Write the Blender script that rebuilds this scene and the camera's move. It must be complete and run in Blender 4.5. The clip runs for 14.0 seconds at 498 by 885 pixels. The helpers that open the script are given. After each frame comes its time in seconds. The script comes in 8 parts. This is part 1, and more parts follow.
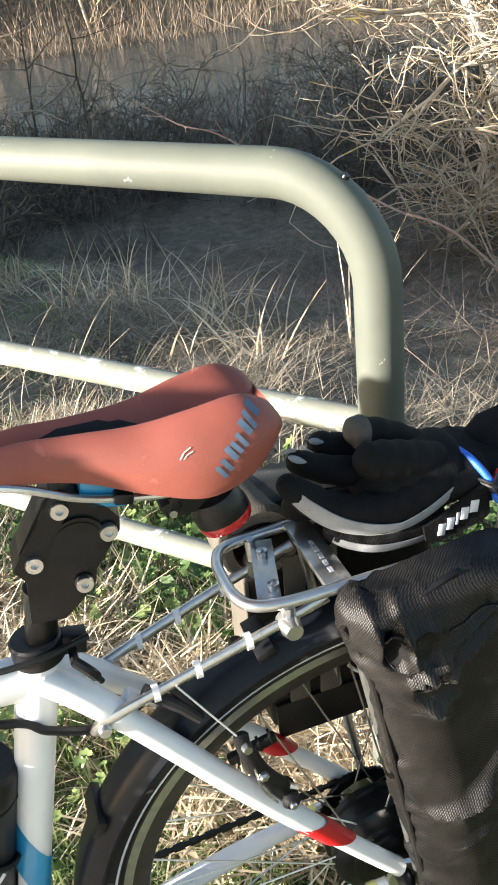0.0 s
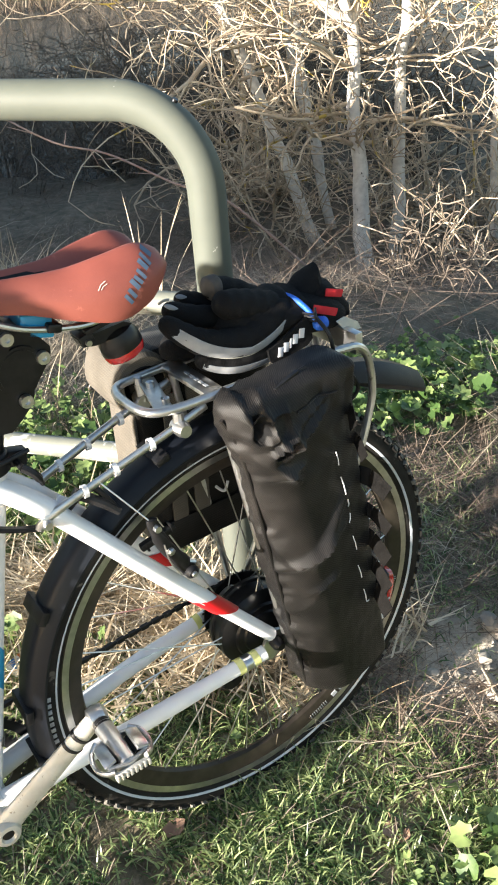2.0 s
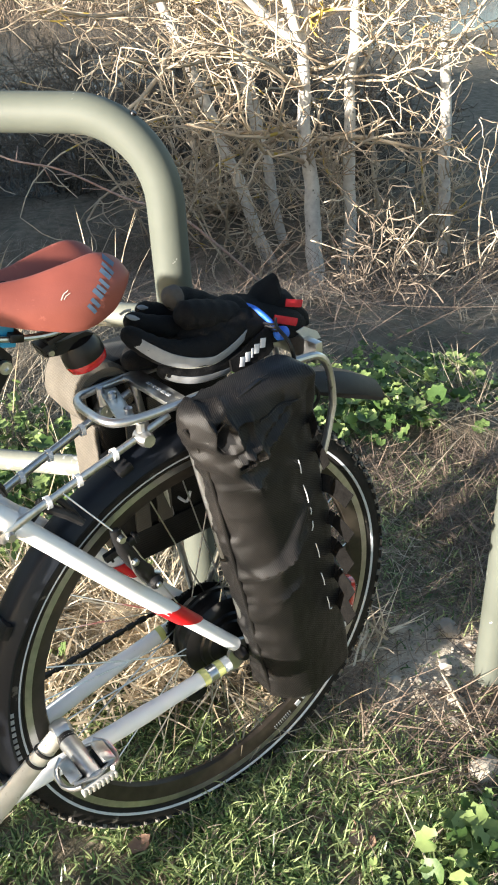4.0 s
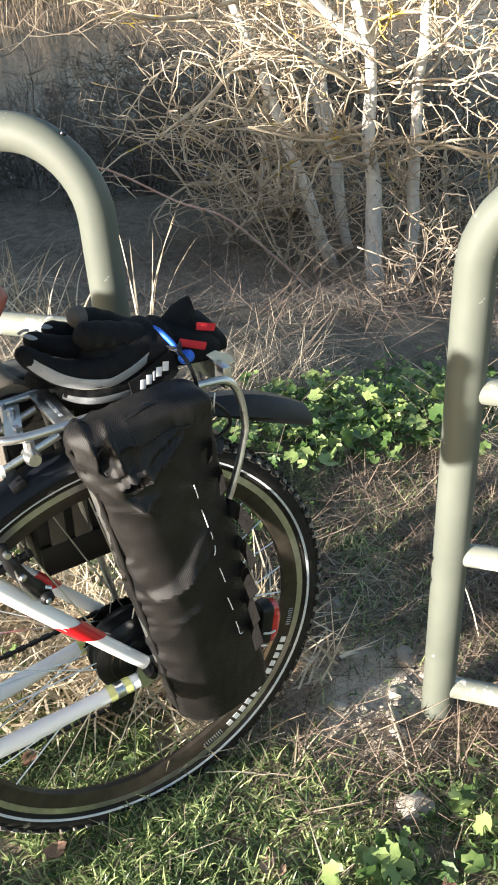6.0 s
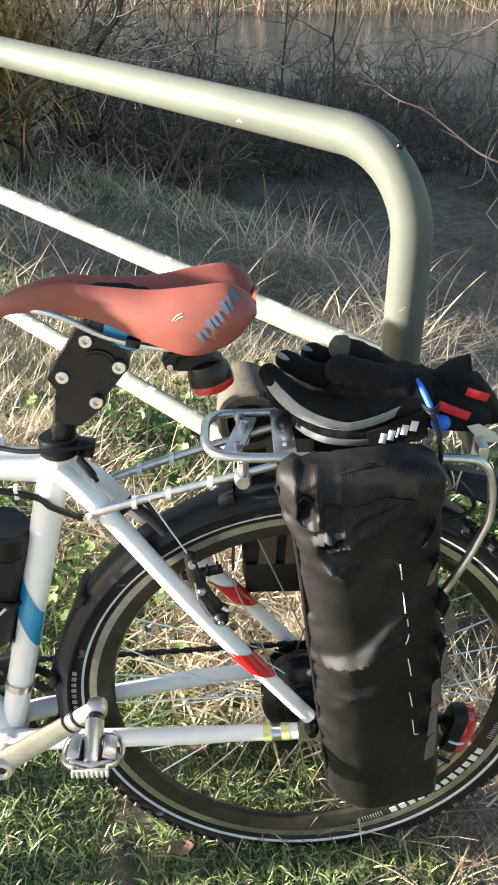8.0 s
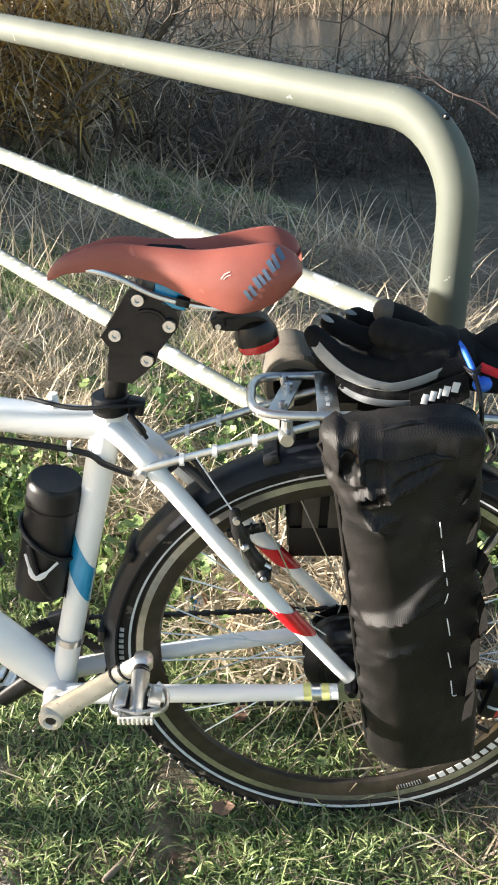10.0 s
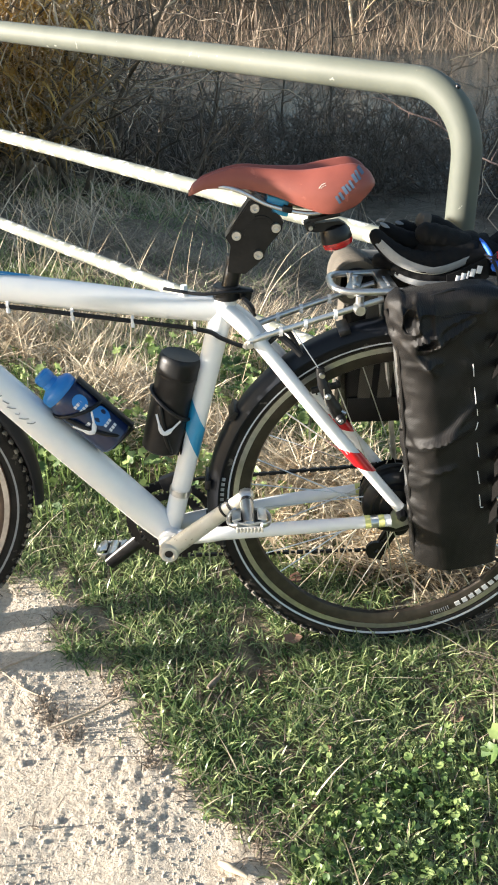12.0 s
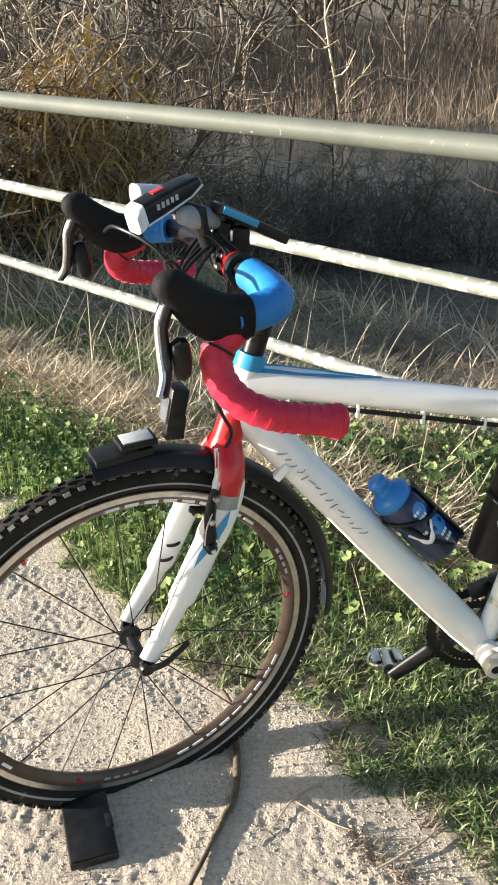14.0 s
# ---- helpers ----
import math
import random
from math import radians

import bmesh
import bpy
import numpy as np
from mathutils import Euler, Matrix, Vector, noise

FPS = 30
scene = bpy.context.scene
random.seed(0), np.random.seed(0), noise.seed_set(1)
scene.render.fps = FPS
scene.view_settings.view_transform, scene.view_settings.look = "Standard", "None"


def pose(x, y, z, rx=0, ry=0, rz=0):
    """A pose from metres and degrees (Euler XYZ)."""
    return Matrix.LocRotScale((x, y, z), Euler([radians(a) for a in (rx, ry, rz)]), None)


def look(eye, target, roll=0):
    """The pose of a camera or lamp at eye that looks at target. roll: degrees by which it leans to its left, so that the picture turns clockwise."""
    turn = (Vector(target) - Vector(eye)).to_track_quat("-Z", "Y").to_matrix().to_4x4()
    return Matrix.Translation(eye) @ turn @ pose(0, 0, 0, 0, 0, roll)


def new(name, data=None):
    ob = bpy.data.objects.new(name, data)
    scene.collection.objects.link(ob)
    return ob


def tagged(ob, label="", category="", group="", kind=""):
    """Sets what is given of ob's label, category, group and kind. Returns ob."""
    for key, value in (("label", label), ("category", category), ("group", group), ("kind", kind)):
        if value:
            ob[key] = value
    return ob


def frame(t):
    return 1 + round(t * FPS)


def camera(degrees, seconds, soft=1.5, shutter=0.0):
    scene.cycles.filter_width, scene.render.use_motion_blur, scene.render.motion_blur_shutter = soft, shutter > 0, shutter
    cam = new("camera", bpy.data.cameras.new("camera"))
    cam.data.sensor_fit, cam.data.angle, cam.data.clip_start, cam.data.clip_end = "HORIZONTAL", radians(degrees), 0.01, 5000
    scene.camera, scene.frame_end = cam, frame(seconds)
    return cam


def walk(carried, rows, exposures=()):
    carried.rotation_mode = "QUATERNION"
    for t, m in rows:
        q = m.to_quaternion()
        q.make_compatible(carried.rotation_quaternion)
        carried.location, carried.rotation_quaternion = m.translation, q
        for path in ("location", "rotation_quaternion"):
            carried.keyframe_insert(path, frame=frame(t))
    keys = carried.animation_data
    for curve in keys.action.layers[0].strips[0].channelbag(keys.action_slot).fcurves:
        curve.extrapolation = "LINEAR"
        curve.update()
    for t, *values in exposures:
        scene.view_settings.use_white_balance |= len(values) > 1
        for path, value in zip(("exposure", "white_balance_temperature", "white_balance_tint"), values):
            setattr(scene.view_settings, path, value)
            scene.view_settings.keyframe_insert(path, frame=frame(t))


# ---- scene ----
cam = camera(32.7, 14.0, soft=1.9)
PATH = [
    (0, (-0.263, -0.568, 1.282), (0.19, 1.089, 0.258), -6.9),
    (0.5, (-0.329, -0.69, 1.273), (0.225, 0.919, 0.223), -6.5),
    (1, (-0.413, -0.74, 1.274), (0.253, 0.818, 0.21), -5.9),
    (1.5, (-0.47, -0.782, 1.27), (0.316, 0.707, 0.19), -5.3),
    (2, (-0.489, -0.804, 1.276), (0.401, 0.626, 0.197), -4.4),
    (2.5, (-0.494, -0.816, 1.279), (0.454, 0.588, 0.215), -3.8),
    (5, (-0.506, -0.799, 1.268), (0.487, 0.582, 0.216), -3.1),
    (5.5, (-0.435, -0.849, 1.278), (0.551, 0.538, 0.228), -3.2),
    (6, (-0.296, -0.921, 1.287), (0.538, 0.566, 0.241), -3.7),
    (6.5, (-0.205, -0.869, 1.285), (0.406, 0.721, 0.238), -3.2),
    (7, (-0.132, -0.796, 1.292), (0.326, 0.84, 0.236), -3.6),
    (7.5, (-0.096, -0.818, 1.31), (0.079, 0.873, 0.257), -1.8),
    (8, (-0.112, -0.836, 1.301), (-0.062, 0.861, 0.244), -0.0),
    (8.2, (-0.103, -0.849, 1.291), (-0.088, 0.863, 0.257), -0.2),
    (10.5, (-0.112, -0.922, 1.261), (-0.178, 0.776, 0.207), -1.2),
    (11, (-0.226, -1.059, 1.244), (-0.284, 0.641, 0.192), -1.1),
    (11.5, (-0.302, -1.203, 1.246), (-0.296, 0.5, 0.197), -1.7),
    (12, (-0.328, -1.343, 1.245), (-0.267, 0.397, 0.261), -0.8),
    (12.5, (-0.405, -1.458, 1.251), (-0.343, 0.287, 0.276), -0.6),
    (13, (-0.609, -1.476, 1.234), (-0.528, 0.284, 0.287), 0.0),
    (13.5, (-0.749, -1.361, 1.245), (-0.654, 0.408, 0.316), -0.6),
    (14, (-0.931, -1.187, 1.273), (-0.811, 0.617, 0.42), -0.8),
]
walk(cam, [(t, look(eye, target, roll)) for t, eye, target, roll in PATH], exposures=[(0.0, 2.14), (1.0, 2.16), (2.0, 2.04), (5.0, 1.94), (6.0, 2.05), (6.5, 2.21), (7.5, 2.24), (10.5, 2.12), (11.5, 2.07), (12.5, 1.73), (13.0, 1.53), (13.5, 1.51), (14.0, 1.58)])

# ---- world and sun ----
SUN_TO = Vector((0.975, 0.062, -0.190)).normalized()
world = bpy.data.worlds.new("sky")
scene.world = world
world.use_nodes = True
wn = world.node_tree.nodes
sky = wn.new("ShaderNodeTexSky")
sky.sky_type = "NISHITA"
sky.sun_disc = False
sky.sun_elevation = math.asin(-SUN_TO.z)
sky.sun_rotation = math.atan2(-SUN_TO.x, -SUN_TO.y)
wn["Background"].inputs["Strength"].default_value = 0.08
world.node_tree.links.new(sky.outputs[0], wn["Background"].inputs[0])
sun = new("sun", bpy.data.lights.new("sun", "SUN"))
sun.data.energy, sun.data.angle, sun.data.color = 5.0, radians(0.6), (1.0, 0.925, 0.83)
sun.matrix_world = Matrix.Translation((-6, 0, 6)) @ SUN_TO.to_track_quat("-Z", "Y").to_matrix().to_4x4()


# ---- materials ----
def material(name, low, high, rough=0.5, metal=0.0, scale=40.0, detail=6.0, bump=0.0, bump_scale=200.0, spots=None, spot_scale=60.0,
             spot_at=0.68, per_object=0.0, translucent=0.0, coat=0.0, sheen=0.0, per_island=0.0):
    """Two base colours mixed by noise at two scales, with fine relief and, where given, spots of a third colour."""
    m = bpy.data.materials.new(name)
    m.use_nodes = True
    nt = m.node_tree
    b = nt.nodes["Principled BSDF"]
    co = nt.nodes.new("ShaderNodeTexCoord")
    n1 = nt.nodes.new("ShaderNodeTexNoise")
    n1.inputs["Scale"].default_value, n1.inputs["Detail"].default_value = scale, detail
    nt.links.new(co.outputs["Object"], n1.inputs["Vector"])
    n2 = nt.nodes.new("ShaderNodeTexNoise")
    n2.inputs["Scale"].default_value, n2.inputs["Detail"].default_value = scale * 0.13, 3.0
    nt.links.new(co.outputs["Object"], n2.inputs["Vector"])
    mean = nt.nodes.new("ShaderNodeMix")
    mean.inputs["Factor"].default_value = 0.45
    nt.links.new(n1.outputs[0], mean.inputs["A"])
    nt.links.new(n2.outputs[0], mean.inputs["B"])
    ramp = nt.nodes.new("ShaderNodeValToRGB")
    ramp.color_ramp.elements[0].position, ramp.color_ramp.elements[1].position = 0.36, 0.64
    ramp.color_ramp.elements[0].color, ramp.color_ramp.elements[1].color = (*low, 1), (*high, 1)
    factor = mean.outputs["Result"]
    for amount, node, out in ((per_object, "ShaderNodeObjectInfo", "Random"), (per_island, "ShaderNodeNewGeometry", "Random Per Island")):
        if amount:
            info = nt.nodes.new(node)
            shift = nt.nodes.new("ShaderNodeMath")
            shift.operation = "MULTIPLY_ADD"
            shift.inputs[1].default_value = amount
            nt.links.new(info.outputs[out], shift.inputs[0])
            nt.links.new(factor, shift.inputs[2])
            less = nt.nodes.new("ShaderNodeMath")
            less.operation = "SUBTRACT"
            less.inputs[1].default_value = amount / 2
            nt.links.new(shift.outputs[0], less.inputs[0])
            factor = less.outputs[0]
    nt.links.new(factor, ramp.inputs[0])
    colour = ramp.outputs[0]
    if spots:
        n3 = nt.nodes.new("ShaderNodeTexNoise")
        n3.inputs["Scale"].default_value, n3.inputs["Detail"].default_value, n3.inputs["Roughness"].default_value = spot_scale, 5.0, 0.62
        nt.links.new(co.outputs["Object"], n3.inputs["Vector"])
        cut = nt.nodes.new("ShaderNodeValToRGB")
        cut.color_ramp.elements[0].position, cut.color_ramp.elements[1].position = spot_at - 0.02, spot_at + 0.02
        nt.links.new(n3.outputs[0], cut.inputs[0])
        mx = nt.nodes.new("ShaderNodeMix")
        mx.data_type = "RGBA"
        nt.links.new(cut.outputs[0], mx.inputs["Factor"])
        nt.links.new(colour, mx.inputs[6])
        mx.inputs[7].default_value = (*spots, 1)
        colour = mx.outputs[2]
    nt.links.new(colour, b.inputs["Base Color"])
    b.inputs["Roughness"].default_value, b.inputs["Metallic"].default_value = rough, metal
    b.inputs["Coat Weight"].default_value = coat
    b.inputs["Coat Roughness"].default_value = 0.12
    b.inputs["Sheen Weight"].default_value = sheen
    if bump:
        n4 = nt.nodes.new("ShaderNodeTexNoise")
        n4.inputs["Scale"].default_value, n4.inputs["Detail"].default_value = bump_scale, 4.0
        nt.links.new(co.outputs["Object"], n4.inputs["Vector"])
        bp = nt.nodes.new("ShaderNodeBump")
        bp.inputs["Strength"].default_value, bp.inputs["Distance"].default_value = bump, 0.002
        nt.links.new(n4.outputs[0], bp.inputs["Height"])
        nt.links.new(bp.outputs[0], b.inputs["Normal"])
    if translucent:
        tr = nt.nodes.new("ShaderNodeBsdfTranslucent")
        nt.links.new(colour, tr.inputs["Color"])
        ms = nt.nodes.new("ShaderNodeMixShader")
        ms.inputs[0].default_value = translucent
        nt.links.new(b.outputs[0], ms.inputs[1])
        nt.links.new(tr.outputs[0], ms.inputs[2])
        nt.links.new(ms.outputs[0], nt.nodes["Material Output"].inputs["Surface"])
    return m


def woven(name, low, high, threads, rough, depth):
    """Woven nylon: small raised cells give the threads."""
    m = material(name, low, high, rough=rough, scale=25, bump=0.0)
    m.node_tree.nodes["Principled BSDF"].inputs["Specular IOR Level"].default_value = 0.14
    nt = m.node_tree
    b = nt.nodes["Principled BSDF"]
    co = nt.nodes["Texture Coordinate"]
    mp = nt.nodes.new("ShaderNodeMapping")
    mp.inputs["Rotation"].default_value = (0, 0, radians(42))
    axes = nt.nodes.new("ShaderNodeSeparateXYZ")
    nt.links.new(co.outputs["Object"], axes.inputs[0])
    across = nt.nodes.new("ShaderNodeMath")
    across.operation = "SUBTRACT"
    nt.links.new(axes.outputs[0], across.inputs[0])
    nt.links.new(axes.outputs[1], across.inputs[1])
    plane = nt.nodes.new("ShaderNodeCombineXYZ")
    nt.links.new(across.outputs[0], plane.inputs[0])
    nt.links.new(axes.outputs[2], plane.inputs[1])
    nt.links.new(plane.outputs[0], mp.inputs[0])
    cells = nt.nodes.new("ShaderNodeTexVoronoi")
    cells.voronoi_dimensions = "2D"
    cells.inputs["Scale"].default_value, cells.inputs["Randomness"].default_value = threads, 0.2
    nt.links.new(mp.outputs[0], cells.inputs["Vector"])
    add = nt.nodes.new("ShaderNodeMapRange")
    add.inputs["From Min"].default_value, add.inputs["From Max"].default_value = 0.12, 0.80
    add.inputs["To Min"].default_value, add.inputs["To Max"].default_value = 1.0, 0.0
    nt.links.new(cells.outputs["Distance"], add.inputs[0])
    bp = nt.nodes.new("ShaderNodeBump")
    bp.inputs["Strength"].default_value, bp.inputs["Distance"].default_value = depth, 0.0012
    nt.links.new(add.outputs[0], bp.inputs["Height"])
    nt.links.new(bp.outputs[0], b.inputs["Normal"])
    blend = nt.nodes.new("ShaderNodeMath")
    blend.operation = "MULTIPLY_ADD"
    blend.inputs[1].default_value, blend.inputs[2].default_value = 0.62, 0.0
    nt.links.new(add.outputs[0], blend.inputs[0])
    nt.links.new(nt.nodes["Mix"].outputs["Result"], blend.inputs[2])
    less = nt.nodes.new("ShaderNodeMath")
    less.operation = "SUBTRACT"
    less.inputs[1].default_value = 0.42
    nt.links.new(blend.outputs[0], less.inputs[0])
    nt.links.new(less.outputs[0], nt.nodes["Color Ramp"].inputs[0])
    return m


WHITE = material("white_bicycle_paint", (0.79, 0.80, 0.81), (0.86, 0.86, 0.85), 0.36, 0, 30, bump=0.03, coat=0.22, spots=(0.5, 0.47, 0.42), spot_scale=55, spot_at=0.755)
RED_PAINT = material("red_bicycle_paint", (0.50, 0.006, 0.012), (0.58, 0.012, 0.018), 0.3, 0, 30, coat=0.4)
BLUE_PAINT = material("blue_bicycle_paint", (0.02, 0.26, 0.5), (0.03, 0.31, 0.56), 0.3, 0, 30, coat=0.4)
YELLOW_TAPE = material("yellow_tape", (0.62, 0.62, 0.2), (0.7, 0.7, 0.3), 0.5, 0, 60)
BLACK = material("black_plastic", (0.006, 0.006, 0.0065), (0.014, 0.014, 0.015), 0.42, 0, 60, bump=0.1, bump_scale=500)
BLACK_METAL = material("black_anodised_metal", (0.006, 0.006, 0.007), (0.018, 0.018, 0.019), 0.33, 0.4, 80, bump=0.05)
RUBBER = material("black_tyre_rubber", (0.008, 0.0075, 0.007), (0.022, 0.020, 0.018), 0.7, 0, 30, bump=0.3, bump_scale=300, spots=(0.10, 0.09, 0.075), spot_scale=40, spot_at=0.66)
# knob colour holds both pale dust and the sun caught on the tread
DUSTY_SUNLIT_RUBBER = material("dusty_sunlit_tyre_knobs", (0.10, 0.092, 0.078), (0.24, 0.222, 0.19), 0.85, 0, 40, bump=0.3, bump_scale=300)
CRANK = material("worn_pale_crank", (0.50, 0.47, 0.40), (0.70, 0.67, 0.60), 0.42, 0.25, 26, bump=0.15, bump_scale=200, spots=(0.24, 0.20, 0.13), spot_scale=90, spot_at=0.66)
STRIPE = material("grey_reflective_stripe", (0.5, 0.53, 0.57), (0.62, 0.65, 0.68), 0.45, 0, 80)
ALLOY = material("worn_silver_alloy", (0.50, 0.50, 0.49), (0.68, 0.67, 0.65), 0.3, 0.95, 90, bump=0.06, bump_scale=400, spots=(0.3, 0.29, 0.27), spot_scale=70, spot_at=0.7)
STEEL = material("bright_steel", (0.55, 0.55, 0.55), (0.72, 0.72, 0.7), 0.28, 1.0, 120, bump=0.04)
RIM_DARK = material("dark_brown_rim", (0.060, 0.040, 0.030), (0.105, 0.074, 0.058), 0.36, 0.35, 40)
RIM_WARM = material("dark_brown_rear_rim", (0.03, 0.025, 0.02), (0.065, 0.053, 0.042), 0.33, 0.4, 50)
SADDLE = material("brick_brown_leather", (0.185, 0.048, 0.034), (0.255, 0.070, 0.050), 0.5, 0, 18, bump=0.08, bump_scale=500, spots=(0.31, 0.095, 0.07), spot_scale=35, spot_at=0.66)
SADDLE_PRINT = material("worn_blue_print", (0.06, 0.105, 0.17), (0.10, 0.145, 0.21), 0.55, 0, 90)
PALE_PRINT = material("pale_print", (0.5, 0.5, 0.44), (0.62, 0.6, 0.52), 0.5, 0, 90)
WHITE_PRINT = material("white_print", (0.68, 0.68, 0.7), (0.78, 0.78, 0.78), 0.5, 0, 90)
GREY_PRINT = material("grey_worn_print", (0.26, 0.28, 0.31), (0.5, 0.51, 0.52), 0.5, 0, 120)
RED_TAPE = material("red_bar_tape", (0.50, 0.010, 0.040), (0.60, 0.022, 0.062), 0.55, 0, 30, bump=0.3, bump_scale=260)
BLUE_TAPE = material("blue_bar_tape", (0.008, 0.155, 0.46), (0.015, 0.215, 0.58), 0.55, 0, 30, bump=0.3, bump_scale=260)
HOOD = material("black_rubber_hood", (0.004, 0.004, 0.0045), (0.010, 0.010, 0.011), 0.75, 0, 60, bump=0.2, bump_scale=400)
RED_LENS = material("red_lamp_lens", (0.35, 0.008, 0.01), (0.55, 0.02, 0.02), 0.12, 0, 200, coat=0.8)
CLEAR_LENS = material("pale_lamp_lens", (0.6, 0.62, 0.62), (0.75, 0.76, 0.75), 0.1, 0, 100, coat=0.8)
SCREEN = material("grey_display_glass", (0.05, 0.06, 0.07), (0.12, 0.13, 0.14), 0.1, 0, 30, coat=0.8)
GREY_SCREEN = material("pale_grey_display", (0.42, 0.44, 0.44), (0.55, 0.57, 0.56), 0.2, 0, 30, coat=0.5)
BOTTLE = material("translucent_dark_blue_plastic", (0.004, 0.011, 0.045), (0.010, 0.025, 0.085), 0.28, 0, 20, coat=0.25)
BOTTLE_CAP = material("bright_blue_plastic", (0.015, 0.17, 0.5), (0.03, 0.24, 0.62), 0.32, 0, 30)
NYLON = woven("black_woven_nylon", (0.0012, 0.0011, 0.0011), (0.0200, 0.0174, 0.0155), 400, 0.44, 0.38)
NYLON.node_tree.nodes["Principled BSDF"].inputs["Sheen Weight"].default_value = 0.05
NYLON.node_tree.nodes["Principled BSDF"].inputs["Specular IOR Level"].default_value = 0.30
NYLON.node_tree.nodes["Principled BSDF"].inputs["Sheen Roughness"].default_value = 0.35
NYLON_GREY = woven("faded_grey_brown_canvas", (0.085, 0.075, 0.06), (0.15, 0.133, 0.11), 420, 0.8, 0.25)
VELCRO = material("grey_hook_tape", (0.003, 0.0028, 0.0026), (0.011, 0.0102, 0.0095), 0.9, 0, 400, bump=0.8, bump_scale=900)
FABRIC = material("black_knit_fabric", (0.0025, 0.0025, 0.003), (0.007, 0.007, 0.0075), 0.85, 0, 40, bump=0.6, bump_scale=600)
FABRIC.node_tree.nodes["Principled BSDF"].inputs["Specular IOR Level"].default_value = 0.25
SUEDE = material("brown_grey_suede", (0.055, 0.047, 0.039), (0.105, 0.09, 0.075), 0.9, 0, 60, bump=0.4, bump_scale=600)
GREY_TRIM = material("grey_reflective_trim", (0.22, 0.23, 0.24), (0.32, 0.33, 0.34), 0.55, 0, 60, bump=0.2)
RED_CLOTH = material("red_webbing", (0.5, 0.01, 0.02), (0.62, 0.025, 0.035), 0.75, 0, 90, bump=0.4, bump_scale=800)
BLUE_CORD = material("blue_elastic_cord", (0.01, 0.09, 0.5), (0.02, 0.14, 0.65), 0.5, 0, 90, bump=0.3, bump_scale=800)
ZIP_TIE = material("white_cable_tie", (0.72, 0.72, 0.72), (0.8, 0.8, 0.8), 0.45, 0, 50)
RAIL = material("chipped_grey_green_rail_paint", (0.086, 0.095, 0.078), (0.122, 0.132, 0.110), 0.62, 0, 7, bump=0.10, bump_scale=90, spots=(0.42, 0.42, 0.38), spot_scale=42, spot_at=0.70)
RAIL_WORN = material("flaking_pale_rail_paint", (0.17, 0.18, 0.15), (0.24, 0.245, 0.205), 0.5, 0, 14, bump=0.2, bump_scale=160, spots=(0.52, 0.515, 0.475), spot_scale=26, spot_at=0.55)
GRASS = material("green_grass", (0.072, 0.135, 0.042), (0.43, 0.50, 0.225), 0.34, 0, 12, per_island=0.6, translucent=0.4)
STRAW = material("dry_straw", (0.40, 0.315, 0.205), (0.72, 0.62, 0.465), 0.7, 0, 15, per_island=0.6, translucent=0.2)
DULL_STRAW = material("dull_dead_grass", (0.115, 0.090, 0.066), (0.27, 0.215, 0.165), 0.8, 0, 12, per_island=0.6, translucent=0.15)
REED = material("pale_dry_reeds", (0.21, 0.150, 0.105), (0.44, 0.34, 0.245), 0.75, 0, 3, per_island=0.6, translucent=0.2)
LEAF = material("green_mallow_leaf", (0.065, 0.125, 0.032), (0.28, 0.365, 0.13), 0.5, 0, 30, bump=0.2, bump_scale=120, per_island=0.55, translucent=0.3)
DEAD_LEAF = material("curled_brown_leaf", (0.16, 0.08, 0.055), (0.33, 0.2, 0.13), 0.75, 0, 60, bump=0.3, per_object=0.4)
OCHRE_LEAF = material("withered_ochre_leaf", (0.30, 0.18, 0.05), (0.60, 0.40, 0.12), 0.7, 0, 8, per_island=0.6, translucent=0.25)
LITTER = material("bleached_bank_litter", (0.19, 0.155, 0.11), (0.44, 0.375, 0.28), 0.8, 0, 12, per_island=0.7, translucent=0.1)
BARK = material("pale_grey_bark", (0.44, 0.40, 0.345), (0.68, 0.635, 0.56), 0.75, 0, 22, bump=0.5, bump_scale=90, spots=(0.12, 0.11, 0.09), spot_scale=26, spot_at=0.66)
TWIG = material("pale_tan_twigs", (0.34, 0.258, 0.175), (0.60, 0.495, 0.36), 0.75, 0, 10, per_island=0.5, spots=(0.42, 0.3, 0.06), spot_scale=3.5, spot_at=0.64)
RUSSET = material("russet_dead_stalks", (0.115, 0.082, 0.060), (0.29, 0.215, 0.158), 0.8, 0, 10, per_island=0.7, translucent=0.1)
DARK_TWIG = material("dark_brown_twigs", (0.066, 0.053, 0.039), (0.155, 0.126, 0.093), 0.85, 0, 6, per_island=0.5)
ROCK = material("pale_limestone", (0.25, 0.222, 0.185), (0.41, 0.37, 0.31), 0.85, 0, 30, bump=0.6, bump_scale=120, per_object=0.3)
LEATHER_BLACK = material("black_phone_leather", (0.006, 0.006, 0.007), (0.016, 0.016, 0.017), 0.4, 0, 60, bump=0.2, bump_scale=700)


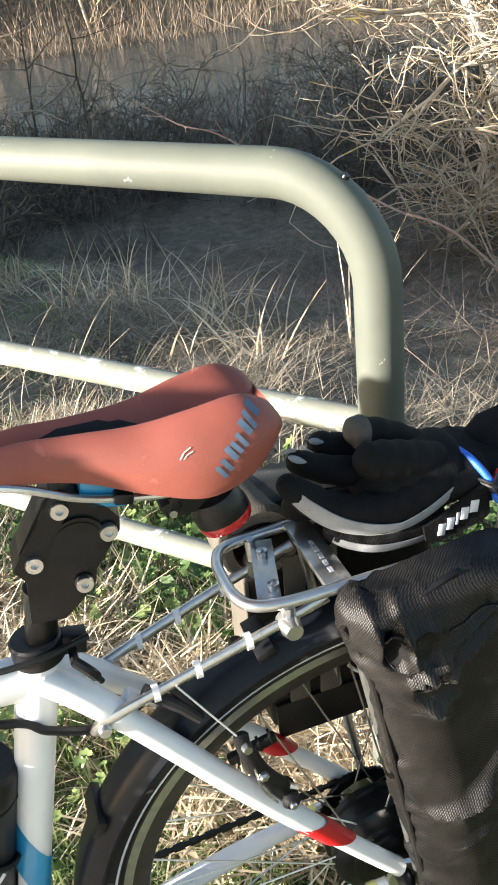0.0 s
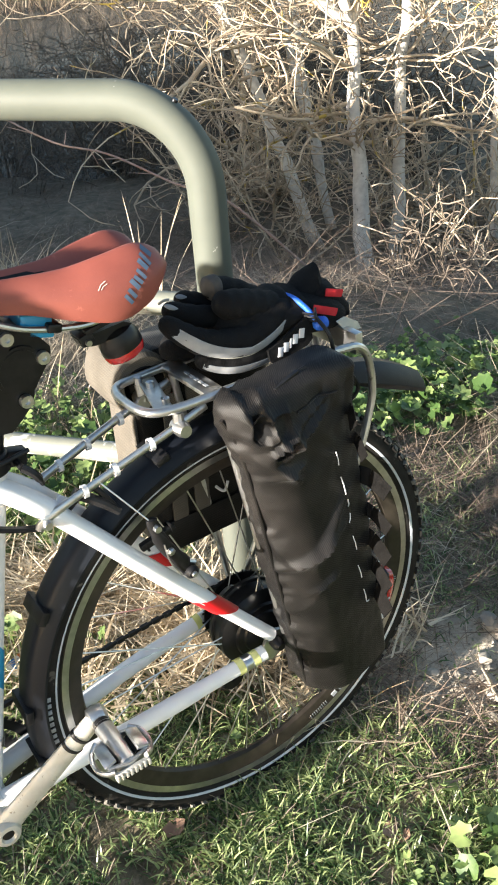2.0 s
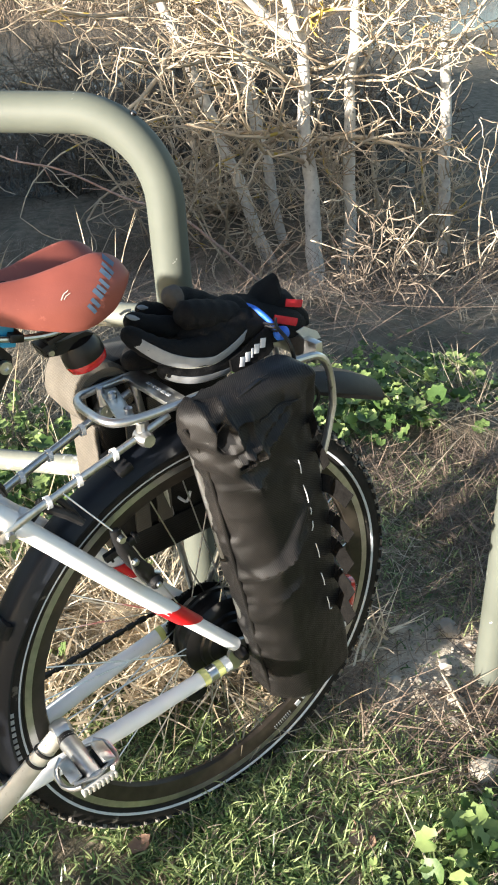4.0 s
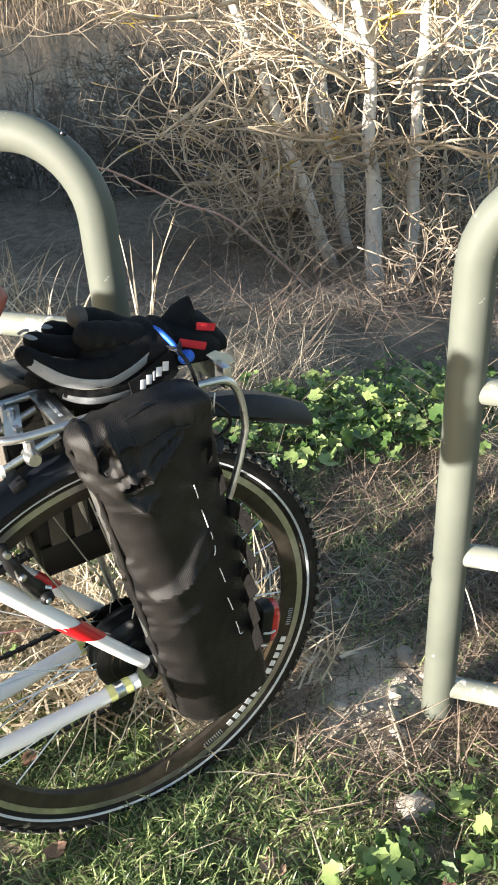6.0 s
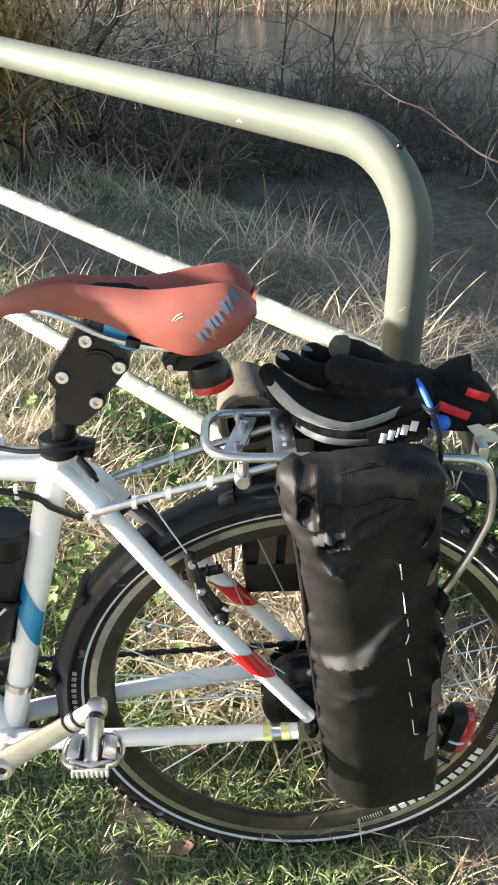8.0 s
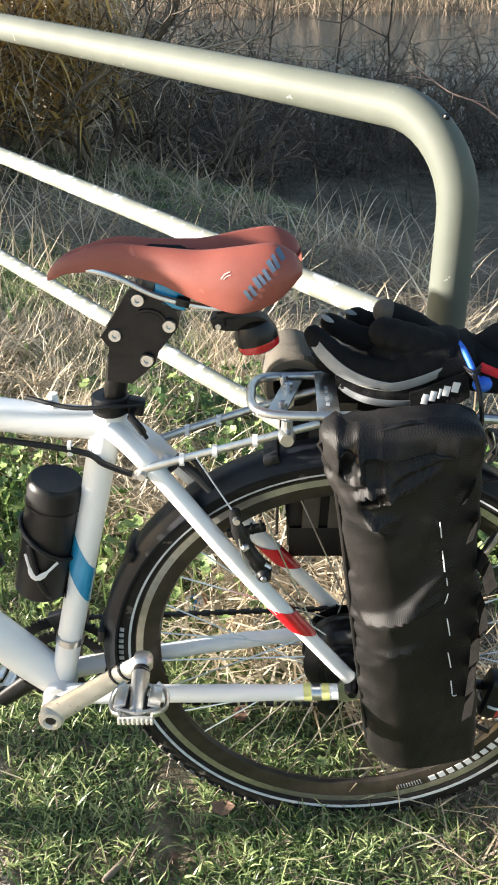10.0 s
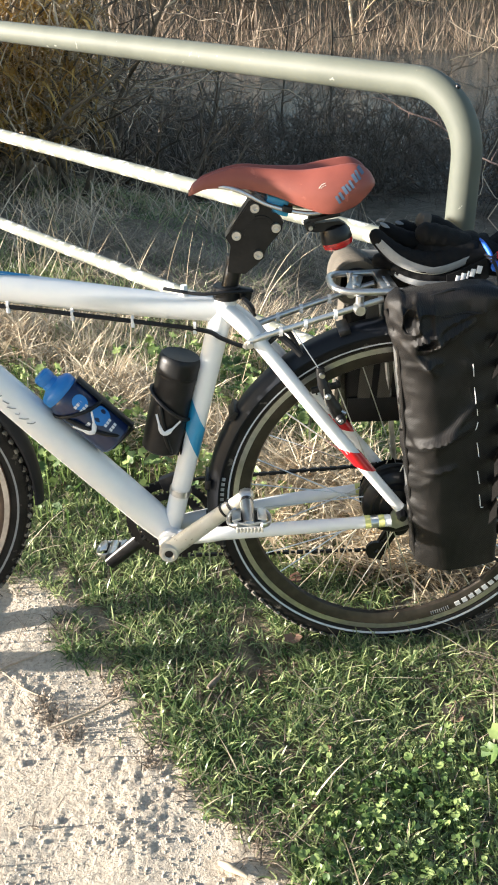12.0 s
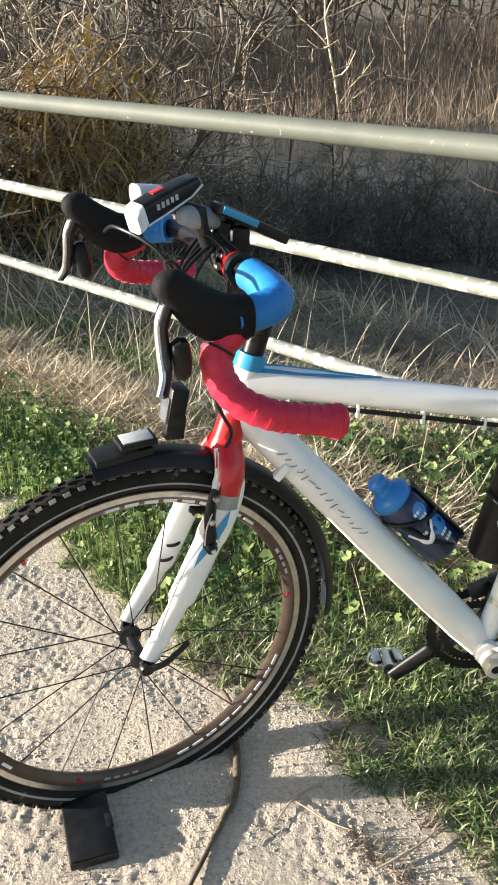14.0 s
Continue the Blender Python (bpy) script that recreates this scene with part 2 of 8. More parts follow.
def ground_material():
    """Path, soil, straw litter and turf on one sheet, mixed by two mesh attributes."""
    m = bpy.data.materials.new("verge_and_path")
    m.use_nodes = True
    nt = m.node_tree
    b = nt.nodes["Principled BSDF"]
    b.inputs["Roughness"].default_value = 0.9
    co = nt.nodes.new("ShaderNodeTexCoord")

    def noise_ramp(scale, stops, detail=8.0):
        n = nt.nodes.new("ShaderNodeTexNoise")
        n.inputs["Scale"].default_value, n.inputs["Detail"].default_value, n.inputs["Roughness"].default_value = scale, detail, 0.65
        nt.links.new(co.outputs["Object"], n.inputs["Vector"])
        r = nt.nodes.new("ShaderNodeValToRGB")
        r.color_ramp.elements.remove(r.color_ramp.elements[0])
        for k, (at, c) in enumerate(stops):
            e = r.color_ramp.elements[0] if k == 0 else r.color_ramp.elements.new(at)
            e.position, e.color = at, (*c, 1)
        nt.links.new(n.outputs[0], r.inputs[0])
        return r.outputs[0], n.outputs[0]

    stone, h1 = noise_ramp(105, [(0.33, (0.40, 0.325, 0.245)), (0.45, (0.55, 0.465, 0.365)), (0.66, (0.68, 0.59, 0.475))])
    soil, h2 = noise_ramp(28, [(0.3, (0.07, 0.062, 0.034)), (0.5, (0.17, 0.135, 0.082)), (0.68, (0.36, 0.29, 0.20))])
    bank, h3 = noise_ramp(9, [(0.32, (0.080, 0.078, 0.048)), (0.5, (0.155, 0.132, 0.094)), (0.7, (0.25, 0.208, 0.152))])
    mixes = []
    for name in ("path", "bank"):
        at = nt.nodes.new("ShaderNodeAttribute")
        at.attribute_name = name
        mixes.append(at.outputs["Fac"])
    colour = soil
    for f, c in ((mixes[1], bank), (mixes[0], stone)):
        mx = nt.nodes.new("ShaderNodeMix")
        mx.data_type = "RGBA"
        nt.links.new(f, mx.inputs["Factor"])
        nt.links.new(colour, mx.inputs[6])
        nt.links.new(c, mx.inputs[7])
        colour = mx.outputs[2]
    nt.links.new(colour, b.inputs["Base Color"])
    bp = nt.nodes.new("ShaderNodeBump")
    bp.inputs["Strength"].default_value, bp.inputs["Distance"].default_value = 1.0, 0.009
    nt.links.new(h1, bp.inputs["Height"])
    nt.links.new(bp.outputs[0], b.inputs["Normal"])
    return m


HOOD.node_tree.nodes["Principled BSDF"].inputs["Specular IOR Level"].default_value = 0.22
for dark, level in ((RAIL, 0.32), (VELCRO, 0.12), (BLACK, 0.3), (RUBBER, 0.2), (LEATHER_BLACK, 0.35), (NYLON_GREY, 0.2)):
    dark.node_tree.nodes["Principled BSDF"].inputs["Specular IOR Level"].default_value = level
GROUND = ground_material()
GRIT = material("pale_path_grit", (0.44, 0.365, 0.275), (0.62, 0.53, 0.415), 0.9, 0, 60, bump=0.5, bump_scale=300, per_island=0.5)
WATER = material("murky_still_water", (0.032, 0.044, 0.046), (0.07, 0.088, 0.09), 0.16, 0, 1.1, bump=0.9, bump_scale=5.0)
WATER.node_tree.nodes["Principled BSDF"].inputs["Specular IOR Level"].default_value = 0.22


# ---- mesh tools ----
class Form:
    """Gathers corners and faces of one mesh."""

    def __init__(self):
        self.v, self.f = [], []

    def add(self, verts, faces):
        k = len(self.v)
        self.v.extend(tuple(p) for p in verts)
        self.f.extend(tuple(i + k for i in q) for q in faces)
        return self

    def tube(self, points, radii, sides=12, closed=False, flat=(1.0, 1.0), side=None):
        """A tube along points; radii one number or one per point; flat scales the two axes of the section."""
        pts = [Vector(p) for p in points]
        n = len(pts)
        if not hasattr(radii, "__len__"):
            radii = [radii] * n
        verts, faces = [], []
        ref = Vector(side) if side else None
        for i, p in enumerate(pts):
            a, b = (pts[i - 1], pts[(i + 1) % n]) if closed else (pts[max(i - 1, 0)], pts[min(i + 1, n - 1)])
            d = (b - a).normalized()
            if ref is None:
                ref = Vector((0, 1, 0)) if abs(d.y) < 0.9 else Vector((1, 0, 0))
            u = (ref - d * ref.dot(d)).normalized()
            ref = u if not side else Vector(side)
            w = d.cross(u)
            for k in range(sides):
                c = 2 * math.pi * k / sides
                verts.append(p + u * (math.cos(c) * radii[i] * flat[0]) + w * (math.sin(c) * radii[i] * flat[1]))
        for i in range(n if closed else n - 1):
            j = (i + 1) % n
            for k in range(sides):
                l = (k + 1) % sides
                faces.append((i * sides + k, i * sides + l, j * sides + l, j * sides + k))
        if not closed:
            faces.append(tuple(range(sides - 1, -1, -1)))
            faces.append(tuple((n - 1) * sides + k for k in range(sides)))
        return self.add(verts, faces)

    def lathe(self, profile, sides=48, axis="y", centre=(0, 0, 0), closed=False, arc=(0.0, 360.0)):
        """Turns a profile of (radius, along) about an axis through centre."""
        c = Vector(centre)
        full = abs(arc[1] - arc[0]) > 359.9
        steps = sides if full else sides + 1
        verts, faces, n = [], [], len(profile)
        for k in range(steps):
            a = radians(arc[0] + (arc[1] - arc[0]) * k / sides)
            for r, h in profile:
                ca, sa = r * math.cos(a), r * math.sin(a)
                verts.append(c + Vector({"y": (ca, h, sa), "z": (ca, sa, h), "x": (h, ca, sa)}[axis]))
        for k in range(sides):
            l = (k + 1) % steps
            for i in range(n if closed else n - 1):
                j = (i + 1) % n
                faces.append((k * n + i, l * n + i, l * n + j, k * n + j))
        if not closed:
            if full:
                faces.append(tuple(k * n for k in range(sides)))
                faces.append(tuple(k * n + n - 1 for k in reversed(range(sides))))
        elif not full:
            faces.append(tuple(range(n)))
            faces.append(tuple(reversed(range((steps - 1) * n, steps * n))))
        return self.add(verts, faces)

    def box(self, size, m=None, bevel=0.15):
        """A box with chamfered edges, centred at the pose m."""
        x, y, z = (s / 2 for s in size)
        e = min(x, y, z) * bevel
        bm = bmesh.new()
        bmesh.ops.create_cube(bm, size=1.0)
        for v in bm.verts:
            v.co = Vector((v.co.x * 2 * x, v.co.y * 2 * y, v.co.z * 2 * z))
        if e > 0:
            bmesh.ops.bevel(bm, geom=bm.edges[:], offset=e, segments=2, affect="EDGES", profile=0.5)
        bm.verts.ensure_lookup_table()
        m = m or Matrix()
        self.add([m @ v.co for v in bm.verts], [[v.index for v in f.verts] for f in bm.faces])
        bm.free()
        return self

    def plate(self, outline, thick, m=None):
        """A flat plate: an outline in x, z given depth along y."""
        m = m or Matrix()
        n = len(outline)
        v = [m @ Vector((x, y, z)) for y in (-thick / 2, thick / 2) for x, z in outline]
        f = [tuple(range(n)), tuple(reversed(range(n, 2 * n)))]
        f += [(i, (i + 1) % n, n + (i + 1) % n, n + i)[::-1] for i in range(n)]
        return self.add(v, f)

    def mesh(self, name, angle=35.0):
        me = bpy.data.meshes.new(name)
        me.from_pydata(self.v, [], self.f)
        me.validate()
        bm = bmesh.new()
        bm.from_mesh(me)
        if len(bm.faces) < 30000:
            bmesh.ops.recalc_face_normals(bm, faces=bm.faces[:])
        bm.to_mesh(me)
        bm.free()
        me.polygons.foreach_set("use_smooth", [True] * len(me.polygons))
        if angle:
            me.set_sharp_from_angle(angle=radians(angle))
        return me


def part(name, form, mat, parent=None, label="", m=None, angle=35.0):
    ob = new(name, form if isinstance(form, bpy.types.Mesh) else form.mesh(name, angle))
    if not ob.data.materials:
        ob.data.materials.append(mat)
    if parent is not None:
        ob.parent = parent
    if m is not None:
        ob.matrix_basis = m
    if label:
        ob["label"] = label
    return ob


def empty(name, m, label, category, group="", kind=""):
    ob = new(name)
    ob.matrix_basis = m
    ob.empty_display_size = 0.1
    return tagged(ob, label, category, group, kind)


def bend(points, steps=8):
    """A smooth line through the points (Catmull-Rom)."""
    p = [Vector(q) for q in points]
    out = []
    for i in range(len(p) - 1):
        a, b, c, d = p[max(i - 1, 0)], p[i], p[i + 1], p[min(i + 2, len(p) - 1)]
        for k in range(steps):
            t = k / steps
            out.append(0.5 * ((2 * b) + (c - a) * t + (2 * a - 5 * b + 4 * c - d) * t * t + (3 * b - a - 3 * c + d) * t ** 3))
    return out + [p[-1]]


# ---- ground ----
RAIL_AT, RAIL_WAY = Vector((0.14, 0.27, 0)), Vector((-0.669, 0.743, 0))
RAIL_OUT = Vector((0.743, 0.669, 0))


def smooth(a, b, x):
    t = min(1.0, max(0.0, (x - a) / (b - a)))
    return t * t * (3 - 2 * t)


def path_amount(x, y):
    """1 on the stony path, 0 on the verge."""
    edge = -0.74 + 0.55 * smooth(0.35, -0.75, y) - 0.75 * max(0.0, y - 0.12)
    edge += 0.10 * noise.noise((x * 3.0, y * 3.0, 1.7)) + 0.09 * noise.noise((x * 10, y * 10, 4.0)) + 0.04 * noise.noise((x * 31, y * 31, 4.0))
    return smooth(0.07, -0.07, x - edge)


def ground_height(x, y):
    d = (Vector((x, y, 0)) - RAIL_AT).dot(RAIL_OUT)
    z = 0.015
    z -= 0.28 * smooth(0.5, 2.4, d) + 1.05 * smooth(2.1, 5.4, d) + 0.75 * smooth(6.5, 12.5, d) * (1 - smooth(2.5, 5.5, x - 0.12 * y) * (1 - smooth(13, 19, y)))
    z += 3.2 * smooth(30.5, 39.0, y + 0.05 * x) + 3.0 * smooth(39, 66, y)
    rough = smooth(0.3, 2.0, d)
    z += (0.010 + 0.10 * rough) * noise.noise((x * 1.6, y * 1.6, 0.3)) + (0.006 + 0.03 * rough) * noise.noise((x * 6, y * 6, 2.0))
    p = path_amount(x, y)
    z += (1 - p) * 0.006 * noise.noise((x * 25, y * 25, 5))
    if p > 0 and -2.2 < x < 1.2 and -1.4 < y < 1.4:
        patch = 0.30 + 0.65 * smooth(-0.25, 0.35, noise.noise((x * 5, y * 5, 23)))
        crumb = 0.5 - abs(noise.noise((x * 58, y * 58, 3)))
        pit = smooth(0.15, 0.5, noise.noise((x * 52, y * 40, 17)))
        z += p * (patch * (0.0046 * crumb + 0.0026 * noise.noise((x * 85, y * 85, 6))) - 0.0018 * pit * patch + 0.0022 * noise.noise((x * 9, y * 9, 9)))
    return z


def graded(a, b, step, far_a, far_b, growth=1.13):
    mid = list(np.arange(a, b, step))
    s, lo = step, [a]
    while lo[-1] > far_a:
        s *= growth
        lo.append(lo[-1] - s)
    s, hi = step, [mid[-1]]
    while hi[-1] < far_b:
        s *= growth
        hi.append(hi[-1] + s)
    return lo[:0:-1] + mid + hi[1:]


xs, ys = graded(-1.65, 0.9, 0.0058, -220, 220), graded(-0.85, 0.9, 0.0058, -150, 320)
form = Form()
form.v = [(x, y, ground_height(x, y)) for y in ys for x in xs]
nx = len(xs)
form.f = [(j * nx + i, j * nx + i + 1, (j + 1) * nx + i + 1, (j + 1) * nx + i) for j in range(len(ys) - 1) for i in range(nx - 1)]
ground = part("ground", form, GROUND, angle=0)
tagged(ground, "sloping verge of turf and dry litter beside a pale stony path", "ground", kind="structure")
for name in ("path", "bank"):
    at = ground.data.attributes.new(name, "FLOAT", "POINT")
    if name == "path":
        values = [max(path_amount(x, y), 0.9 * math.exp(-(((x - 0.43) / 0.18) ** 2 + ((y + 0.04) / 0.16) ** 2))) for y in ys for x in xs]
    else:
        values = [smooth(0.1, 1.4, (Vector((x, y, 0)) - RAIL_AT).dot(RAIL_OUT)) for y in ys for x in xs]
    at.data.foreach_set("value", values)

form = Form()
form.add([(-120, 2, -1.53), (160, 2, -1.53), (160, 60, -1.53), (-120, 60, -1.53)], [(0, 1, 2, 3)])
tagged(part("water", form, WATER), "dark still river water below the bank", "water", kind="structure")


# ---- railings ----
def railing(name, base, way, length, z_top, slope, label, drops):
    """A hoop railing of bent tube: post, bend and top tube in one sweep, with rails below."""
    root = empty(name, Matrix.Translation(base), label, "railing", "railings along the verge")
    way = Vector((way.x, way.y, slope)).normalized()
    r, bow = 0.0285, 0.125
    line = [Vector((0, 0, -0.25)), Vector((0, 0, 0.3)), Vector((0, 0, z_top - bow - 0.06)), Vector((0, 0, z_top - bow))]
    for k in range(1, 10):
        a = radians(90 * k / 10)
        line.append(Vector((0, 0, z_top - bow)) + way * (bow * (1 - math.cos(a))) + Vector((0, 0, bow * math.sin(a))))
    n = 24
    line += [Vector((0, 0, z_top)) + way * (bow + (length - 2 * bow) * k / n) for k in range(n + 1)]
    for k in range(1, 10):
        a = radians(90 * k / 10)
        line.append(Vector((0, 0, z_top - bow)) + way * (length - bow * (1 - math.sin(a))) + Vector((0, 0, bow * math.cos(a))))
    end = way * length
    line += [Vector((0, 0, z_top - bow)) + end, Vector((0, 0, -0.3)) + end]
    part("top_tube", Form().tube(line, r, 24), RAIL, root)
    for z in [z_top - drop for drop in drops]:
        pts = [Vector((0, 0, z)) + way * (length * k / 30) for k in range(31)]
        part("rail", Form().tube(pts, 0.0195, 16), RAIL_WORN, root, "rail with flaking pale paint")
    bolt = Form().lathe([(0.0, 0.002), (0.0045, 0.002), (0.005, 0.0), (0.005, -0.004)], 10, "z")
    a = radians(54)
    out = (Vector((0, 0, math.sin(a))) - way * math.cos(a)).normalized()
    at = Vector((0, 0, z_top - bow)) + way * bow + out * (bow + r)
    part("bolt", bolt, BLACK_METAL, root, m=Matrix.Translation(at) @ out.to_track_quat("Z", "Y").to_matrix().to_4x4())
    return root


railing("hoop_railing", (0.14, 0.27, 0), RAIL_WAY, 5.2, 1.045, 0.02, "bent steel tube railing with chipped grey-green paint", (0.307, 0.608))
railing("hoop_railing", (0.507, -0.137, 0), -RAIL_WAY, 3.0, 1.0, -0.02, "bent steel tube railing with flaking grey-green paint on bare soil", (0.307, 0.608, 0.915))


# ---- bicycle ----
LEAN_POSE = pose(0, 0, 0, -2.5, 0, 0)
bicycle = empty("bicycle", LEAN_POSE, "white touring bicycle with red and blue accents leaning on the railing", "bicycle")
HUB = Vector((-0.003, 0, 0.351))


def arrow_matrix(a, b):
    """A pose at a whose z axis points to b, stretched to the length between."""
    a, b = Vector(a), Vector(b)
    d = b - a
    return Matrix.Translation(a) @ d.to_track_quat("Z", "Y").to_matrix().to_4x4() @ Matrix.Diagonal((1, 1, d.length, 1))


def wheel(name, centre, parent, turn, rim_mat, rim_label, spokes, spoke_mat, spoke_r, hub_r, front):
    """Rim with its tyre, stripes, hub, spokes and valve; axis along y."""
    m = turn @ Matrix.Translation(centre)
    depth = 0.024 if front else 0.030
    r0 = 0.311 if front else 0.309
    rim = Form().lathe([(r0, -0.0125), (r0 + 0.003, -0.0135), (r0 - 0.013, -0.0125), (r0 - depth, -0.006), (r0 - depth - 0.003, 0.0), (r0 - depth, 0.006),
                        (r0 - 0.013, 0.0125), (r0 + 0.003, 0.0135), (r0, 0.0125), (r0 - 0.006, 0.0)], 96, closed=True)
    rim = part(name, rim, rim_mat, parent, rim_label, m)
    for s in (-1, 1):
        band = Form().lathe([(r0 - 0.009, s * 0.01305), (r0 + 0.001, s * 0.0139), (r0 + 0.001, s * 0.0143), (r0 - 0.009, s * 0.0135)], 96, closed=True)
        part("brake_track", band, ALLOY, rim, "bright machined brake track")
    w, h = 0.0195, 0.0235 if front else 0.0205
    mid = (0.358 if front else 0.348) - h
    prof = []
    for k in range(20):
        a = radians(-150 + 300 * k / 19)
        prof.append((mid + h * math.cos(a), w * math.sin(a)))
    tyre = Form().lathe(prof, 120, closed=True)
    rows = 84
    for k in range(rows):
        for j, (out, side) in enumerate(((0.62, -1), (0.62, 1), (0.3, -1), (0.3, 1), (0.0, 0))):
            a = 2 * math.pi * (k + (0.5 if j in (2, 3) else 0.0)) / rows
            b = side * (0.95 if out > 0.5 else 0.5)
            rr, yy = mid + (h + 0.0008) * math.cos(b), (w + 0.0008) * math.sin(b)
            mm = Matrix.Rotation(-a, 4, "Y") @ Matrix.Translation((rr, yy, 0)) @ Matrix.Rotation(b, 4, "Z")
            tyre.add([mm @ Vector((x, y, z)) for x in (-0.001, 0.0032) for y in (-0.0028, 0.0028) for z in (-0.0062, 0.0062)],
                     [(0, 1, 3, 2), (4, 6, 7, 5), (0, 4, 5, 1), (2, 3, 7, 6), (0, 2, 6, 4), (1, 5, 7, 3)])
    knobs = Form()
    for k in range(96):
        for side in (-1, 1):
            a, b = 2 * math.pi * (k + (0.5 if side > 0 else 0.0)) / 96, side * 0.80
            mm = Matrix.Rotation(-a, 4, "Y") @ Matrix.Translation((mid + h * math.cos(b), w * math.sin(b), 0)) @ Matrix.Rotation(b, 4, "Z")
            knobs.add([mm @ Vector((x, y * (1 - 20 * x), z * (1 - 20 * x))) for x in (-0.001, 0.0046) for y in (-0.0034, 0.0034) for z in (-0.0056, 0.0056)],
                      [(0, 1, 3, 2), (4, 6, 7, 5), (0, 4, 5, 1), (2, 3, 7, 6), (0, 2, 6, 4), (1, 5, 7, 3)])
    tyre = part("tyre", tyre, RUBBER, rim, "black knobbly tyre with dust on its tread", angle=30)
    # shoulder knobs paler than the tyre: dust plus painted-in sunlight
    tagged(part("shoulder_tread", knobs, DUSTY_SUNLIT_RUBBER, tyre, angle=10), "dusty shoulder knobs coloured paler for the sun on them", kind="stuff")
    for s in (-1, 1):
        ring = []
        for k in range(4):
            a = radians((100 if front else 108) + 9 * k / 3)
            ring.append((mid + (h + 0.0006) * math.cos(a), s * (w + 0.0006) * math.sin(a)))
        ring += [(r - 0.0004, y - s * 0.001) for r, y in reversed(ring)]
        part("reflective_stripe", Form().lathe(ring, 120, closed=True), GREY_TRIM if front else STRIPE, rim, "grey reflective stripe")
    prof = [(0.006, -0.052), (0.009, -0.046), (hub_r * 0.6, -0.045), (hub_r, -0.036), (hub_r, -0.032), (hub_r * (0.55 if front else 0.95), -0.026),
            (hub_r * (0.5 if front else 0.95), 0.02), (hub_r, 0.026), (hub_r, 0.032), (hub_r * 0.6, 0.036), (0.009, 0.046), (0.006, 0.052)]
    part("hub", Form().lathe(prof, 32), BLACK_METAL, rim, "black wheel hub")
    one = Form().lathe([(spoke_r, 0.0), (spoke_r, 1.0)], 6, "z").mesh("spoke")
    one.materials.append(spoke_mat)
    nip = Form().lathe([(0.0021, 0.0), (0.0021, 0.012)], 6, "z").mesh("nipple")
    nip.materials.append(STEEL)
    rnd = random.Random(5)
    for k in range(spokes):
        s = 1 if k % 2 else -1
        a = 2 * math.pi * k / spokes + 0.07
        cross = (0.9 if (k // 2) % 2 else -0.9) * (0.55 if front else 1.0)
        start = Vector((hub_r * math.cos(a + cross), s * 0.031, hub_r * math.sin(a + cross)))
        end = Vector(((r0 - depth) * math.cos(a), 0, (r0 - depth) * math.sin(a)))
        part("spoke", one, spoke_mat, rim, m=arrow_matrix(start, end))
    valve = Form().lathe([(0.0035, 0.0), (0.0035, 0.03), (0.002, 0.031), (0.002, 0.045)], 8, "z")
    part("valve", valve, BLACK, rim, m=Matrix.Rotation(2.2, 4, "Y") @ pose(0, 0, r0 - depth, 180, 0, 0))
    return rim


def arc_text(parent, mat, r, y, a0, a1, n, tall, seed, m=None, wide=0.6):
    """A row of plain raised bars in place of lettering round a rim or tyre wall."""
    rnd = random.Random(seed)
    f = Form()
    for k in range(n):
        a = radians(a0 + (a1 - a0) * (k + 0.5) / n)
        step = radians(abs(a1 - a0)) / n * r * wide
        hh = tall * rnd.uniform(0.75, 1.0)
        mm = Matrix.Rotation(-a, 4, "Y") @ Matrix.Translation((r, y, 0))
        f.add([mm @ Vector((x, yy, z)) for x in (-hh / 2, hh / 2) for yy in (-0.0005, 0.0005) for z in (-step / 2, step / 2)],
              [(0, 1, 3, 2), (4, 6, 7, 5), (0, 4, 5, 1), (2, 3, 7, 6), (0, 2, 6, 4), (1, 5, 7, 3)])
    return part("lettering", f, mat, parent, "printed bars", m)


def pebble(stations, n=20, power=3.0):
    """A rounded body along x: stations of x, y half width, z low, z high."""
    rows = []
    for x, hy, z0, z1 in stations:
        ring = []
        for k in range(n):
            a = 2 * math.pi * k / n
            c, q = math.cos(a), math.sin(a)
            ring.append(Vector((x, hy * math.copysign(abs(c) ** (2 / power), c), (z0 + z1) / 2 + (z1 - z0) / 2 * math.copysign(abs(q) ** (2 / power), q))))
        rows.append(ring)
    f = Form()
    for r in rows:
        f.v += [tuple(p) for p in r]
    for i in range(len(rows) - 1):
        f.f += [(i * n + k, i * n + (k + 1) % n, (i + 1) * n + (k + 1) % n, (i + 1) * n + k) for k in range(n)]
    f.f += [tuple(range(n - 1, -1, -1)), tuple((len(rows) - 1) * n + k for k in range(n))]
    return f


I4 = Matrix()
rear_wheel = wheel("rear_wheel", HUB, bicycle, I4, RIM_WARM, "dark brown spoked rear rim", 32, STEEL, 0.0011, 0.029, False)
arc_text(rear_wheel, WHITE_PRINT, 0.2930, -0.0122, -62, -24, 12, 0.0125, 3, wide=0.66)
arc_text(rear_wheel, GREY_PRINT, 0.2930, -0.0122, -72, -64, 9, 0.010, 4, wide=0.3)
arc_text(rear_wheel, GREY_PRINT, 0.2930, -0.0122, -20, -13, 8, 0.010, 8, wide=0.3)
arc_text(rear_wheel, GREY_PRINT, 0.3310, -0.0200, 169, 184, 8, 0.007, 5)

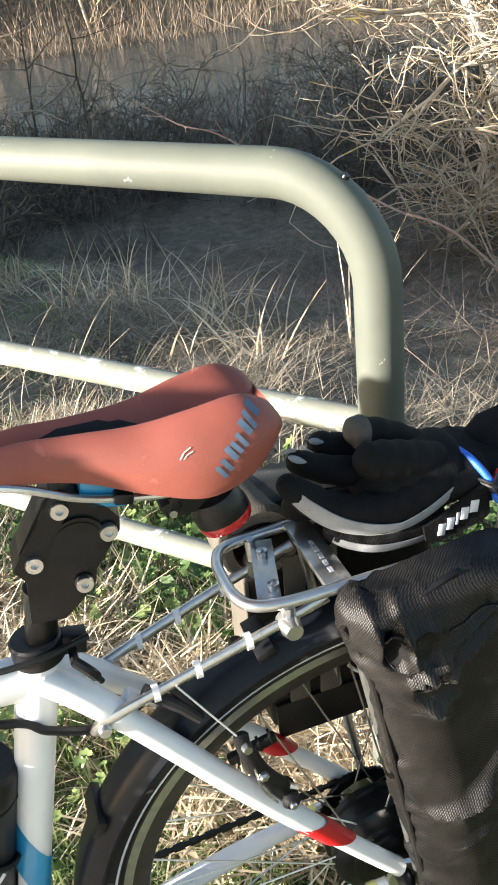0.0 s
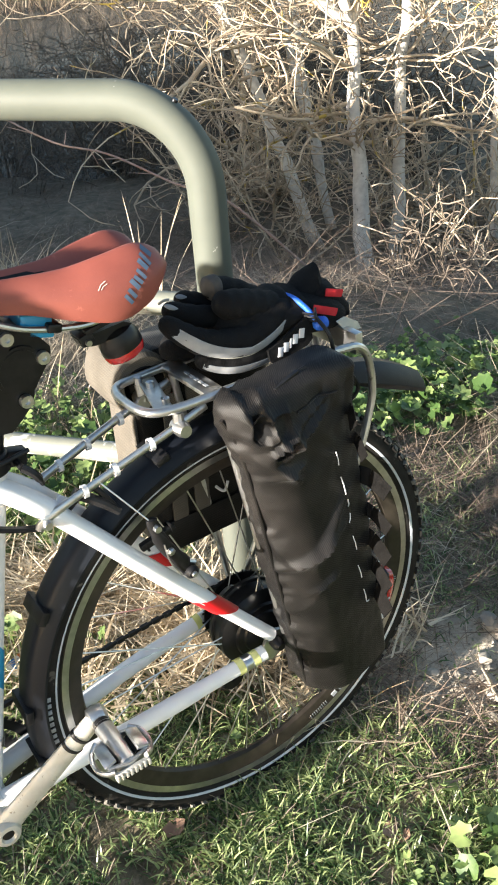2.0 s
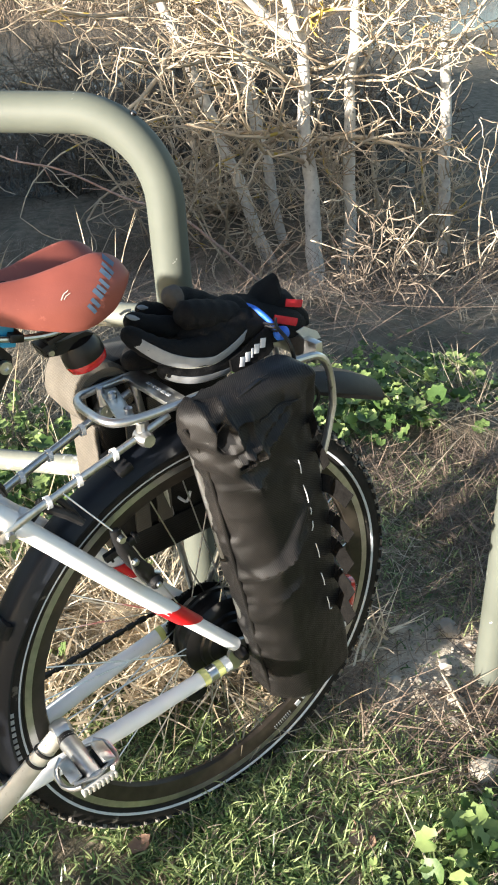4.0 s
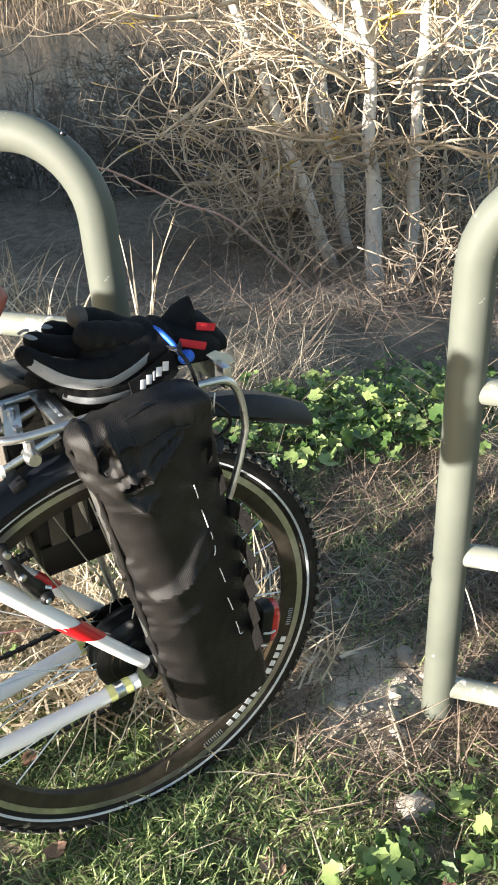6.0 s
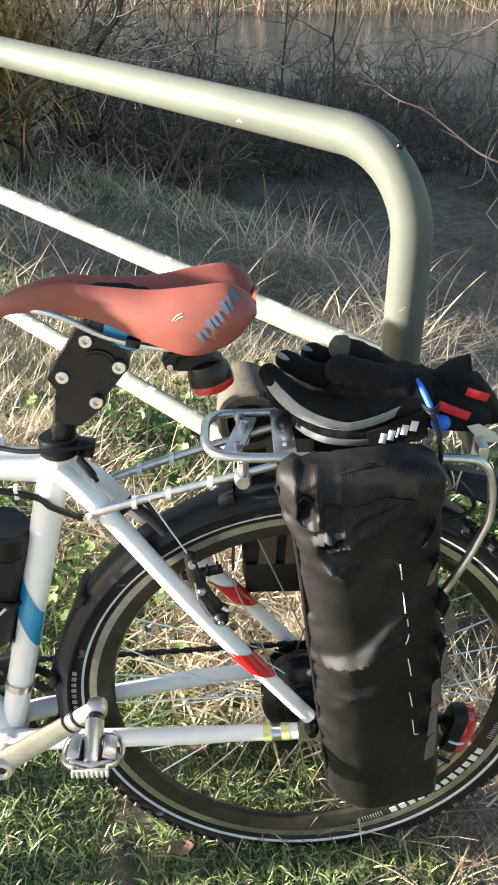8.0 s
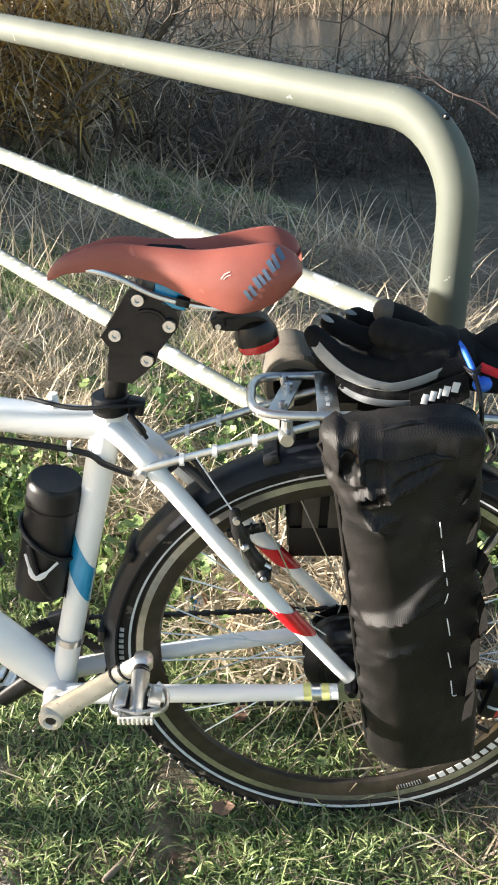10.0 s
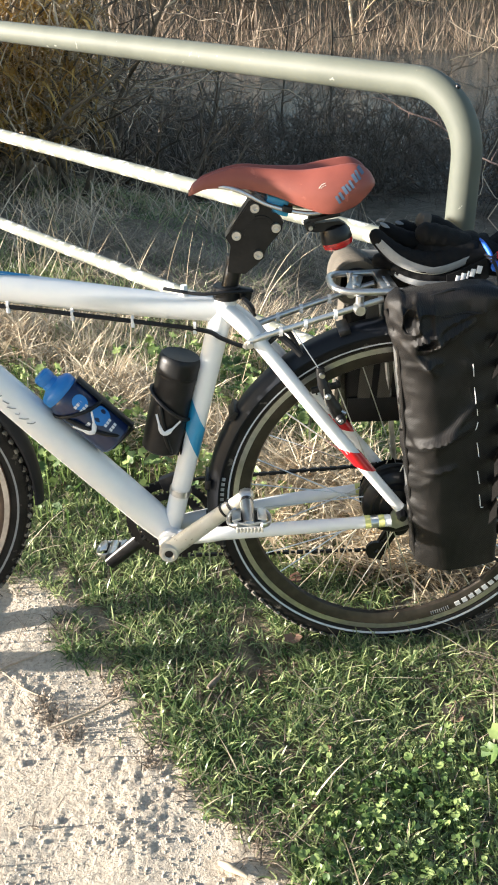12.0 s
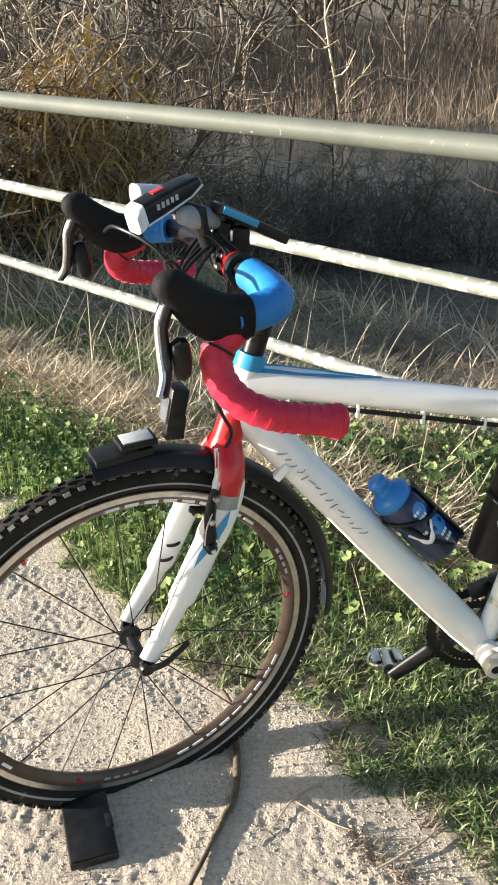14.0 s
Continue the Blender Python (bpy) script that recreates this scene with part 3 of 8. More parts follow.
# hub motor body, disc carrier and sprockets beside the hub
part("hub_shell", Form().lathe([(0.0, -0.044), (0.020, -0.046), (0.034, -0.043), (0.036, -0.040), (0.046, -0.040), (0.048, -0.036), (0.058, -0.034), (0.066, -0.027), (0.067, -0.020), (0.063, -0.018), (0.063, 0.0), (0.067, 0.002), (0.067, 0.008), (0.058, 0.016), (0.03, 0.026)], 40, centre=HUB), BLACK_METAL, bicycle, "large black hub drum")
for k in range(7):
    r, y = 0.034 + 0.0045 * k, 0.058 - 0.0042 * k
    cog = Form().lathe([(r - 0.012, y - 0.0009), (r, y - 0.0009), (r, y + 0.0009), (r - 0.012, y + 0.0009)], 36, centre=HUB, closed=True)
    for j in range(12 + 2 * k):
        cog.box((0.004, 0.0016, 0.003), Matrix.Translation(HUB) @ Matrix.Rotation(2 * math.pi * j / (12 + 2 * k), 4, "Y") @ Matrix.Translation((r + 0.001, y, 0)), 0)
    part("sprocket", cog, BLACK_METAL, bicycle, "dark oily sprocket")

# frame
BB, ST, DT_TOP = Vector((-0.435, 0, 0.285)), Vector((-0.317, 0, 0.752)), Vector((-0.868, 0, 0.765))
HT_TOP, HT_LOW = Vector((-0.848, 0, 0.828)), Vector((-0.886, 0, 0.705))
frame_form = Form()
frame_form.tube([BB, BB.lerp(ST, 0.5), BB.lerp(ST, 0.92), ST], [0.0185, 0.0185, 0.02, 0.021], 20)
tt = [Vector((-0.315, 0, 0.732)), Vector((-0.40, 0, 0.738)), Vector((-0.50, 0, 0.752)), Vector((-0.70, 0, 0.782)), Vector((-0.80, 0, 0.797)), Vector((-0.852, 0, 0.803))]
frame_form.tube(tt, [0.021, 0.021, 0.0225, 0.0245, 0.026, 0.026], 20, flat=(0.86, 1.05))
frame_form.tube([BB, BB.lerp(DT_TOP, 0.1), BB.lerp(DT_TOP, 0.5), BB.lerp(DT_TOP, 0.9), DT_TOP], [0.026, 0.030, 0.031, 0.029, 0.025], 20, flat=(0.9, 1.05))
frame_form.tube([HT_LOW, HT_LOW.lerp(HT_TOP, 0.15), HT_LOW.lerp(HT_TOP, 0.5), HT_TOP], [0.0235, 0.0225, 0.021, 0.022], 20)
frame_form.lathe([(0.016, -0.036), (0.0215, -0.035), (0.0225, -0.03), (0.0225, 0.03), (0.0215, 0.035), (0.016, 0.036)], 28, centre=BB)
for s in (-1, 1):
    frame_form.tube(bend([(-0.318, s * 0.010, 0.735), (-0.27, s * 0.024, 0.690), (-0.16, s * 0.050, 0.553), (-0.07, s * 0.060, 0.442), (-0.006, s * 0.063, 0.362)], 5),
                    [0.0145] * 6 + [0.0125] * 8 + [0.0105] * 7, 14)
    frame_form.tube(bend([(-0.425, s * 0.026, 0.288), (-0.36, s * 0.034, 0.298), (-0.2, s * 0.052, 0.318), (-0.02, s * 0.063, 0.335)], 5),
                    [0.0155] * 6 + [0.013] * 6 + [0.0115] * 4, 14)
frame_form.tube([(-0.262, -0.02, 0.667), (-0.243, -0.012, 0.69)], 0.008, 10)
frame_form.tube([(-0.212, -0.048, 0.62), (-0.212, 0.048, 0.62)], 0.007, 10)
frame_form.tube([(-0.386, 0, 0.752), (-0.386, 0, 0.775)], [0.0075, 0.006], 12)
frame_form.box((0.012, 0.02, 0.03), pose(-0.80, -0.02, 0.655, 0, 40, 0))
fr = part("bicycle_frame", frame_form, WHITE, bicycle, "glossy white frame with scuffs")
for s in (-1, 1):
    part("dropout", Form().plate([(-0.028, 0.325), (-0.010, 0.318), (0.016, 0.328), (0.020, 0.348), (0.010, 0.366), (-0.008, 0.372), (-0.020, 0.352)], 0.006, pose(0, s * 0.064, 0)), ALLOY, fr, "grey alloy dropout")
    part("axle_nut", Form().lathe([(0.0, s * 0.086), (0.006, s * 0.086), (0.010, s * 0.078), (0.010, s * 0.067)], 12, centre=HUB), BLACK_METAL, fr)


def band(name, a, b, t0, t1, r0, r1, mat, slant=0.0, label="", y_flat=1.0):
    """A painted sleeve on a tube from a to b between the shares t0 and t1, with slanted ends."""
    a, b = Vector(a), Vector(b)
    d = (b - a).normalized()
    u = Vector((0, 1, 0))
    w = d.cross(u)
    f, n = Form(), 24
    verts = []
    for t, r in ((t0, r0), (t1, r1)):
        for k in range(n):
            c = 2 * math.pi * k / n
            verts.append(a.lerp(b, t) + u * math.cos(c) * r * y_flat + w * math.sin(c) * r + d * slant * math.sin(c))
    f.add(verts, [(k, (k + 1) % n, n + (k + 1) % n, n + k) for k in range(n)])
    return part(name, f, mat, fr, label)


band("paint_band", BB, ST, 0.420, 0.546, 0.0193, 0.0193, BLUE_PAINT, 0.030, "slanted blue band")
band("cable_clamp", BB, ST, 0.185, 0.21, 0.0205, 0.0205, STEEL, 0.0, "steel clamp ring")
for s in (-1, 1):
    t0 = 0.62 if s < 0 else 0.42
    band("paint_band", (-0.16, s * 0.0502, 0.553), (-0.07, s * 0.060, 0.442), t0, t0 + 0.33, 0.0134, 0.0128, RED_PAINT, 0.018, "slanted red band")
    band("tape", (-0.2, s * 0.052, 0.318), (-0.02, s * 0.063, 0.335), 0.73, 0.79, 0.0129, 0.0127, YELLOW_TAPE, 0, "yellow tape")
    band("tape", (-0.2, s * 0.052, 0.318), (-0.02, s * 0.063, 0.335), 0.80, 0.86, 0.0124, 0.0122, STEEL, 0, "silver tape")
    band("tape", (-0.2, s * 0.052, 0.318), (-0.02, s * 0.063, 0.335), 0.87, 0.93, 0.0122, 0.0120, YELLOW_TAPE, 0, "yellow tape")
# blue strip along the top of the top tube
strip = Form()
for k, (x, z) in enumerate(((-0.85, 0.8305), (-0.80, 0.8245), (-0.72, 0.8112), (-0.64, 0.7985))):
    wdt = (0.02, 0.02, 0.016, 0.004)[k]
    strip.v += [(x, -wdt, z - 0.55 * wdt * wdt / 0.025 + 0.0008), (x, 0, z + 0.001), (x, wdt, z - 0.55 * wdt * wdt / 0.025 + 0.0008)]
strip.f = [(3 * k + j, 3 * k + j + 1, 3 * k + j + 4, 3 * k + j + 3) for k in range(3) for j in range(2)]
part("paint_strip", strip, BLUE_PAINT, fr, "blue paint strip")
# rubbed script on the down tube, as thin bars
marks, rnd = Form(), random.Random(11)
dd = (DT_TOP - BB).normalized()
side = dd.cross(Vector((0, 1, 0)))
for k in range(15):
    p = BB.lerp(DT_TOP, 0.84 - 0.022 * k) + Vector((0, -0.0285, 0)) + side * rnd.uniform(-0.001, 0.003)
    q = dd.lerp(side, rnd.uniform(0.2, 0.9)).normalized() * rnd.uniform(0.006, 0.013)
    marks.tube(bend([p - q * 0.6, p + dd * rnd.uniform(-0.004, 0.004), p + q * 0.6 + dd * 0.002], 3), 0.0009, 5)
part("script_marks", marks, material("dark_rubbed_print", (0.10, 0.105, 0.115), (0.42, 0.43, 0.44), 0.5, 0, 50), fr, "rubbed grey script marks")
# cable run under the top tube with ties
part("brake_cable", Form().tube(bend([(-0.845, -0.018, 0.772), (-0.70, -0.012, 0.752), (-0.50, -0.012, 0.722), (-0.36, -0.014, 0.700), (-0.325, -0.026, 0.688), (-0.285, -0.026, 0.672), (-0.25, -0.02, 0.672), (-0.215, -0.03, 0.70), (-0.19, -0.04, 0.66)], 6), 0.0042, 8), BLACK, bicycle, "black cable housing")
part("gear_cable", Form().tube(bend([(-0.42, 0.0, 0.77), (-0.36, -0.02, 0.765), (-0.31, -0.024, 0.768), (-0.27, -0.01, 0.765)], 6), 0.003, 8), BLACK, bicycle)
for x, z in ((-0.79, 0.793), (-0.68, 0.777), (-0.575, 0.761), (-0.475, 0.746), (-0.37, 0.732)):
    part("cable_tie", Form().lathe([(0.0052, -0.0022), (0.0066, -0.0022), (0.0066, 0.0022), (0.0052, 0.0022)], 14, "x", (x, -0.012, z - 0.0245), closed=True).box((0.006, 0.008, 0.009), pose(x, -0.013, z - 0.0335), 0.3), ZIP_TIE, bicycle)

# seat post
part("seat_clamp", Form().lathe([(0.0215, -0.012), (0.0235, -0.010), (0.0235, 0.010), (0.0215, 0.012)], 28, "z", (-0.3145, 0, 0.762)).box((0.022, 0.016, 0.02), pose(-0.283, 0, 0.758, 0, 12, 0)).tube([(-0.286, -0.03, 0.756), (-0.286, 0.02, 0.756)], 0.004, 10).tube(bend([(-0.286, -0.028, 0.756), (-0.275, -0.034, 0.745), (-0.268, -0.03, 0.728)], 5), [0.005] * 8 + [0.003] * 3, 8), BLACK, bicycle, "black quick-release seat clamp")
post = part("seat_post", Form().tube([(-0.317, 0, 0.74), (-0.303, 0, 0.795), (-0.296, 0, 0.822)], [0.0142, 0.0145, 0.017], 24), BLACK_METAL, bicycle, "black parallelogram suspension seat post")
link = Form()
outline = [(-0.312, 0.800), (-0.283, 0.796), (-0.270, 0.806), (-0.252, 0.822), (-0.248, 0.836), (-0.222, 0.868), (-0.220, 0.880), (-0.228, 0.892), (-0.250, 0.912), (-0.262, 0.920), (-0.276, 0.914), (-0.305, 0.872), (-0.309, 0.860), (-0.306, 0.842)]
link.plate(outline, 0.034)
ring_mid = [(-0.2605 + 0.0262 * math.cos(a) + 0.004 * math.sin(a), 0.8655 + 0.0262 * math.sin(a)) for a in [2 * math.pi * k / 28 for k in range(28)]]
link.plate(ring_mid, 0.0405)
link.plate([(-0.2605 + 0.86 * (x + 0.2605), 0.8655 + 0.86 * (z - 0.8655)) for x, z in ring_mid], 0.0425)
part("linkage", link, BLACK_METAL, post, "black link body")
arm = Form()
arm.plate([(-0.314, 0.858), (-0.306, 0.846), (-0.296, 0.850), (-0.258, 0.902), (-0.258, 0.914), (-0.270, 0.918)], 0.042)
part("link_arm", arm, BLACK_METAL, post)
for x, z in ((-0.266, 0.904), (-0.232, 0.872), (-0.296, 0.861), (-0.261, 0.829)):
    for s in (-1, 1):
        f = Form().lathe([(0.0028, s * 0.0222), (0.0032, s * 0.0255), (0.0072, s * 0.0255), (0.0078, s * 0.0235), (0.0078, s * 0.019)], 18, centre=(x, 0, z))
        part("bolt", f, STEEL, post, "bright hex bolt")

# saddle: stations of x, crest height, lower edge, crest offset, half width, channel height
SADDLE_LINE = ((-0.371, 0.928, 0.922, 0.005, 0.008, 0.928), (-0.362, 0.941, 0.926, 0.008, 0.014, 0.939), (-0.340, 0.954, 0.934, 0.011, 0.018, 0.950), (-0.292, 0.967, 0.935, 0.015, 0.023, 0.957), (-0.243, 0.964, 0.926, 0.018, 0.031, 0.953),
               (-0.193, 0.962, 0.909, 0.026, 0.049, 0.949), (-0.150, 0.968, 0.899, 0.034, 0.060, 0.945), (-0.112, 0.972, 0.910, 0.036, 0.061, 0.950), (-0.089, 0.962, 0.929, 0.035, 0.054, 0.946), (-0.079, 0.948, 0.939, 0.033, 0.044, 0.940))
rows_a = bend([(q[0], q[1], q[2]) for q in SADDLE_LINE], 6)
rows_b = bend([(q[0], q[3], q[4]) for q in SADDLE_LINE], 6)
rows_c = bend([(q[0], q[5], 0) for q in SADDLE_LINE], 6)


def saddle_row(i):
    """Half a section from the middle channel over the crest to the lower edge."""
    x, zt, zl = rows_a[i]
    cy, hw = rows_b[i].y, rows_b[i].z
    zc = min(zt, rows_c[i].y)
    h = zt - zl
    zc -= 0.35 * (zt - zc)
    pts = bend([(x, 0, zc), (x, 0.32 * cy, zc + 0.10 * (zt - zc)), (x, 0.70 * cy, zc + 0.74 * (zt - zc)), (x, cy, zt), (x, cy + 0.62 * (hw - cy), zt - 0.20 * h), (x, hw, zt - 0.55 * h), (x, hw * 0.985, zl + 0.14 * h), (x, hw * 0.93, zl)], 4)
    tail = smooth(-0.115, -0.079, x)
    return [p + Vector((-0.010 * tail * math.exp(-(p.y / 0.014) ** 2), 0, 0)) for p in pts]


SADDLE_ROWS = [saddle_row(i) for i in range(len(rows_a))]


def saddle_form():
    f = Form()
    grid = [[Vector((p.x, -p.y, p.z)) for p in reversed(row[1:])] + row for row in SADDLE_ROWS]
    cols = len(grid[0])
    for row in grid:
        f.v += [tuple(p) for p in row]
    n = len(grid)
    f.f = [(i * cols + j, i * cols + j + 1, (i + 1) * cols + j + 1, (i + 1) * cols + j) for i in range(n - 1) for j in range(cols - 1)]
    k = len(f.v)
    for row in grid:
        f.v += [(row[0].x, row[0].y * 0.7, row[0].z + 0.006), (row[0].x, 0, row[0].z + 0.008), (row[0].x, row[-1].y * 0.7, row[0].z + 0.006)]
    for i in range(n - 1):
        a, b = k + 3 * i, i * cols
        f.f += [(b, b + cols, a + 3, a), (a, a + 3, a + 4, a + 1), (a + 1, a + 4, a + 5, a + 2), (a + 2, a + 5, b + 2 * cols - 1, b + cols - 1)]
    for end in (0, n - 1):
        f.f.append([end * cols + j for j in range(cols)] + [k + 3 * end + 2, k + 3 * end + 1, k + 3 * end])
    return f


def flank(x, z):
    """The place on the saddle's near flank at x and z, a hair proud."""
    i = max(k for k in range(len(SADDLE_ROWS) - 1) if SADDLE_ROWS[k][-1].x <= x)
    t = (x - SADDLE_ROWS[i][-1].x) / (SADDLE_ROWS[i + 1][-1].x - SADDLE_ROWS[i][-1].x)
    row = [p.lerp(q, t) for p, q in zip(SADDLE_ROWS[i], SADDLE_ROWS[i + 1])][12:]
    for a, b in zip(row, row[1:]):
        if b.z <= z <= a.z:
            p = a.lerp(b, (a.z - z) / max(1e-6, a.z - b.z))
            return Vector((x, -p.y - 0.0007, z + 0.0004))
    p = row[0]
    return Vector((x, -p.y, p.z + 0.0006))


def saddle_decal(strokes):
    """Printed strokes on the flank: (x0, z0, x1, z1, width)."""
    f = Form()
    for x0, z0, x1, z1, w in strokes:
        d = Vector((x1 - x0, z1 - z0)).normalized()
        k = len(f.v)
        for i in range(5):
            x, z = x0 + (x1 - x0) * i / 4, z0 + (z1 - z0) * i / 4
            f.v += [tuple(flank(x - d.y * w / 2, z + d.x * w / 2)), tuple(flank(x + d.y * w / 2, z - d.x * w / 2))]
        f.f += [(k + 2 * i, k + 2 * i + 1, k + 2 * i + 3, k + 2 * i + 2) for i in range(4)]
    return f


saddle = part("saddle", saddle_form(), SADDLE, bicycle, "brick-brown leather saddle with a centre channel and worn print", angle=60)
slot = Form()
cut = [row for row in SADDLE_ROWS if -0.285 < row[0].x < -0.175]
for k, row in enumerate(cut):
    most = 0.66 * math.sin(math.pi * (0.08 + 0.88 * k / (len(cut) - 1))) ** 0.6
    half = [p for p in row[:13] if p.y <= most * row[12].y] or row[:1]
    edge = half[-1]
    half = [row[0].lerp(edge, q / 4) if len(half) < 5 else half[round(q / 4 * (len(half) - 1))] for q in range(5)]
    slot.v += [(p.x, -p.y, p.z + 0.0008) for p in reversed(half[1:])] + [(p.x, p.y, p.z + 0.0008) for p in half]
slot.f = [(9 * k + j, 9 * k + j + 1, 9 * k + j + 10, 9 * k + j + 9) for k in range(len(cut) - 1) for j in range(8)]
rnd = random.Random(4)
word = []
for k in range(8):
    x, z = -0.138 + 0.0050 * k, 0.922 + 0.0056 * k
    word.append((x - 0.004, z + 0.0065 + rnd.uniform(-0.002, 0.002), x + 0.0035, z - 0.004 + rnd.uniform(-0.002, 0.002), rnd.uniform(0.0034, 0.0056)))
part("print", saddle_decal(word), SADDLE_PRINT, saddle, "worn blue printed bars")
part("print", saddle_decal([(-0.168, 0.938, -0.164, 0.943, 0.0009), (-0.164, 0.943, -0.158, 0.946, 0.0009), (-0.165, 0.938, -0.162, 0.941, 0.0007), (-0.162, 0.941, -0.157, 0.943, 0.0007)]), PALE_PRINT, saddle, "small pale curl")
part("centre_slot", slot, BLACK, saddle, "black cut-out slot")
for s in (-1, 1):
    part("saddle_rail", Form().tube(bend([(-0.338, s * 0.012, 0.938), (-0.312, s * 0.018, 0.937), (-0.284, s * 0.0225, 0.929), (-0.247, s * 0.0225, 0.910), (-0.205, s * 0.0225, 0.898), (-0.165, s * 0.028, 0.896), (-0.125, s * 0.036, 0.914)], 6), 0.0036, 10), STEEL, saddle, "bright steel rail")
part("rail_clamp", Form().box((0.036, 0.038, 0.014), pose(-0.229, 0, 0.912, 0, 14, 0), 0.4).box((0.030, 0.034, 0.012), pose(-0.226, 0, 0.897, 0, 14, 0), 0.4), BLUE_PAINT, saddle, "anodised blue rail clamp")
part("clamp_yoke", Form().box((0.016, 0.060, 0.010), pose(-0.214, 0, 0.902, 0, 14, 0), 0.4), BLACK_METAL, saddle, "black clamp yoke")

# saddle lamp
LAMP_AT = pose(-0.131, 0, 0.850, 0, -17, 0)
lamp = part("rear_lamp", Form().add(*(lambda f: ([(x, y * 0.86, z) for x, y, z in f.v], f.f))(Form().lathe([(0.0, 0.022), (0.012, 0.022), (0.021, 0.018), (0.0255, 0.008), (0.0262, -0.004), (0.0255, -0.006)], 32, "z"))), BLACK_METAL, bicycle, "black clip-on rear lamp", LAMP_AT, angle=40)
part("lens", Form().add(*(lambda f: ([(x, y * 0.86, z) for x, y, z in f.v], f.f))(Form().lathe([(0.0258, -0.004), (0.0262, -0.008), (0.0245, -0.014), (0.019, -0.0175), (0.0, -0.019)], 32, "z"))), RED_LENS, lamp, "red lens", angle=40)
part("bracket", Form().plate([(-0.045, 0.038), (0.012, 0.026), (0.020, 0.018), (-0.002, 0.012), (-0.030, 0.020), (-0.044, 0.027)], 0.020).box((0.016, 0.030, 0.014), pose(-0.036, 0, 0.034), 0.3).box((0.05, 0.034, 0.006), pose(-0.010, 0, 0.040, 0, 6, 0), 0.4), BLACK, lamp, "black clamp bracket")
part("screw", Form().lathe([(0.0, -0.0185), (0.0035, -0.0185), (0.004, -0.016), (0.004, -0.012)], 12, centre=(-0.037, 0, 0.031)), STEEL, lamp)

# luggage rack
rack = part("luggage_rack", Form().tube(bend([(0.10, -0.056, 0.770), (-0.02, -0.057, 0.772), (-0.09, -0.056, 0.772), (-0.125, -0.048, 0.773), (-0.137, -0.028, 0.774), (-0.139, 0.0, 0.774), (-0.137, 0.028, 0.774), (-0.125, 0.048, 0.773), (-0.09, 0.056, 0.772), (-0.02, 0.057, 0.772), (0.10, 0.056, 0.770)], 6), 0.0058, 12), ALLOY, bicycle, "silver tubular alloy luggage rack")
for s in (-1, 1):
    leg = bend([(0.09, s * 0.056, 0.770), (0.15, s * 0.058, 0.768), (0.178, s * 0.059, 0.763), (0.193, s * 0.06, 0.742), (0.199, s * 0.061, 0.700), (0.192, s * 0.063, 0.665), (0.155, s * 0.07, 0.585), (0.04, s * 0.074, 0.365)], 6)
    part("rear_leg", Form().tube(leg, 0.0056, 10), ALLOY, rack)
    part("front_leg", Form().tube([(-0.045, s * 0.057, 0.771), (0.012, s * 0.074, 0.365)], 0.0055, 10), ALLOY, rack)
    stay = Form().tube(bend([(-0.285, s * 0.030, 0.672), (-0.262, s * 0.036, 0.690), (-0.115, s * 0.045, 0.738), (-0.055, s * 0.046, 0.756)], 5), [0.0062] * 6 + [0.0055] * 10, 10, flat=(0.8, 1.0))
    st = part("stay", stay, ALLOY, rack, "silver stay")
    part("bolt", Form().lathe([(0.0, -0.010), (0.005, -0.010), (0.007, -0.006), (0.007, 0.006)], 12, centre=(-0.277, s * 0.034, 0.679)), STEEL, rack)
    part("knuckle", Form().lathe([(0.0, s * 0.012), (0.008, s * 0.012), (0.0105, s * 0.004), (0.0105, -s * 0.012)], 14, centre=(-0.095, s * 0.052, 0.742)).tube([(-0.095, s * 0.046, 0.742), (-0.095, s * 0.05, 0.765)], 0.007, 10), ALLOY, rack)
    for t in (0.18, 0.38, 0.62):
        p = Vector((-0.262, s * 0.036, 0.690)).lerp(Vector((-0.055, s * 0.046, 0.756)), t)
        part("cable_tie", Form().lathe([(0.0068, -0.003), (0.0082, -0.003), (0.0082, 0.003), (0.0068, 0.003)], 14, "x", p, closed=True), ZIP_TIE, rack)
part("cross_plate", Form().box((0.022, 0.10, 0.004), pose(-0.098, 0, 0.768, 0, 0, -14)), ALLOY, rack, "slotted alloy plate")
part("cross_plate", Form().box((0.026, 0.112, 0.006), pose(-0.046, 0, 0.774)), ALLOY, rack, "stamped alloy plate")
for x, y in ((-0.100, -0.03), (-0.093, 0.022), (-0.098, 0.045)):
    part("bolt", Form().lathe([(0.0, 0.778), (0.003, 0.776), (0.0055, 0.777), (0.0055, 0.768)], 12, "z", (x, y, 0)), STEEL, rack)
bars = Form()
for k in range(5):
    bars.box((0.004, 0.008, 0.0006), pose(-0.046, -0.036 + 0.0115 * k, 0.7775), 0)
part("stamped_marks", bars, GREY_PRINT, rack)
part("tail_plate", Form().box((0.012, 0.112, 0.03), pose(0.182, 0, 0.765)), ALLOY, rack, "alloy tail plate")

# mudguards
GUARD = material("smooth_blue_black_plastic", (0.005, 0.0065, 0.010), (0.009, 0.011, 0.016), 0.42, 0, 30, bump=0.05)
GUARD.node_tree.nodes["Principled BSDF"].inputs["Specular IOR Level"].default_value = 0.28


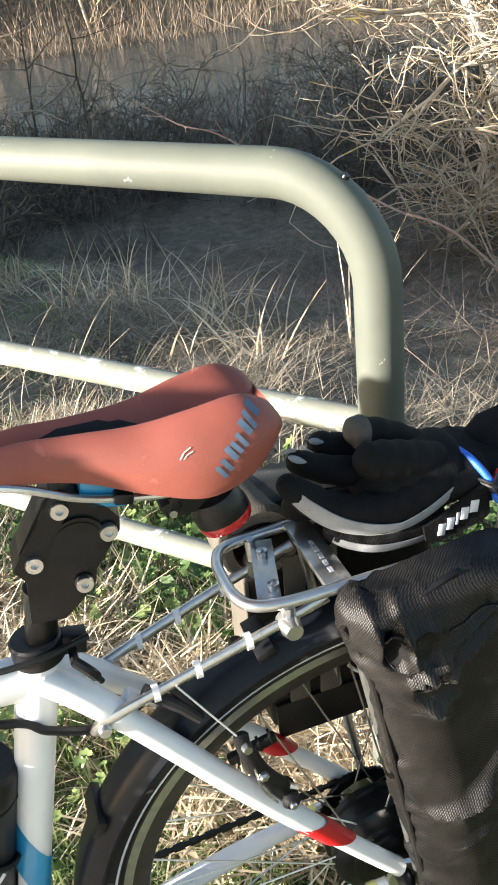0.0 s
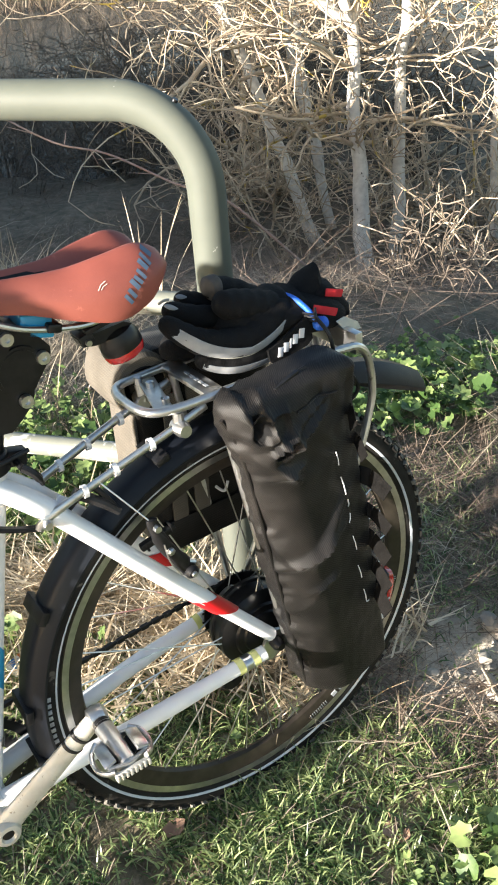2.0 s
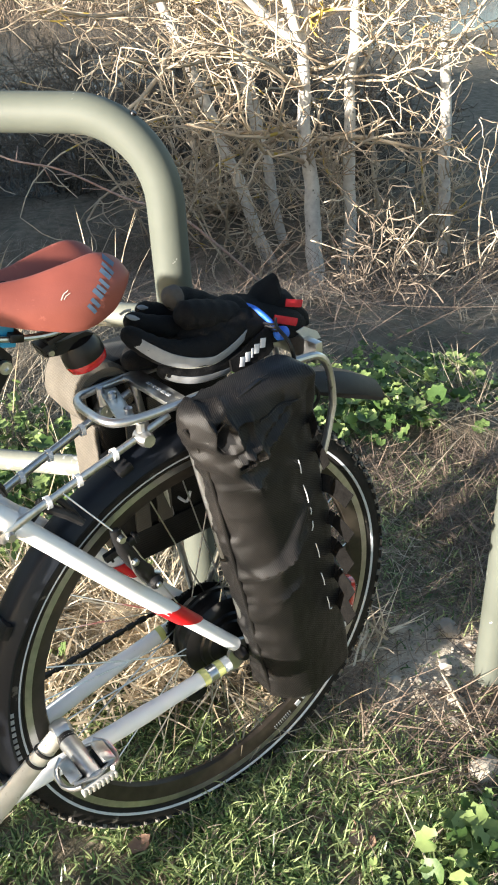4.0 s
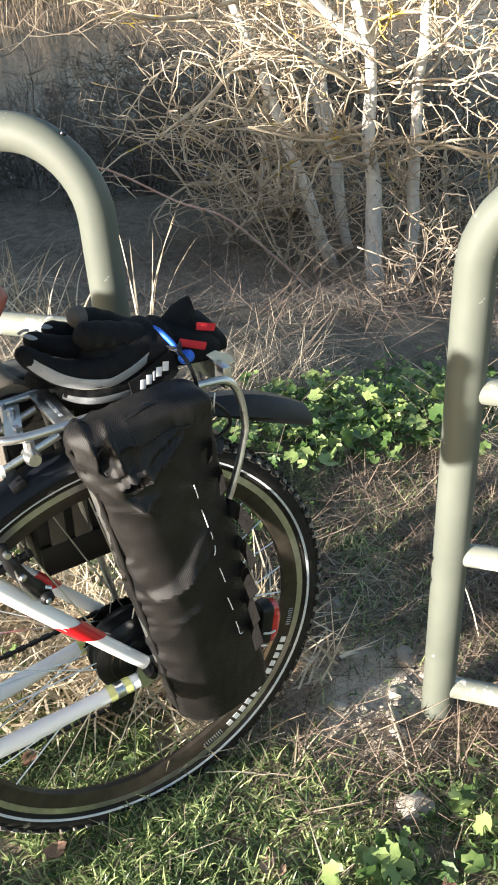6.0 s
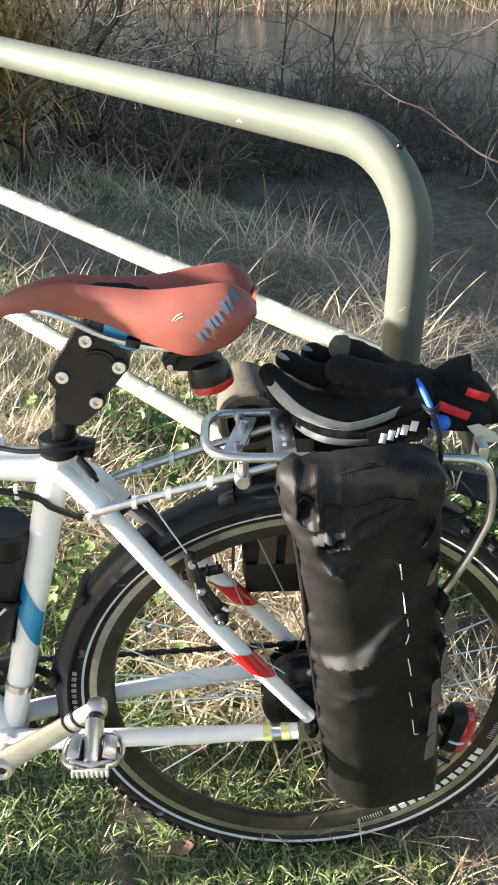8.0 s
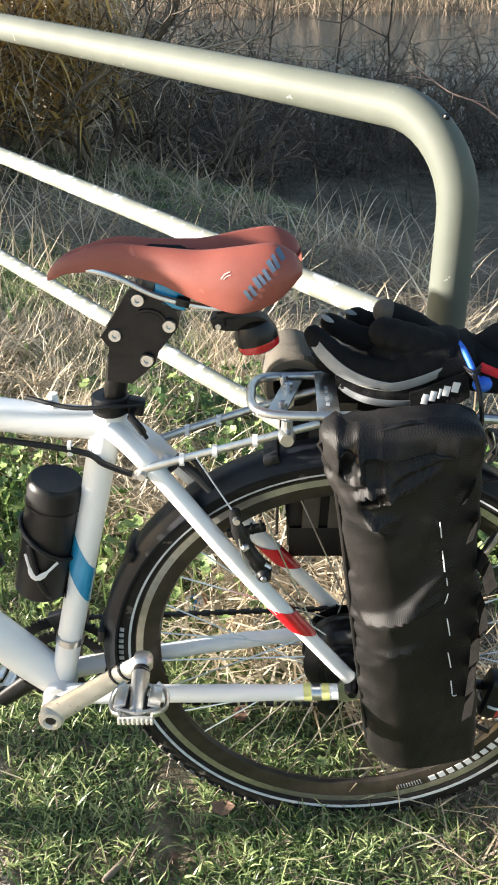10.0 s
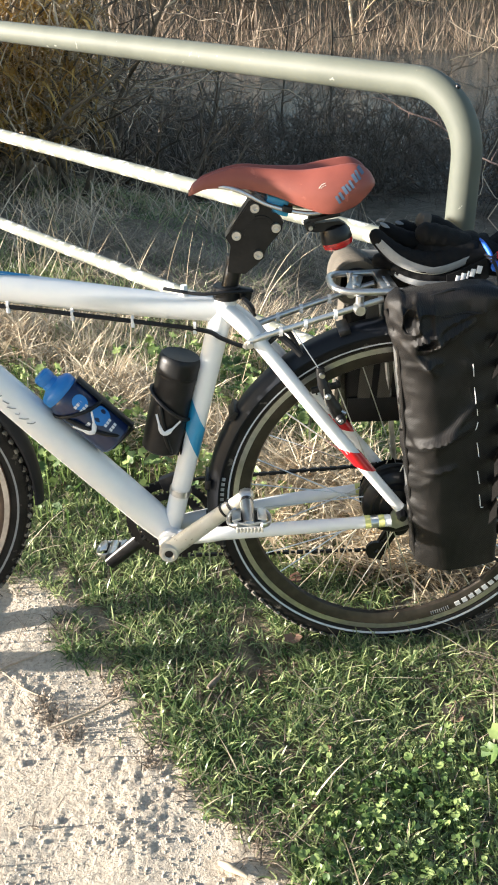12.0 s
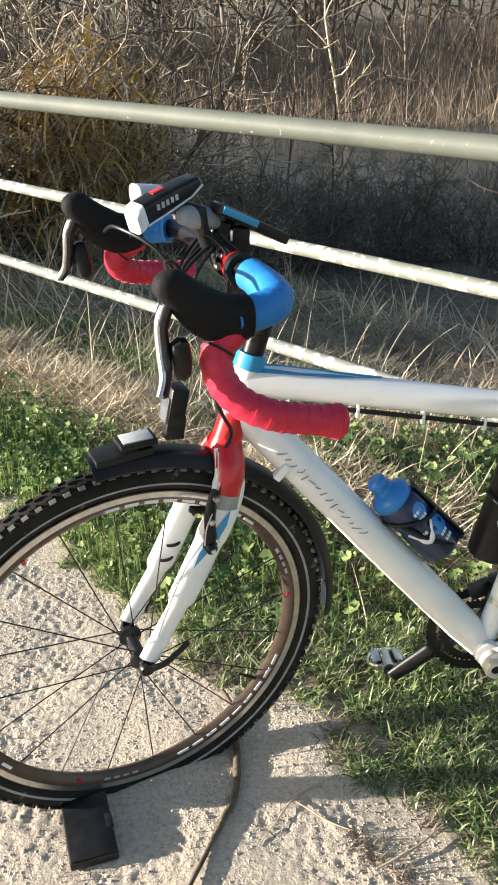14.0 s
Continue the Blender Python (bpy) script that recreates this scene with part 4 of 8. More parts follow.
def guard(name, centre, r, a0, a1, width, m, label, thick=0.0035):
    prof, n = [], 9
    for k in range(n):
        q = -1 + 2 * k / (n - 1)
        prof.append((r - 0.009 + 0.020 * (1 - q ** 4), q * width))
    prof += [(p - thick, y * 0.96) for p, y in reversed(prof)]
    return part(name, Form().lathe(prof, 60, centre=centre, closed=True, arc=(a0, a1)), GUARD, bicycle, label, m)


mud = guard("rear_mudguard", HUB, 0.3480, 58, 194, 0.029, I4, "smooth black plastic rear mudguard")
for a in (108, 148, 172, 187):
    p = HUB + Vector((0.3590 * math.cos(radians(a)), 0, 0.3590 * math.sin(radians(a))))
    part("clip", Form().box((0.020, 0.056, 0.010), Matrix.Translation(p) @ Matrix.Rotation(-radians(a - 90), 4, "Y"), 0.3), BLACK, mud)
tail = Form()
for k in range(8):
    t = k / 7
    x, z, hh, ww = 0.16 + 0.175 * t, 0.703 - 0.052 * t - 0.02 * t * t, 0.010 + 0.012 * math.sin(t * 2.6), 0.026 + 0.006 * math.sin(t * 3)
    for j in range(10):
        a = 2 * math.pi * j / 10
        tail.v.append((x, ww * math.cos(a), z + hh * math.sin(a) + 0.010 * (1 - math.cos(a) ** 2)))
tail.f = [(10 * k + j, 10 * k + (j + 1) % 10, 10 * k + 10 + (j + 1) % 10, 10 * k + 10 + j) for k in range(7) for j in range(10)] + [tuple(range(10)), tuple(range(79, 69, -1))]
part("tail_flap", tail, BLACK, mud, "thick rounded black mudguard tail")

# rim brakes
def brake(centre, m, parent):
    """One arm of a V-brake with its pad, pivot, spring and cable clamp."""
    def c(x, y, z):
        return centre @ Vector((x, y, z))

    arm_line = bend([c(0.004, -0.004, -0.044), c(0.001, -0.006, -0.020), c(-0.004, -0.004, 0.010), c(-0.003, 0.0, 0.040), c(0.002, 0.003, 0.056)], 5)
    b = part("rim_brake", Form().tube(arm_line, [0.0110] * 6 + [0.0095] * 8 + [0.0075] * 6 + [0.005], 12, flat=(0.75, 1.0)), BLACK_METAL, parent, "black V-brake arm", m)
    part("pivot", Form().lathe([(0.0, -0.018), (0.006, -0.018), (0.0095, -0.014), (0.0100, 0.008), (0.008, 0.012)], 18, centre=c(0.004, -0.002, -0.042)), BLACK, b, "black pivot boss")
    part("bolt", Form().lathe([(0.0, -0.0215), (0.0030, -0.0215), (0.0042, -0.020), (0.0042, -0.016)], 10, centre=c(0.004, -0.002, -0.042)), STEEL, b)
    part("pad_post", Form().tube([c(-0.003, -0.012, 0.006), c(-0.003, 0.018, 0.006)], 0.0052, 12), STEEL, b)
    part("pad_nut", Form().lathe([(0.0, -0.016), (0.0028, -0.016), (0.0055, -0.014), (0.0055, -0.008)], 6, centre=c(-0.003, 0, 0.006)), STEEL, b)
    pad = part("brake_pad", Form().box((0.052, 0.009, 0.011), centre @ pose(-0.002, 0.023, 0.008, 0, 8, 0), 0.5), BLACK, b, "black rubber brake pad")
    for j in range(4):
        part("pad_rib", Form().box((0.003, 0.010, 0.0122), centre @ pose(-0.020 + 0.013 * j, 0.023, 0.008, 0, 8, 0), 0.2), BLACK, pad)
    part("spring", Form().tube(bend([c(-0.008, -0.012, -0.036), c(-0.011, -0.013, -0.006), c(-0.005, -0.012, 0.022)], 4), 0.0012, 6), STEEL, b)
    part("adjuster", Form().tube([c(0.010, -0.008, -0.030), c(0.016, -0.010, -0.036)], 0.0034, 8), STEEL, b)
    part("cable_clamp", Form().lathe([(0.0, -0.010), (0.0045, -0.010), (0.0055, -0.006), (0.0055, 0.004)], 8, centre=c(0.0, 0.0, 0.044)), STEEL, b)
    return b


for s in (-1, 1):
    brake(pose(-0.142, s * 0.066, 0.592, 0, -20, 0 if s < 0 else 180), I4, bicycle)
part("brake_wire", Form().tube([(-0.206, -0.045, 0.708), (-0.160, -0.066, 0.640)], 0.0011, 6), STEEL, bicycle)
part("brake_boot", Form().tube([(-0.235, -0.028, 0.700), (-0.205, -0.038, 0.676), (-0.19, -0.045, 0.66)], [0.007, 0.0065, 0.005], 10), BLACK, bicycle)

# cranks, chain and pedals
def crank(sgn, end, mat, label):
    a = BB + Vector((0, sgn * 0.062, 0))
    e = Vector(end)
    f = Form().tube([a, a.lerp(e, 0.12), a.lerp(e, 0.85), e], [0.0190, 0.0180, 0.0150, 0.0135], 16, flat=(0.60, 1.0), side=(0, 1, 0))
    f.lathe([(0.0, sgn * 0.074), (0.006, sgn * 0.074), (0.0105, sgn * 0.080), (0.016, sgn * 0.079), (0.019, sgn * 0.072), (0.019, sgn * 0.045)], 24, centre=BB)
    c = part("crank_arm", f, mat, bicycle, label)
    part("crank_bolt", Form().lathe([(0.0, sgn * 0.0765), (0.0085, sgn * 0.0765), (0.0085, sgn * 0.06)], 18, centre=BB), BLACK_METAL, c)
    return c


left = crank(-1, (-0.290, -0.085, 0.409), CRANK, "worn pale silver crank arm")
part("end_cap", pebble(((-0.013, 0.006, -0.006, 0.006), (-0.010, 0.0125, -0.0125, 0.0125), (-0.002, 0.0150, -0.0150, 0.0150), (0.008, 0.0140, -0.0140, 0.0140), (0.013, 0.009, -0.009, 0.009)), 20, 2.2), ALLOY, left, "polished round crank end", m=Matrix.Translation((-0.290, -0.084, 0.409)))
for t in (0.74, 0.83):
    p = (BB + Vector((0, -0.062, 0))).lerp(Vector((-0.290, -0.085, 0.409)), t)
    q = (Vector((-0.290, -0.085, 0.409)) - BB).normalized()
    part("rubber_band", Form().tube([p - q * 0.0022, p + q * 0.0022], 0.0166, 16, flat=(0.64, 1.0), side=(0, 1, 0)), BLACK, left)
crank(1, (-0.573, 0.085, 0.157), BLACK_METAL, "black crank arm")


def pedal(at, sgn):
    ax = Vector(at)
    c = ax + Vector((0.003, sgn * 0.062, -0.008))

    def o(x, y, z):
        return c + Vector((x, sgn * y, z))

    f = Form().tube([ax, ax + Vector((0, sgn * 0.016, -0.001)), ax + Vector((0, sgn * 0.018, -0.002)), o(0, 0.022, 0.0)], [0.0065, 0.0080, 0.0125, 0.0105], 18)
    body = part("pedal", f, STEEL, bicycle, "steel clipless pedal")
    part("seal", Form().tube([ax + Vector((0, sgn * 0.011, 0)), ax + Vector((0, sgn * 0.020, -0.002))], [0.0105, 0.0128], 18), BLACK, body, "black rubber seal")
    for d in (-1, 1):
        part("jaw", Form().tube(bend([o(d * 0.022, -0.026, 0.004), o(d * 0.034, -0.014, 0.0), o(d * 0.036, 0.004, -0.004), o(d * 0.030, 0.020, 0.0), o(d * 0.020, 0.028, 0.004)], 4), 0.0046, 10, flat=(0.7, 1.0)), STEEL, body, "bright steel jaw")
        part("jaw_plate", Form().box((0.016, 0.034, 0.005), Matrix.Translation(o(d * 0.022, 0.002, 0.009)) @ Matrix.Rotation(d * 0.35, 4, "Y"), 0.4), STEEL, body)
        part("spring", Form().tube([o(d * 0.016, -0.014, 0.0), o(d * 0.016, 0.016, 0.0)], 0.0055, 10), BLACK_METAL, body, "dark coil spring")
        for e in (-1, 1):
            part("side_arm", Form().box((0.028, 0.005, 0.013), Matrix.Translation(o(d * 0.013, e * 0.022, 0.0)) @ Matrix.Rotation(d * e * 0.25, 4, "Z"), 0.35), ALLOY, body)
    part("base_plate", Form().box((0.030, 0.030, 0.008), Matrix.Translation(o(0, 0, -0.010)), 0.35), ALLOY, body)
    part("end_plate", Form().box((0.046, 0.006, 0.008), Matrix.Translation(o(0, 0.030, -0.002)), 0.3), CRANK, body, "pale end plate")
    for k in range(8):
        part("tooth", Form().box((0.0036, 0.004, 0.008), Matrix.Translation(o(-0.021 + 0.006 * k, 0.0335, -0.002)), 0.2), CRANK, body)
    return body


pedal((-0.290, -0.085, 0.409), -1)
pedal((-0.573, 0.085, 0.157), 1)
rings = Form()
for r, y in ((0.088, 0.046), (0.066, 0.040)):
    teeth = 44
    rings.lathe([(r - 0.016, y - 0.0015), (r - 0.002, y - 0.0015), (r - 0.002, y + 0.0015), (r - 0.016, y + 0.0015)], 60, centre=BB, closed=True)
    for k in range(teeth):
        a = 2 * math.pi * k / teeth
        rings.box((0.006, 0.0022, 0.005), Matrix.Translation(BB) @ Matrix.Rotation(-a, 4, "Y") @ Matrix.Translation((r - 0.001, y, 0)), 0)
for k in range(5):
    a = 2 * math.pi * k / 5
    rings.tube([BB + Vector((0.015 * math.cos(a), 0.046, 0.015 * math.sin(a))), BB + Vector((0.075 * math.cos(a), 0.046, 0.075 * math.sin(a)))], [0.009, 0.006], 8)
part("chainring", rings, BLACK_METAL, bicycle, "black toothed chainrings")
chain = Form()
loop = []
big, small = 0.087, 0.045
for k in range(21):
    a = radians(90 + 180 * k / 20)
    loop.append(BB + Vector((big * math.cos(a), 0.046, big * math.sin(a))))
low1, low2 = HUB + Vector((-0.02, 0.045, -0.155)), HUB + Vector((0.025, 0.045, -0.10))
loop += [BB.lerp(low1, t) + Vector((0, 0.046 * (1 - t), -big * (1 - t))) for t in [k / 14 for k in range(1, 14)]] + [low1, low2]
for k in range(9):
    a = radians(-50 + 140 * k / 8)
    loop.append(HUB + Vector((small * math.cos(a), 0.045, small * math.sin(a))))
top0, top1 = loop[-1], loop[0]
loop += [top0.lerp(top1, k / 22) for k in range(1, 22)]
for i, p in enumerate(loop):
    q = loop[(i + 1) % len(loop)]
    d = q - p
    n = max(1, round(d.length / 0.0127))
    for k in range(n):
        c = p.lerp(q, (k + 0.5) / n)
        chain.box((0.0128 if k % 2 else 0.0080, 0.0060 if k % 2 else 0.0040, 0.0066 if k % 2 else 0.0046), Matrix.Translation(c) @ Matrix.Rotation(-math.atan2(d.z, d.x), 4, "Y"), 0)
part("chain", chain, BLACK_METAL, bicycle, "dark oily chain")
der = Form().plate([(-0.035, 0.17), (-0.01, 0.165), (0.035, 0.25), (0.03, 0.27), (0.012, 0.26)], 0.012, pose(0.0, 0.06, 0)).tube([(0.02, 0.07, 0.26), (0.015, 0.072, 0.325)], [0.012, 0.009], 12)
for p in (low1, low2):
    der.lathe([(0.006, -0.004), (0.02, -0.004), (0.02, 0.004), (0.006, 0.004)], 16, centre=p, closed=True)
part("derailleur", der, BLACK_METAL, bicycle, "black rear derailleur")
part("front_derailleur", Form().box((0.055, 0.016, 0.03), pose(-0.425, 0.045, 0.375, 0, -20, 0), 0.3).box((0.03, 0.03, 0.025), pose(-0.405, 0.03, 0.395, 0, -15, 0), 0.3), BLACK_METAL, bicycle)
part("shift_cable", Form().tube(bend([(-0.385, 0.022, 0.47), (-0.392, 0.028, 0.42), (-0.41, 0.028, 0.385)], 5), 0.0012, 6), STEEL, bicycle)

# bottle cages
def cage(base, axis, r, label):
    a = Vector(axis).normalized()
    u = Vector((0, 1, 0))
    w = a.cross(u)
    f = Form()
    b = Vector(base)
    ringp = [b + a * 0.095 + (u * math.cos(c) + w * math.sin(c)) * (r + 0.003) + a * 0.022 * math.sin(c) for c in [radians(20 * k) for k in range(18)]]
    f.tube(ringp, 0.0035, 8, closed=True)
    for s in (-1, 1):
        f.tube(bend([b - w * r * 0.5 + a * 0.002, b + u * s * (r + 0.002) * 0.7 - w * r * 0.5 + a * 0.01, b + u * s * (r + 0.003) + a * 0.05, b + u * s * (r + 0.003) * 0.86 + w * r * 0.5 + a * 0.10], 5), 0.0042, 8)
    f.tube([b - w * (r + 0.002) + a * 0.0, b - w * (r + 0.003) + a * 0.13], 0.006, 8, flat=(2.0, 0.7))
    f.tube([b - w * r - a * 0.004, b - a * 0.004, b + w * r * 0.6 - a * 0.004], 0.004, 8)
    c = part("bottle_cage", f, BLACK, bicycle, label)
    tagv = Form().tube(bend([b + u * -(r + 0.0055) * 0.80 - w * r * 0.62 + a * 0.078, b - u * (r + 0.007) + a * 0.052 + w * r * 0.05, b - u * (r + 0.0065) * 0.82 + w * r * 0.6 + a * 0.083], 6), [0.0016] * 4 + [0.0036] * 5 + [0.0016] * 4, 8, flat=(0.35, 1.2), side=(0, 1, 0))
    part("cage_badge", tagv, WHITE_PRINT, c, "pale chevron badge")
    return c


BOTTLE_AXIS, CAN_AXIS = Vector((-0.13, 0, 0.135)).normalized(), (ST - BB).normalized()
BOTTLE_AT, CAN_AT = Vector((-0.519, 0, 0.490)), Vector((-0.443, 0, 0.468))
cage(BOTTLE_AT, BOTTLE_AXIS, 0.0365, "black bottle cage with a pale chevron")
cage(CAN_AT, CAN_AXIS, 0.0365, "black bottle cage with a pale chevron")


def axis_pose(at, axis):
    return Matrix.Translation(at) @ Vector(axis).to_track_quat("Z", "Y").to_matrix().to_4x4()


# ---- front end, steered about the head tube ----
AX_P = HT_LOW.lerp(HT_TOP, 0.5)
AX_D = (HT_TOP - HT_LOW).normalized()
STEER = Matrix.Translation(AX_P) @ Matrix.Rotation(radians(22.0), 4, AX_D) @ Matrix.Translation(-AX_P)
F_HUB = Vector((-1.057, 0, 0.338))
front_wheel = wheel("front_wheel", F_HUB, bicycle, STEER, RIM_DARK, "dark brown rim with worn pale lettering", 20, BLACK_METAL, 0.0012, 0.020, True)
for k in range(3):
    arc_text(front_wheel, WHITE_PRINT, 0.2935, -0.0112, -78 + 120 * k, -22 + 120 * k, 9, 0.0060, 20 + k, wide=0.72)
    arc_text(front_wheel, GREY_PRINT, 0.2935, -0.0112, -106 + 120 * k, -92 + 120 * k, 4, 0.006, 30 + k)
    part("valve_dot", Form().lathe([(0.0, -0.0135), (0.0035, -0.0135), (0.0035, -0.010)], 10, centre=(0.290 * math.cos(radians(5 + 120 * k)), 0, 0.290 * math.sin(radians(5 + 120 * k)))), RED_PAINT, front_wheel, "red rim dot")
crown = HT_LOW + Vector((-0.006, 0, -0.018))
fork = Form()
for s in (-1, 1):
    fork.tube(bend([crown + Vector((0.003, s * 0.016, 0.01)), crown + Vector((-0.004, s * 0.036, -0.02)), crown + Vector((-0.020, s * 0.048, -0.075)), Vector((-0.955, s * 0.051, 0.525)), Vector((-0.996, s * 0.052, 0.445)), Vector((-1.050, s * 0.053, 0.352))], 6),
              [0.019] * 8 + [0.0208] * 8 + [0.0186] * 8 + [0.0130] * 7, 16, flat=(0.72, 1.36))
fk = part("fork", fork, WHITE, bicycle, "white curved fork blades", STEER)
cr = Form().tube([HT_LOW + AX_D * 0.01, HT_LOW, crown, crown + Vector((-0.004, 0, -0.012))], [0.0235, 0.0255, 0.029, 0.024], 20)
for s in (-1, 1):
    cr.tube(bend([crown + Vector((0.003, s * 0.010, 0.012)), crown + Vector((-0.004, s * 0.0365, -0.02)), crown + Vector((-0.014, s * 0.0455, -0.052))], 6), [0.0225] * 6 + [0.0205] * 7, 16, flat=(0.86, 1.15))
part("crown", cr, RED_PAINT, fk, "red painted fork crown")
for s in (-1, 1):
    part("sleeve", Form().tube([crown + Vector((-0.013, s * 0.0452, -0.050)), crown + Vector((-0.019, s * 0.048, -0.073))], 0.0207, 16, flat=(0.84, 1.15)), GREY_TRIM, fk, "grey tape sleeve")
    f = Form()
    f.add([(-0.906, s * 0.0648, 0.618), (-0.914, s * 0.0660, 0.590), (-0.934, s * 0.0672, 0.560), (-0.972, s * 0.0660, 0.523), (-0.962, s * 0.0672, 0.551), (-0.936, s * 0.0674, 0.582)], [(0, 1, 5), (1, 2, 4, 5), (2, 3, 4)])
    part("paint_band", f, BLUE_PAINT, fk, "slanted blue stripe")
    part("dropout", Form().plate([(-1.066, 0.334), (-1.044, 0.334), (-1.036, 0.362), (-1.058, 0.368)], 0.008, pose(0, s * 0.054, 0)), BLACK_METAL, fk)
    brake(pose(-0.940, s * 0.060, 0.600, 0, 10, 0 if s < 0 else 180), STEER, bicycle)
part("quick_release", Form().lathe([(0.0, -0.066), (0.011, -0.066), (0.013, -0.060), (0.012, -0.054)], 18, centre=F_HUB).tube(bend([F_HUB + Vector((0.0, -0.062, 0.0)), F_HUB + Vector((0.03, -0.072, 0.012)), F_HUB + Vector((0.075, -0.062, 0.032))], 5), [0.008, 0.0078, 0.0075, 0.007, 0.007, 0.007, 0.0065, 0.006, 0.006, 0.006, 0.004], 10, flat=(0.6, 1.0)), BLACK_METAL, fk, "black quick-release lever")
part("head_band", Form().tube([HT_LOW - AX_D * 0.004, HT_LOW + AX_D * 0.022, HT_LOW + AX_D * 0.050], [0.0248, 0.0236, 0.0226], 24), RED_PAINT, bicycle, "red painted foot of the head tube")
wire = bend([crown + Vector((-0.03, -0.052, 0.03)), Vector((-0.935, -0.062, 0.60)), Vector((-0.990, -0.066, 0.52)), Vector((-1.035, -0.06, 0.40))], 6)
part("sensor_wire", Form().tube(wire, 0.0011, 6), STEEL, fk)
part("front_wire", Form().tube(bend([Vector((-0.91, 0.060, 0.66)), Vector((-0.95, 0.068, 0.52)), Vector((-1.0, 0.06, 0.40)), Vector((-1.02, 0.05, 0.36))], 6), 0.0022, 6), BLACK, fk)
for z, x in ((0.500, -0.967), (0.473, -0.981)):
    part("cable_tie", Form().lathe([(0.0155, -0.0025), (0.0175, -0.0025), (0.0175, 0.0025), (0.0155, 0.0025)], 16, "z", (x, 0.0515, z), closed=True), BLACK, fk)
mudf = guard("front_mudguard", F_HUB, 0.372, -6, 98, 0.029, STEER, "smooth black plastic front mudguard")
part("end_tab", Form().box((0.006, 0.03, 0.05), Matrix.Translation(F_HUB) @ Matrix.Rotation(radians(0), 4, "Y") @ Matrix.Translation((0.372, -0.002, -0.01)), 0.3), WHITE_PRINT, mudf, "white reflector tab")
tip = Form().box((0.09, 0.046, 0.012), pose(-1.058, 0, 0.722, 0, -4, 0), 0.4)
part("mudguard_tip", tip, BLACK, mudf)
# display plate and lamp on the mudguard
pad = part("solar_lamp", Form().box((0.058, 0.040, 0.009), pose(-1.036, -0.005, 0.740, 0, -2, 0), 0.35), BLACK, bicycle, "small black lamp with a pale glass panel", STEER)
part("glass_panel", Form().box((0.046, 0.030, 0.003), pose(-1.036, -0.005, 0.7450, 0, -2, 0), 0.2), GREY_SCREEN, pad)
hl = part("headlamp", Form().box((0.028, 0.036, 0.058), pose(-0.978, -0.020, 0.796, 0, 12, 0), 0.3).box((0.03, 0.02, 0.04), pose(-0.975, -0.006, 0.752, 0, 8, 0), 0.2), BLACK, bicycle, "black box headlamp", STEER)
part("lens", Form().box((0.005, 0.030, 0.040), pose(-0.993, -0.020, 0.792, 0, 12, 0), 0.3), SCREEN, hl, "dark glass lens")
part("side_vent", Form().box((0.016, 0.0012, 0.012), pose(-0.978, -0.0385, 0.784, 0, 12, 0), 0), BLACK_METAL, hl)

# headset, stem and bars
part("headset", Form().tube([HT_TOP - AX_D * 0.004, HT_TOP + AX_D * 0.020], [0.0245, 0.0235], 24), BLUE_PAINT, bicycle, "blue headset collar", STEER)
top = HT_TOP + AX_D * 0.105
CLAMP = Vector((-0.893, 0, 1.000))
part("stem", Form().tube([HT_TOP + AX_D * 0.018, HT_TOP + AX_D * 0.05, HT_TOP + AX_D * 0.052, top], [0.0175, 0.0175, 0.0195, 0.0195], 20)
     .tube([HT_TOP + AX_D * 0.08, CLAMP.lerp(HT_TOP + AX_D * 0.08, 0.15)], [0.018, 0.016], 18).lathe([(0.0, -0.026), (0.021, -0.025), (0.0225, -0.02), (0.0225, 0.02), (0.021, 0.025), (0.0, 0.026)], 24, centre=CLAMP), BLACK_METAL, bicycle, "black adjustable stem", STEER)
def hood_form(s):
    """A rubber hood: a thick body behind a raised knob."""
    f = pebble(((-0.172, 0.0075, 0.034, 0.048), (-0.168, 0.0125, 0.028, 0.054), (-0.160, 0.0160, 0.018, 0.059), (-0.148, 0.0178, 0.004, 0.0605), (-0.138, 0.0185, -0.010, 0.058),
                (-0.128, 0.0190, -0.020, 0.050), (-0.114, 0.0198, -0.030, 0.040), (-0.098, 0.0205, -0.038, 0.031), (-0.084, 0.0208, -0.043, 0.023), (-0.070, 0.0222, -0.040, 0.020), (-0.060, 0.0232, -0.036, 0.020), (-0.055, 0.0232, -0.034, 0.018)), 24, 2.5)
    f.v = [(CLAMP.x + x, s * 0.2045 + y, CLAMP.z + z) for x, y, z in f.v]
    return f


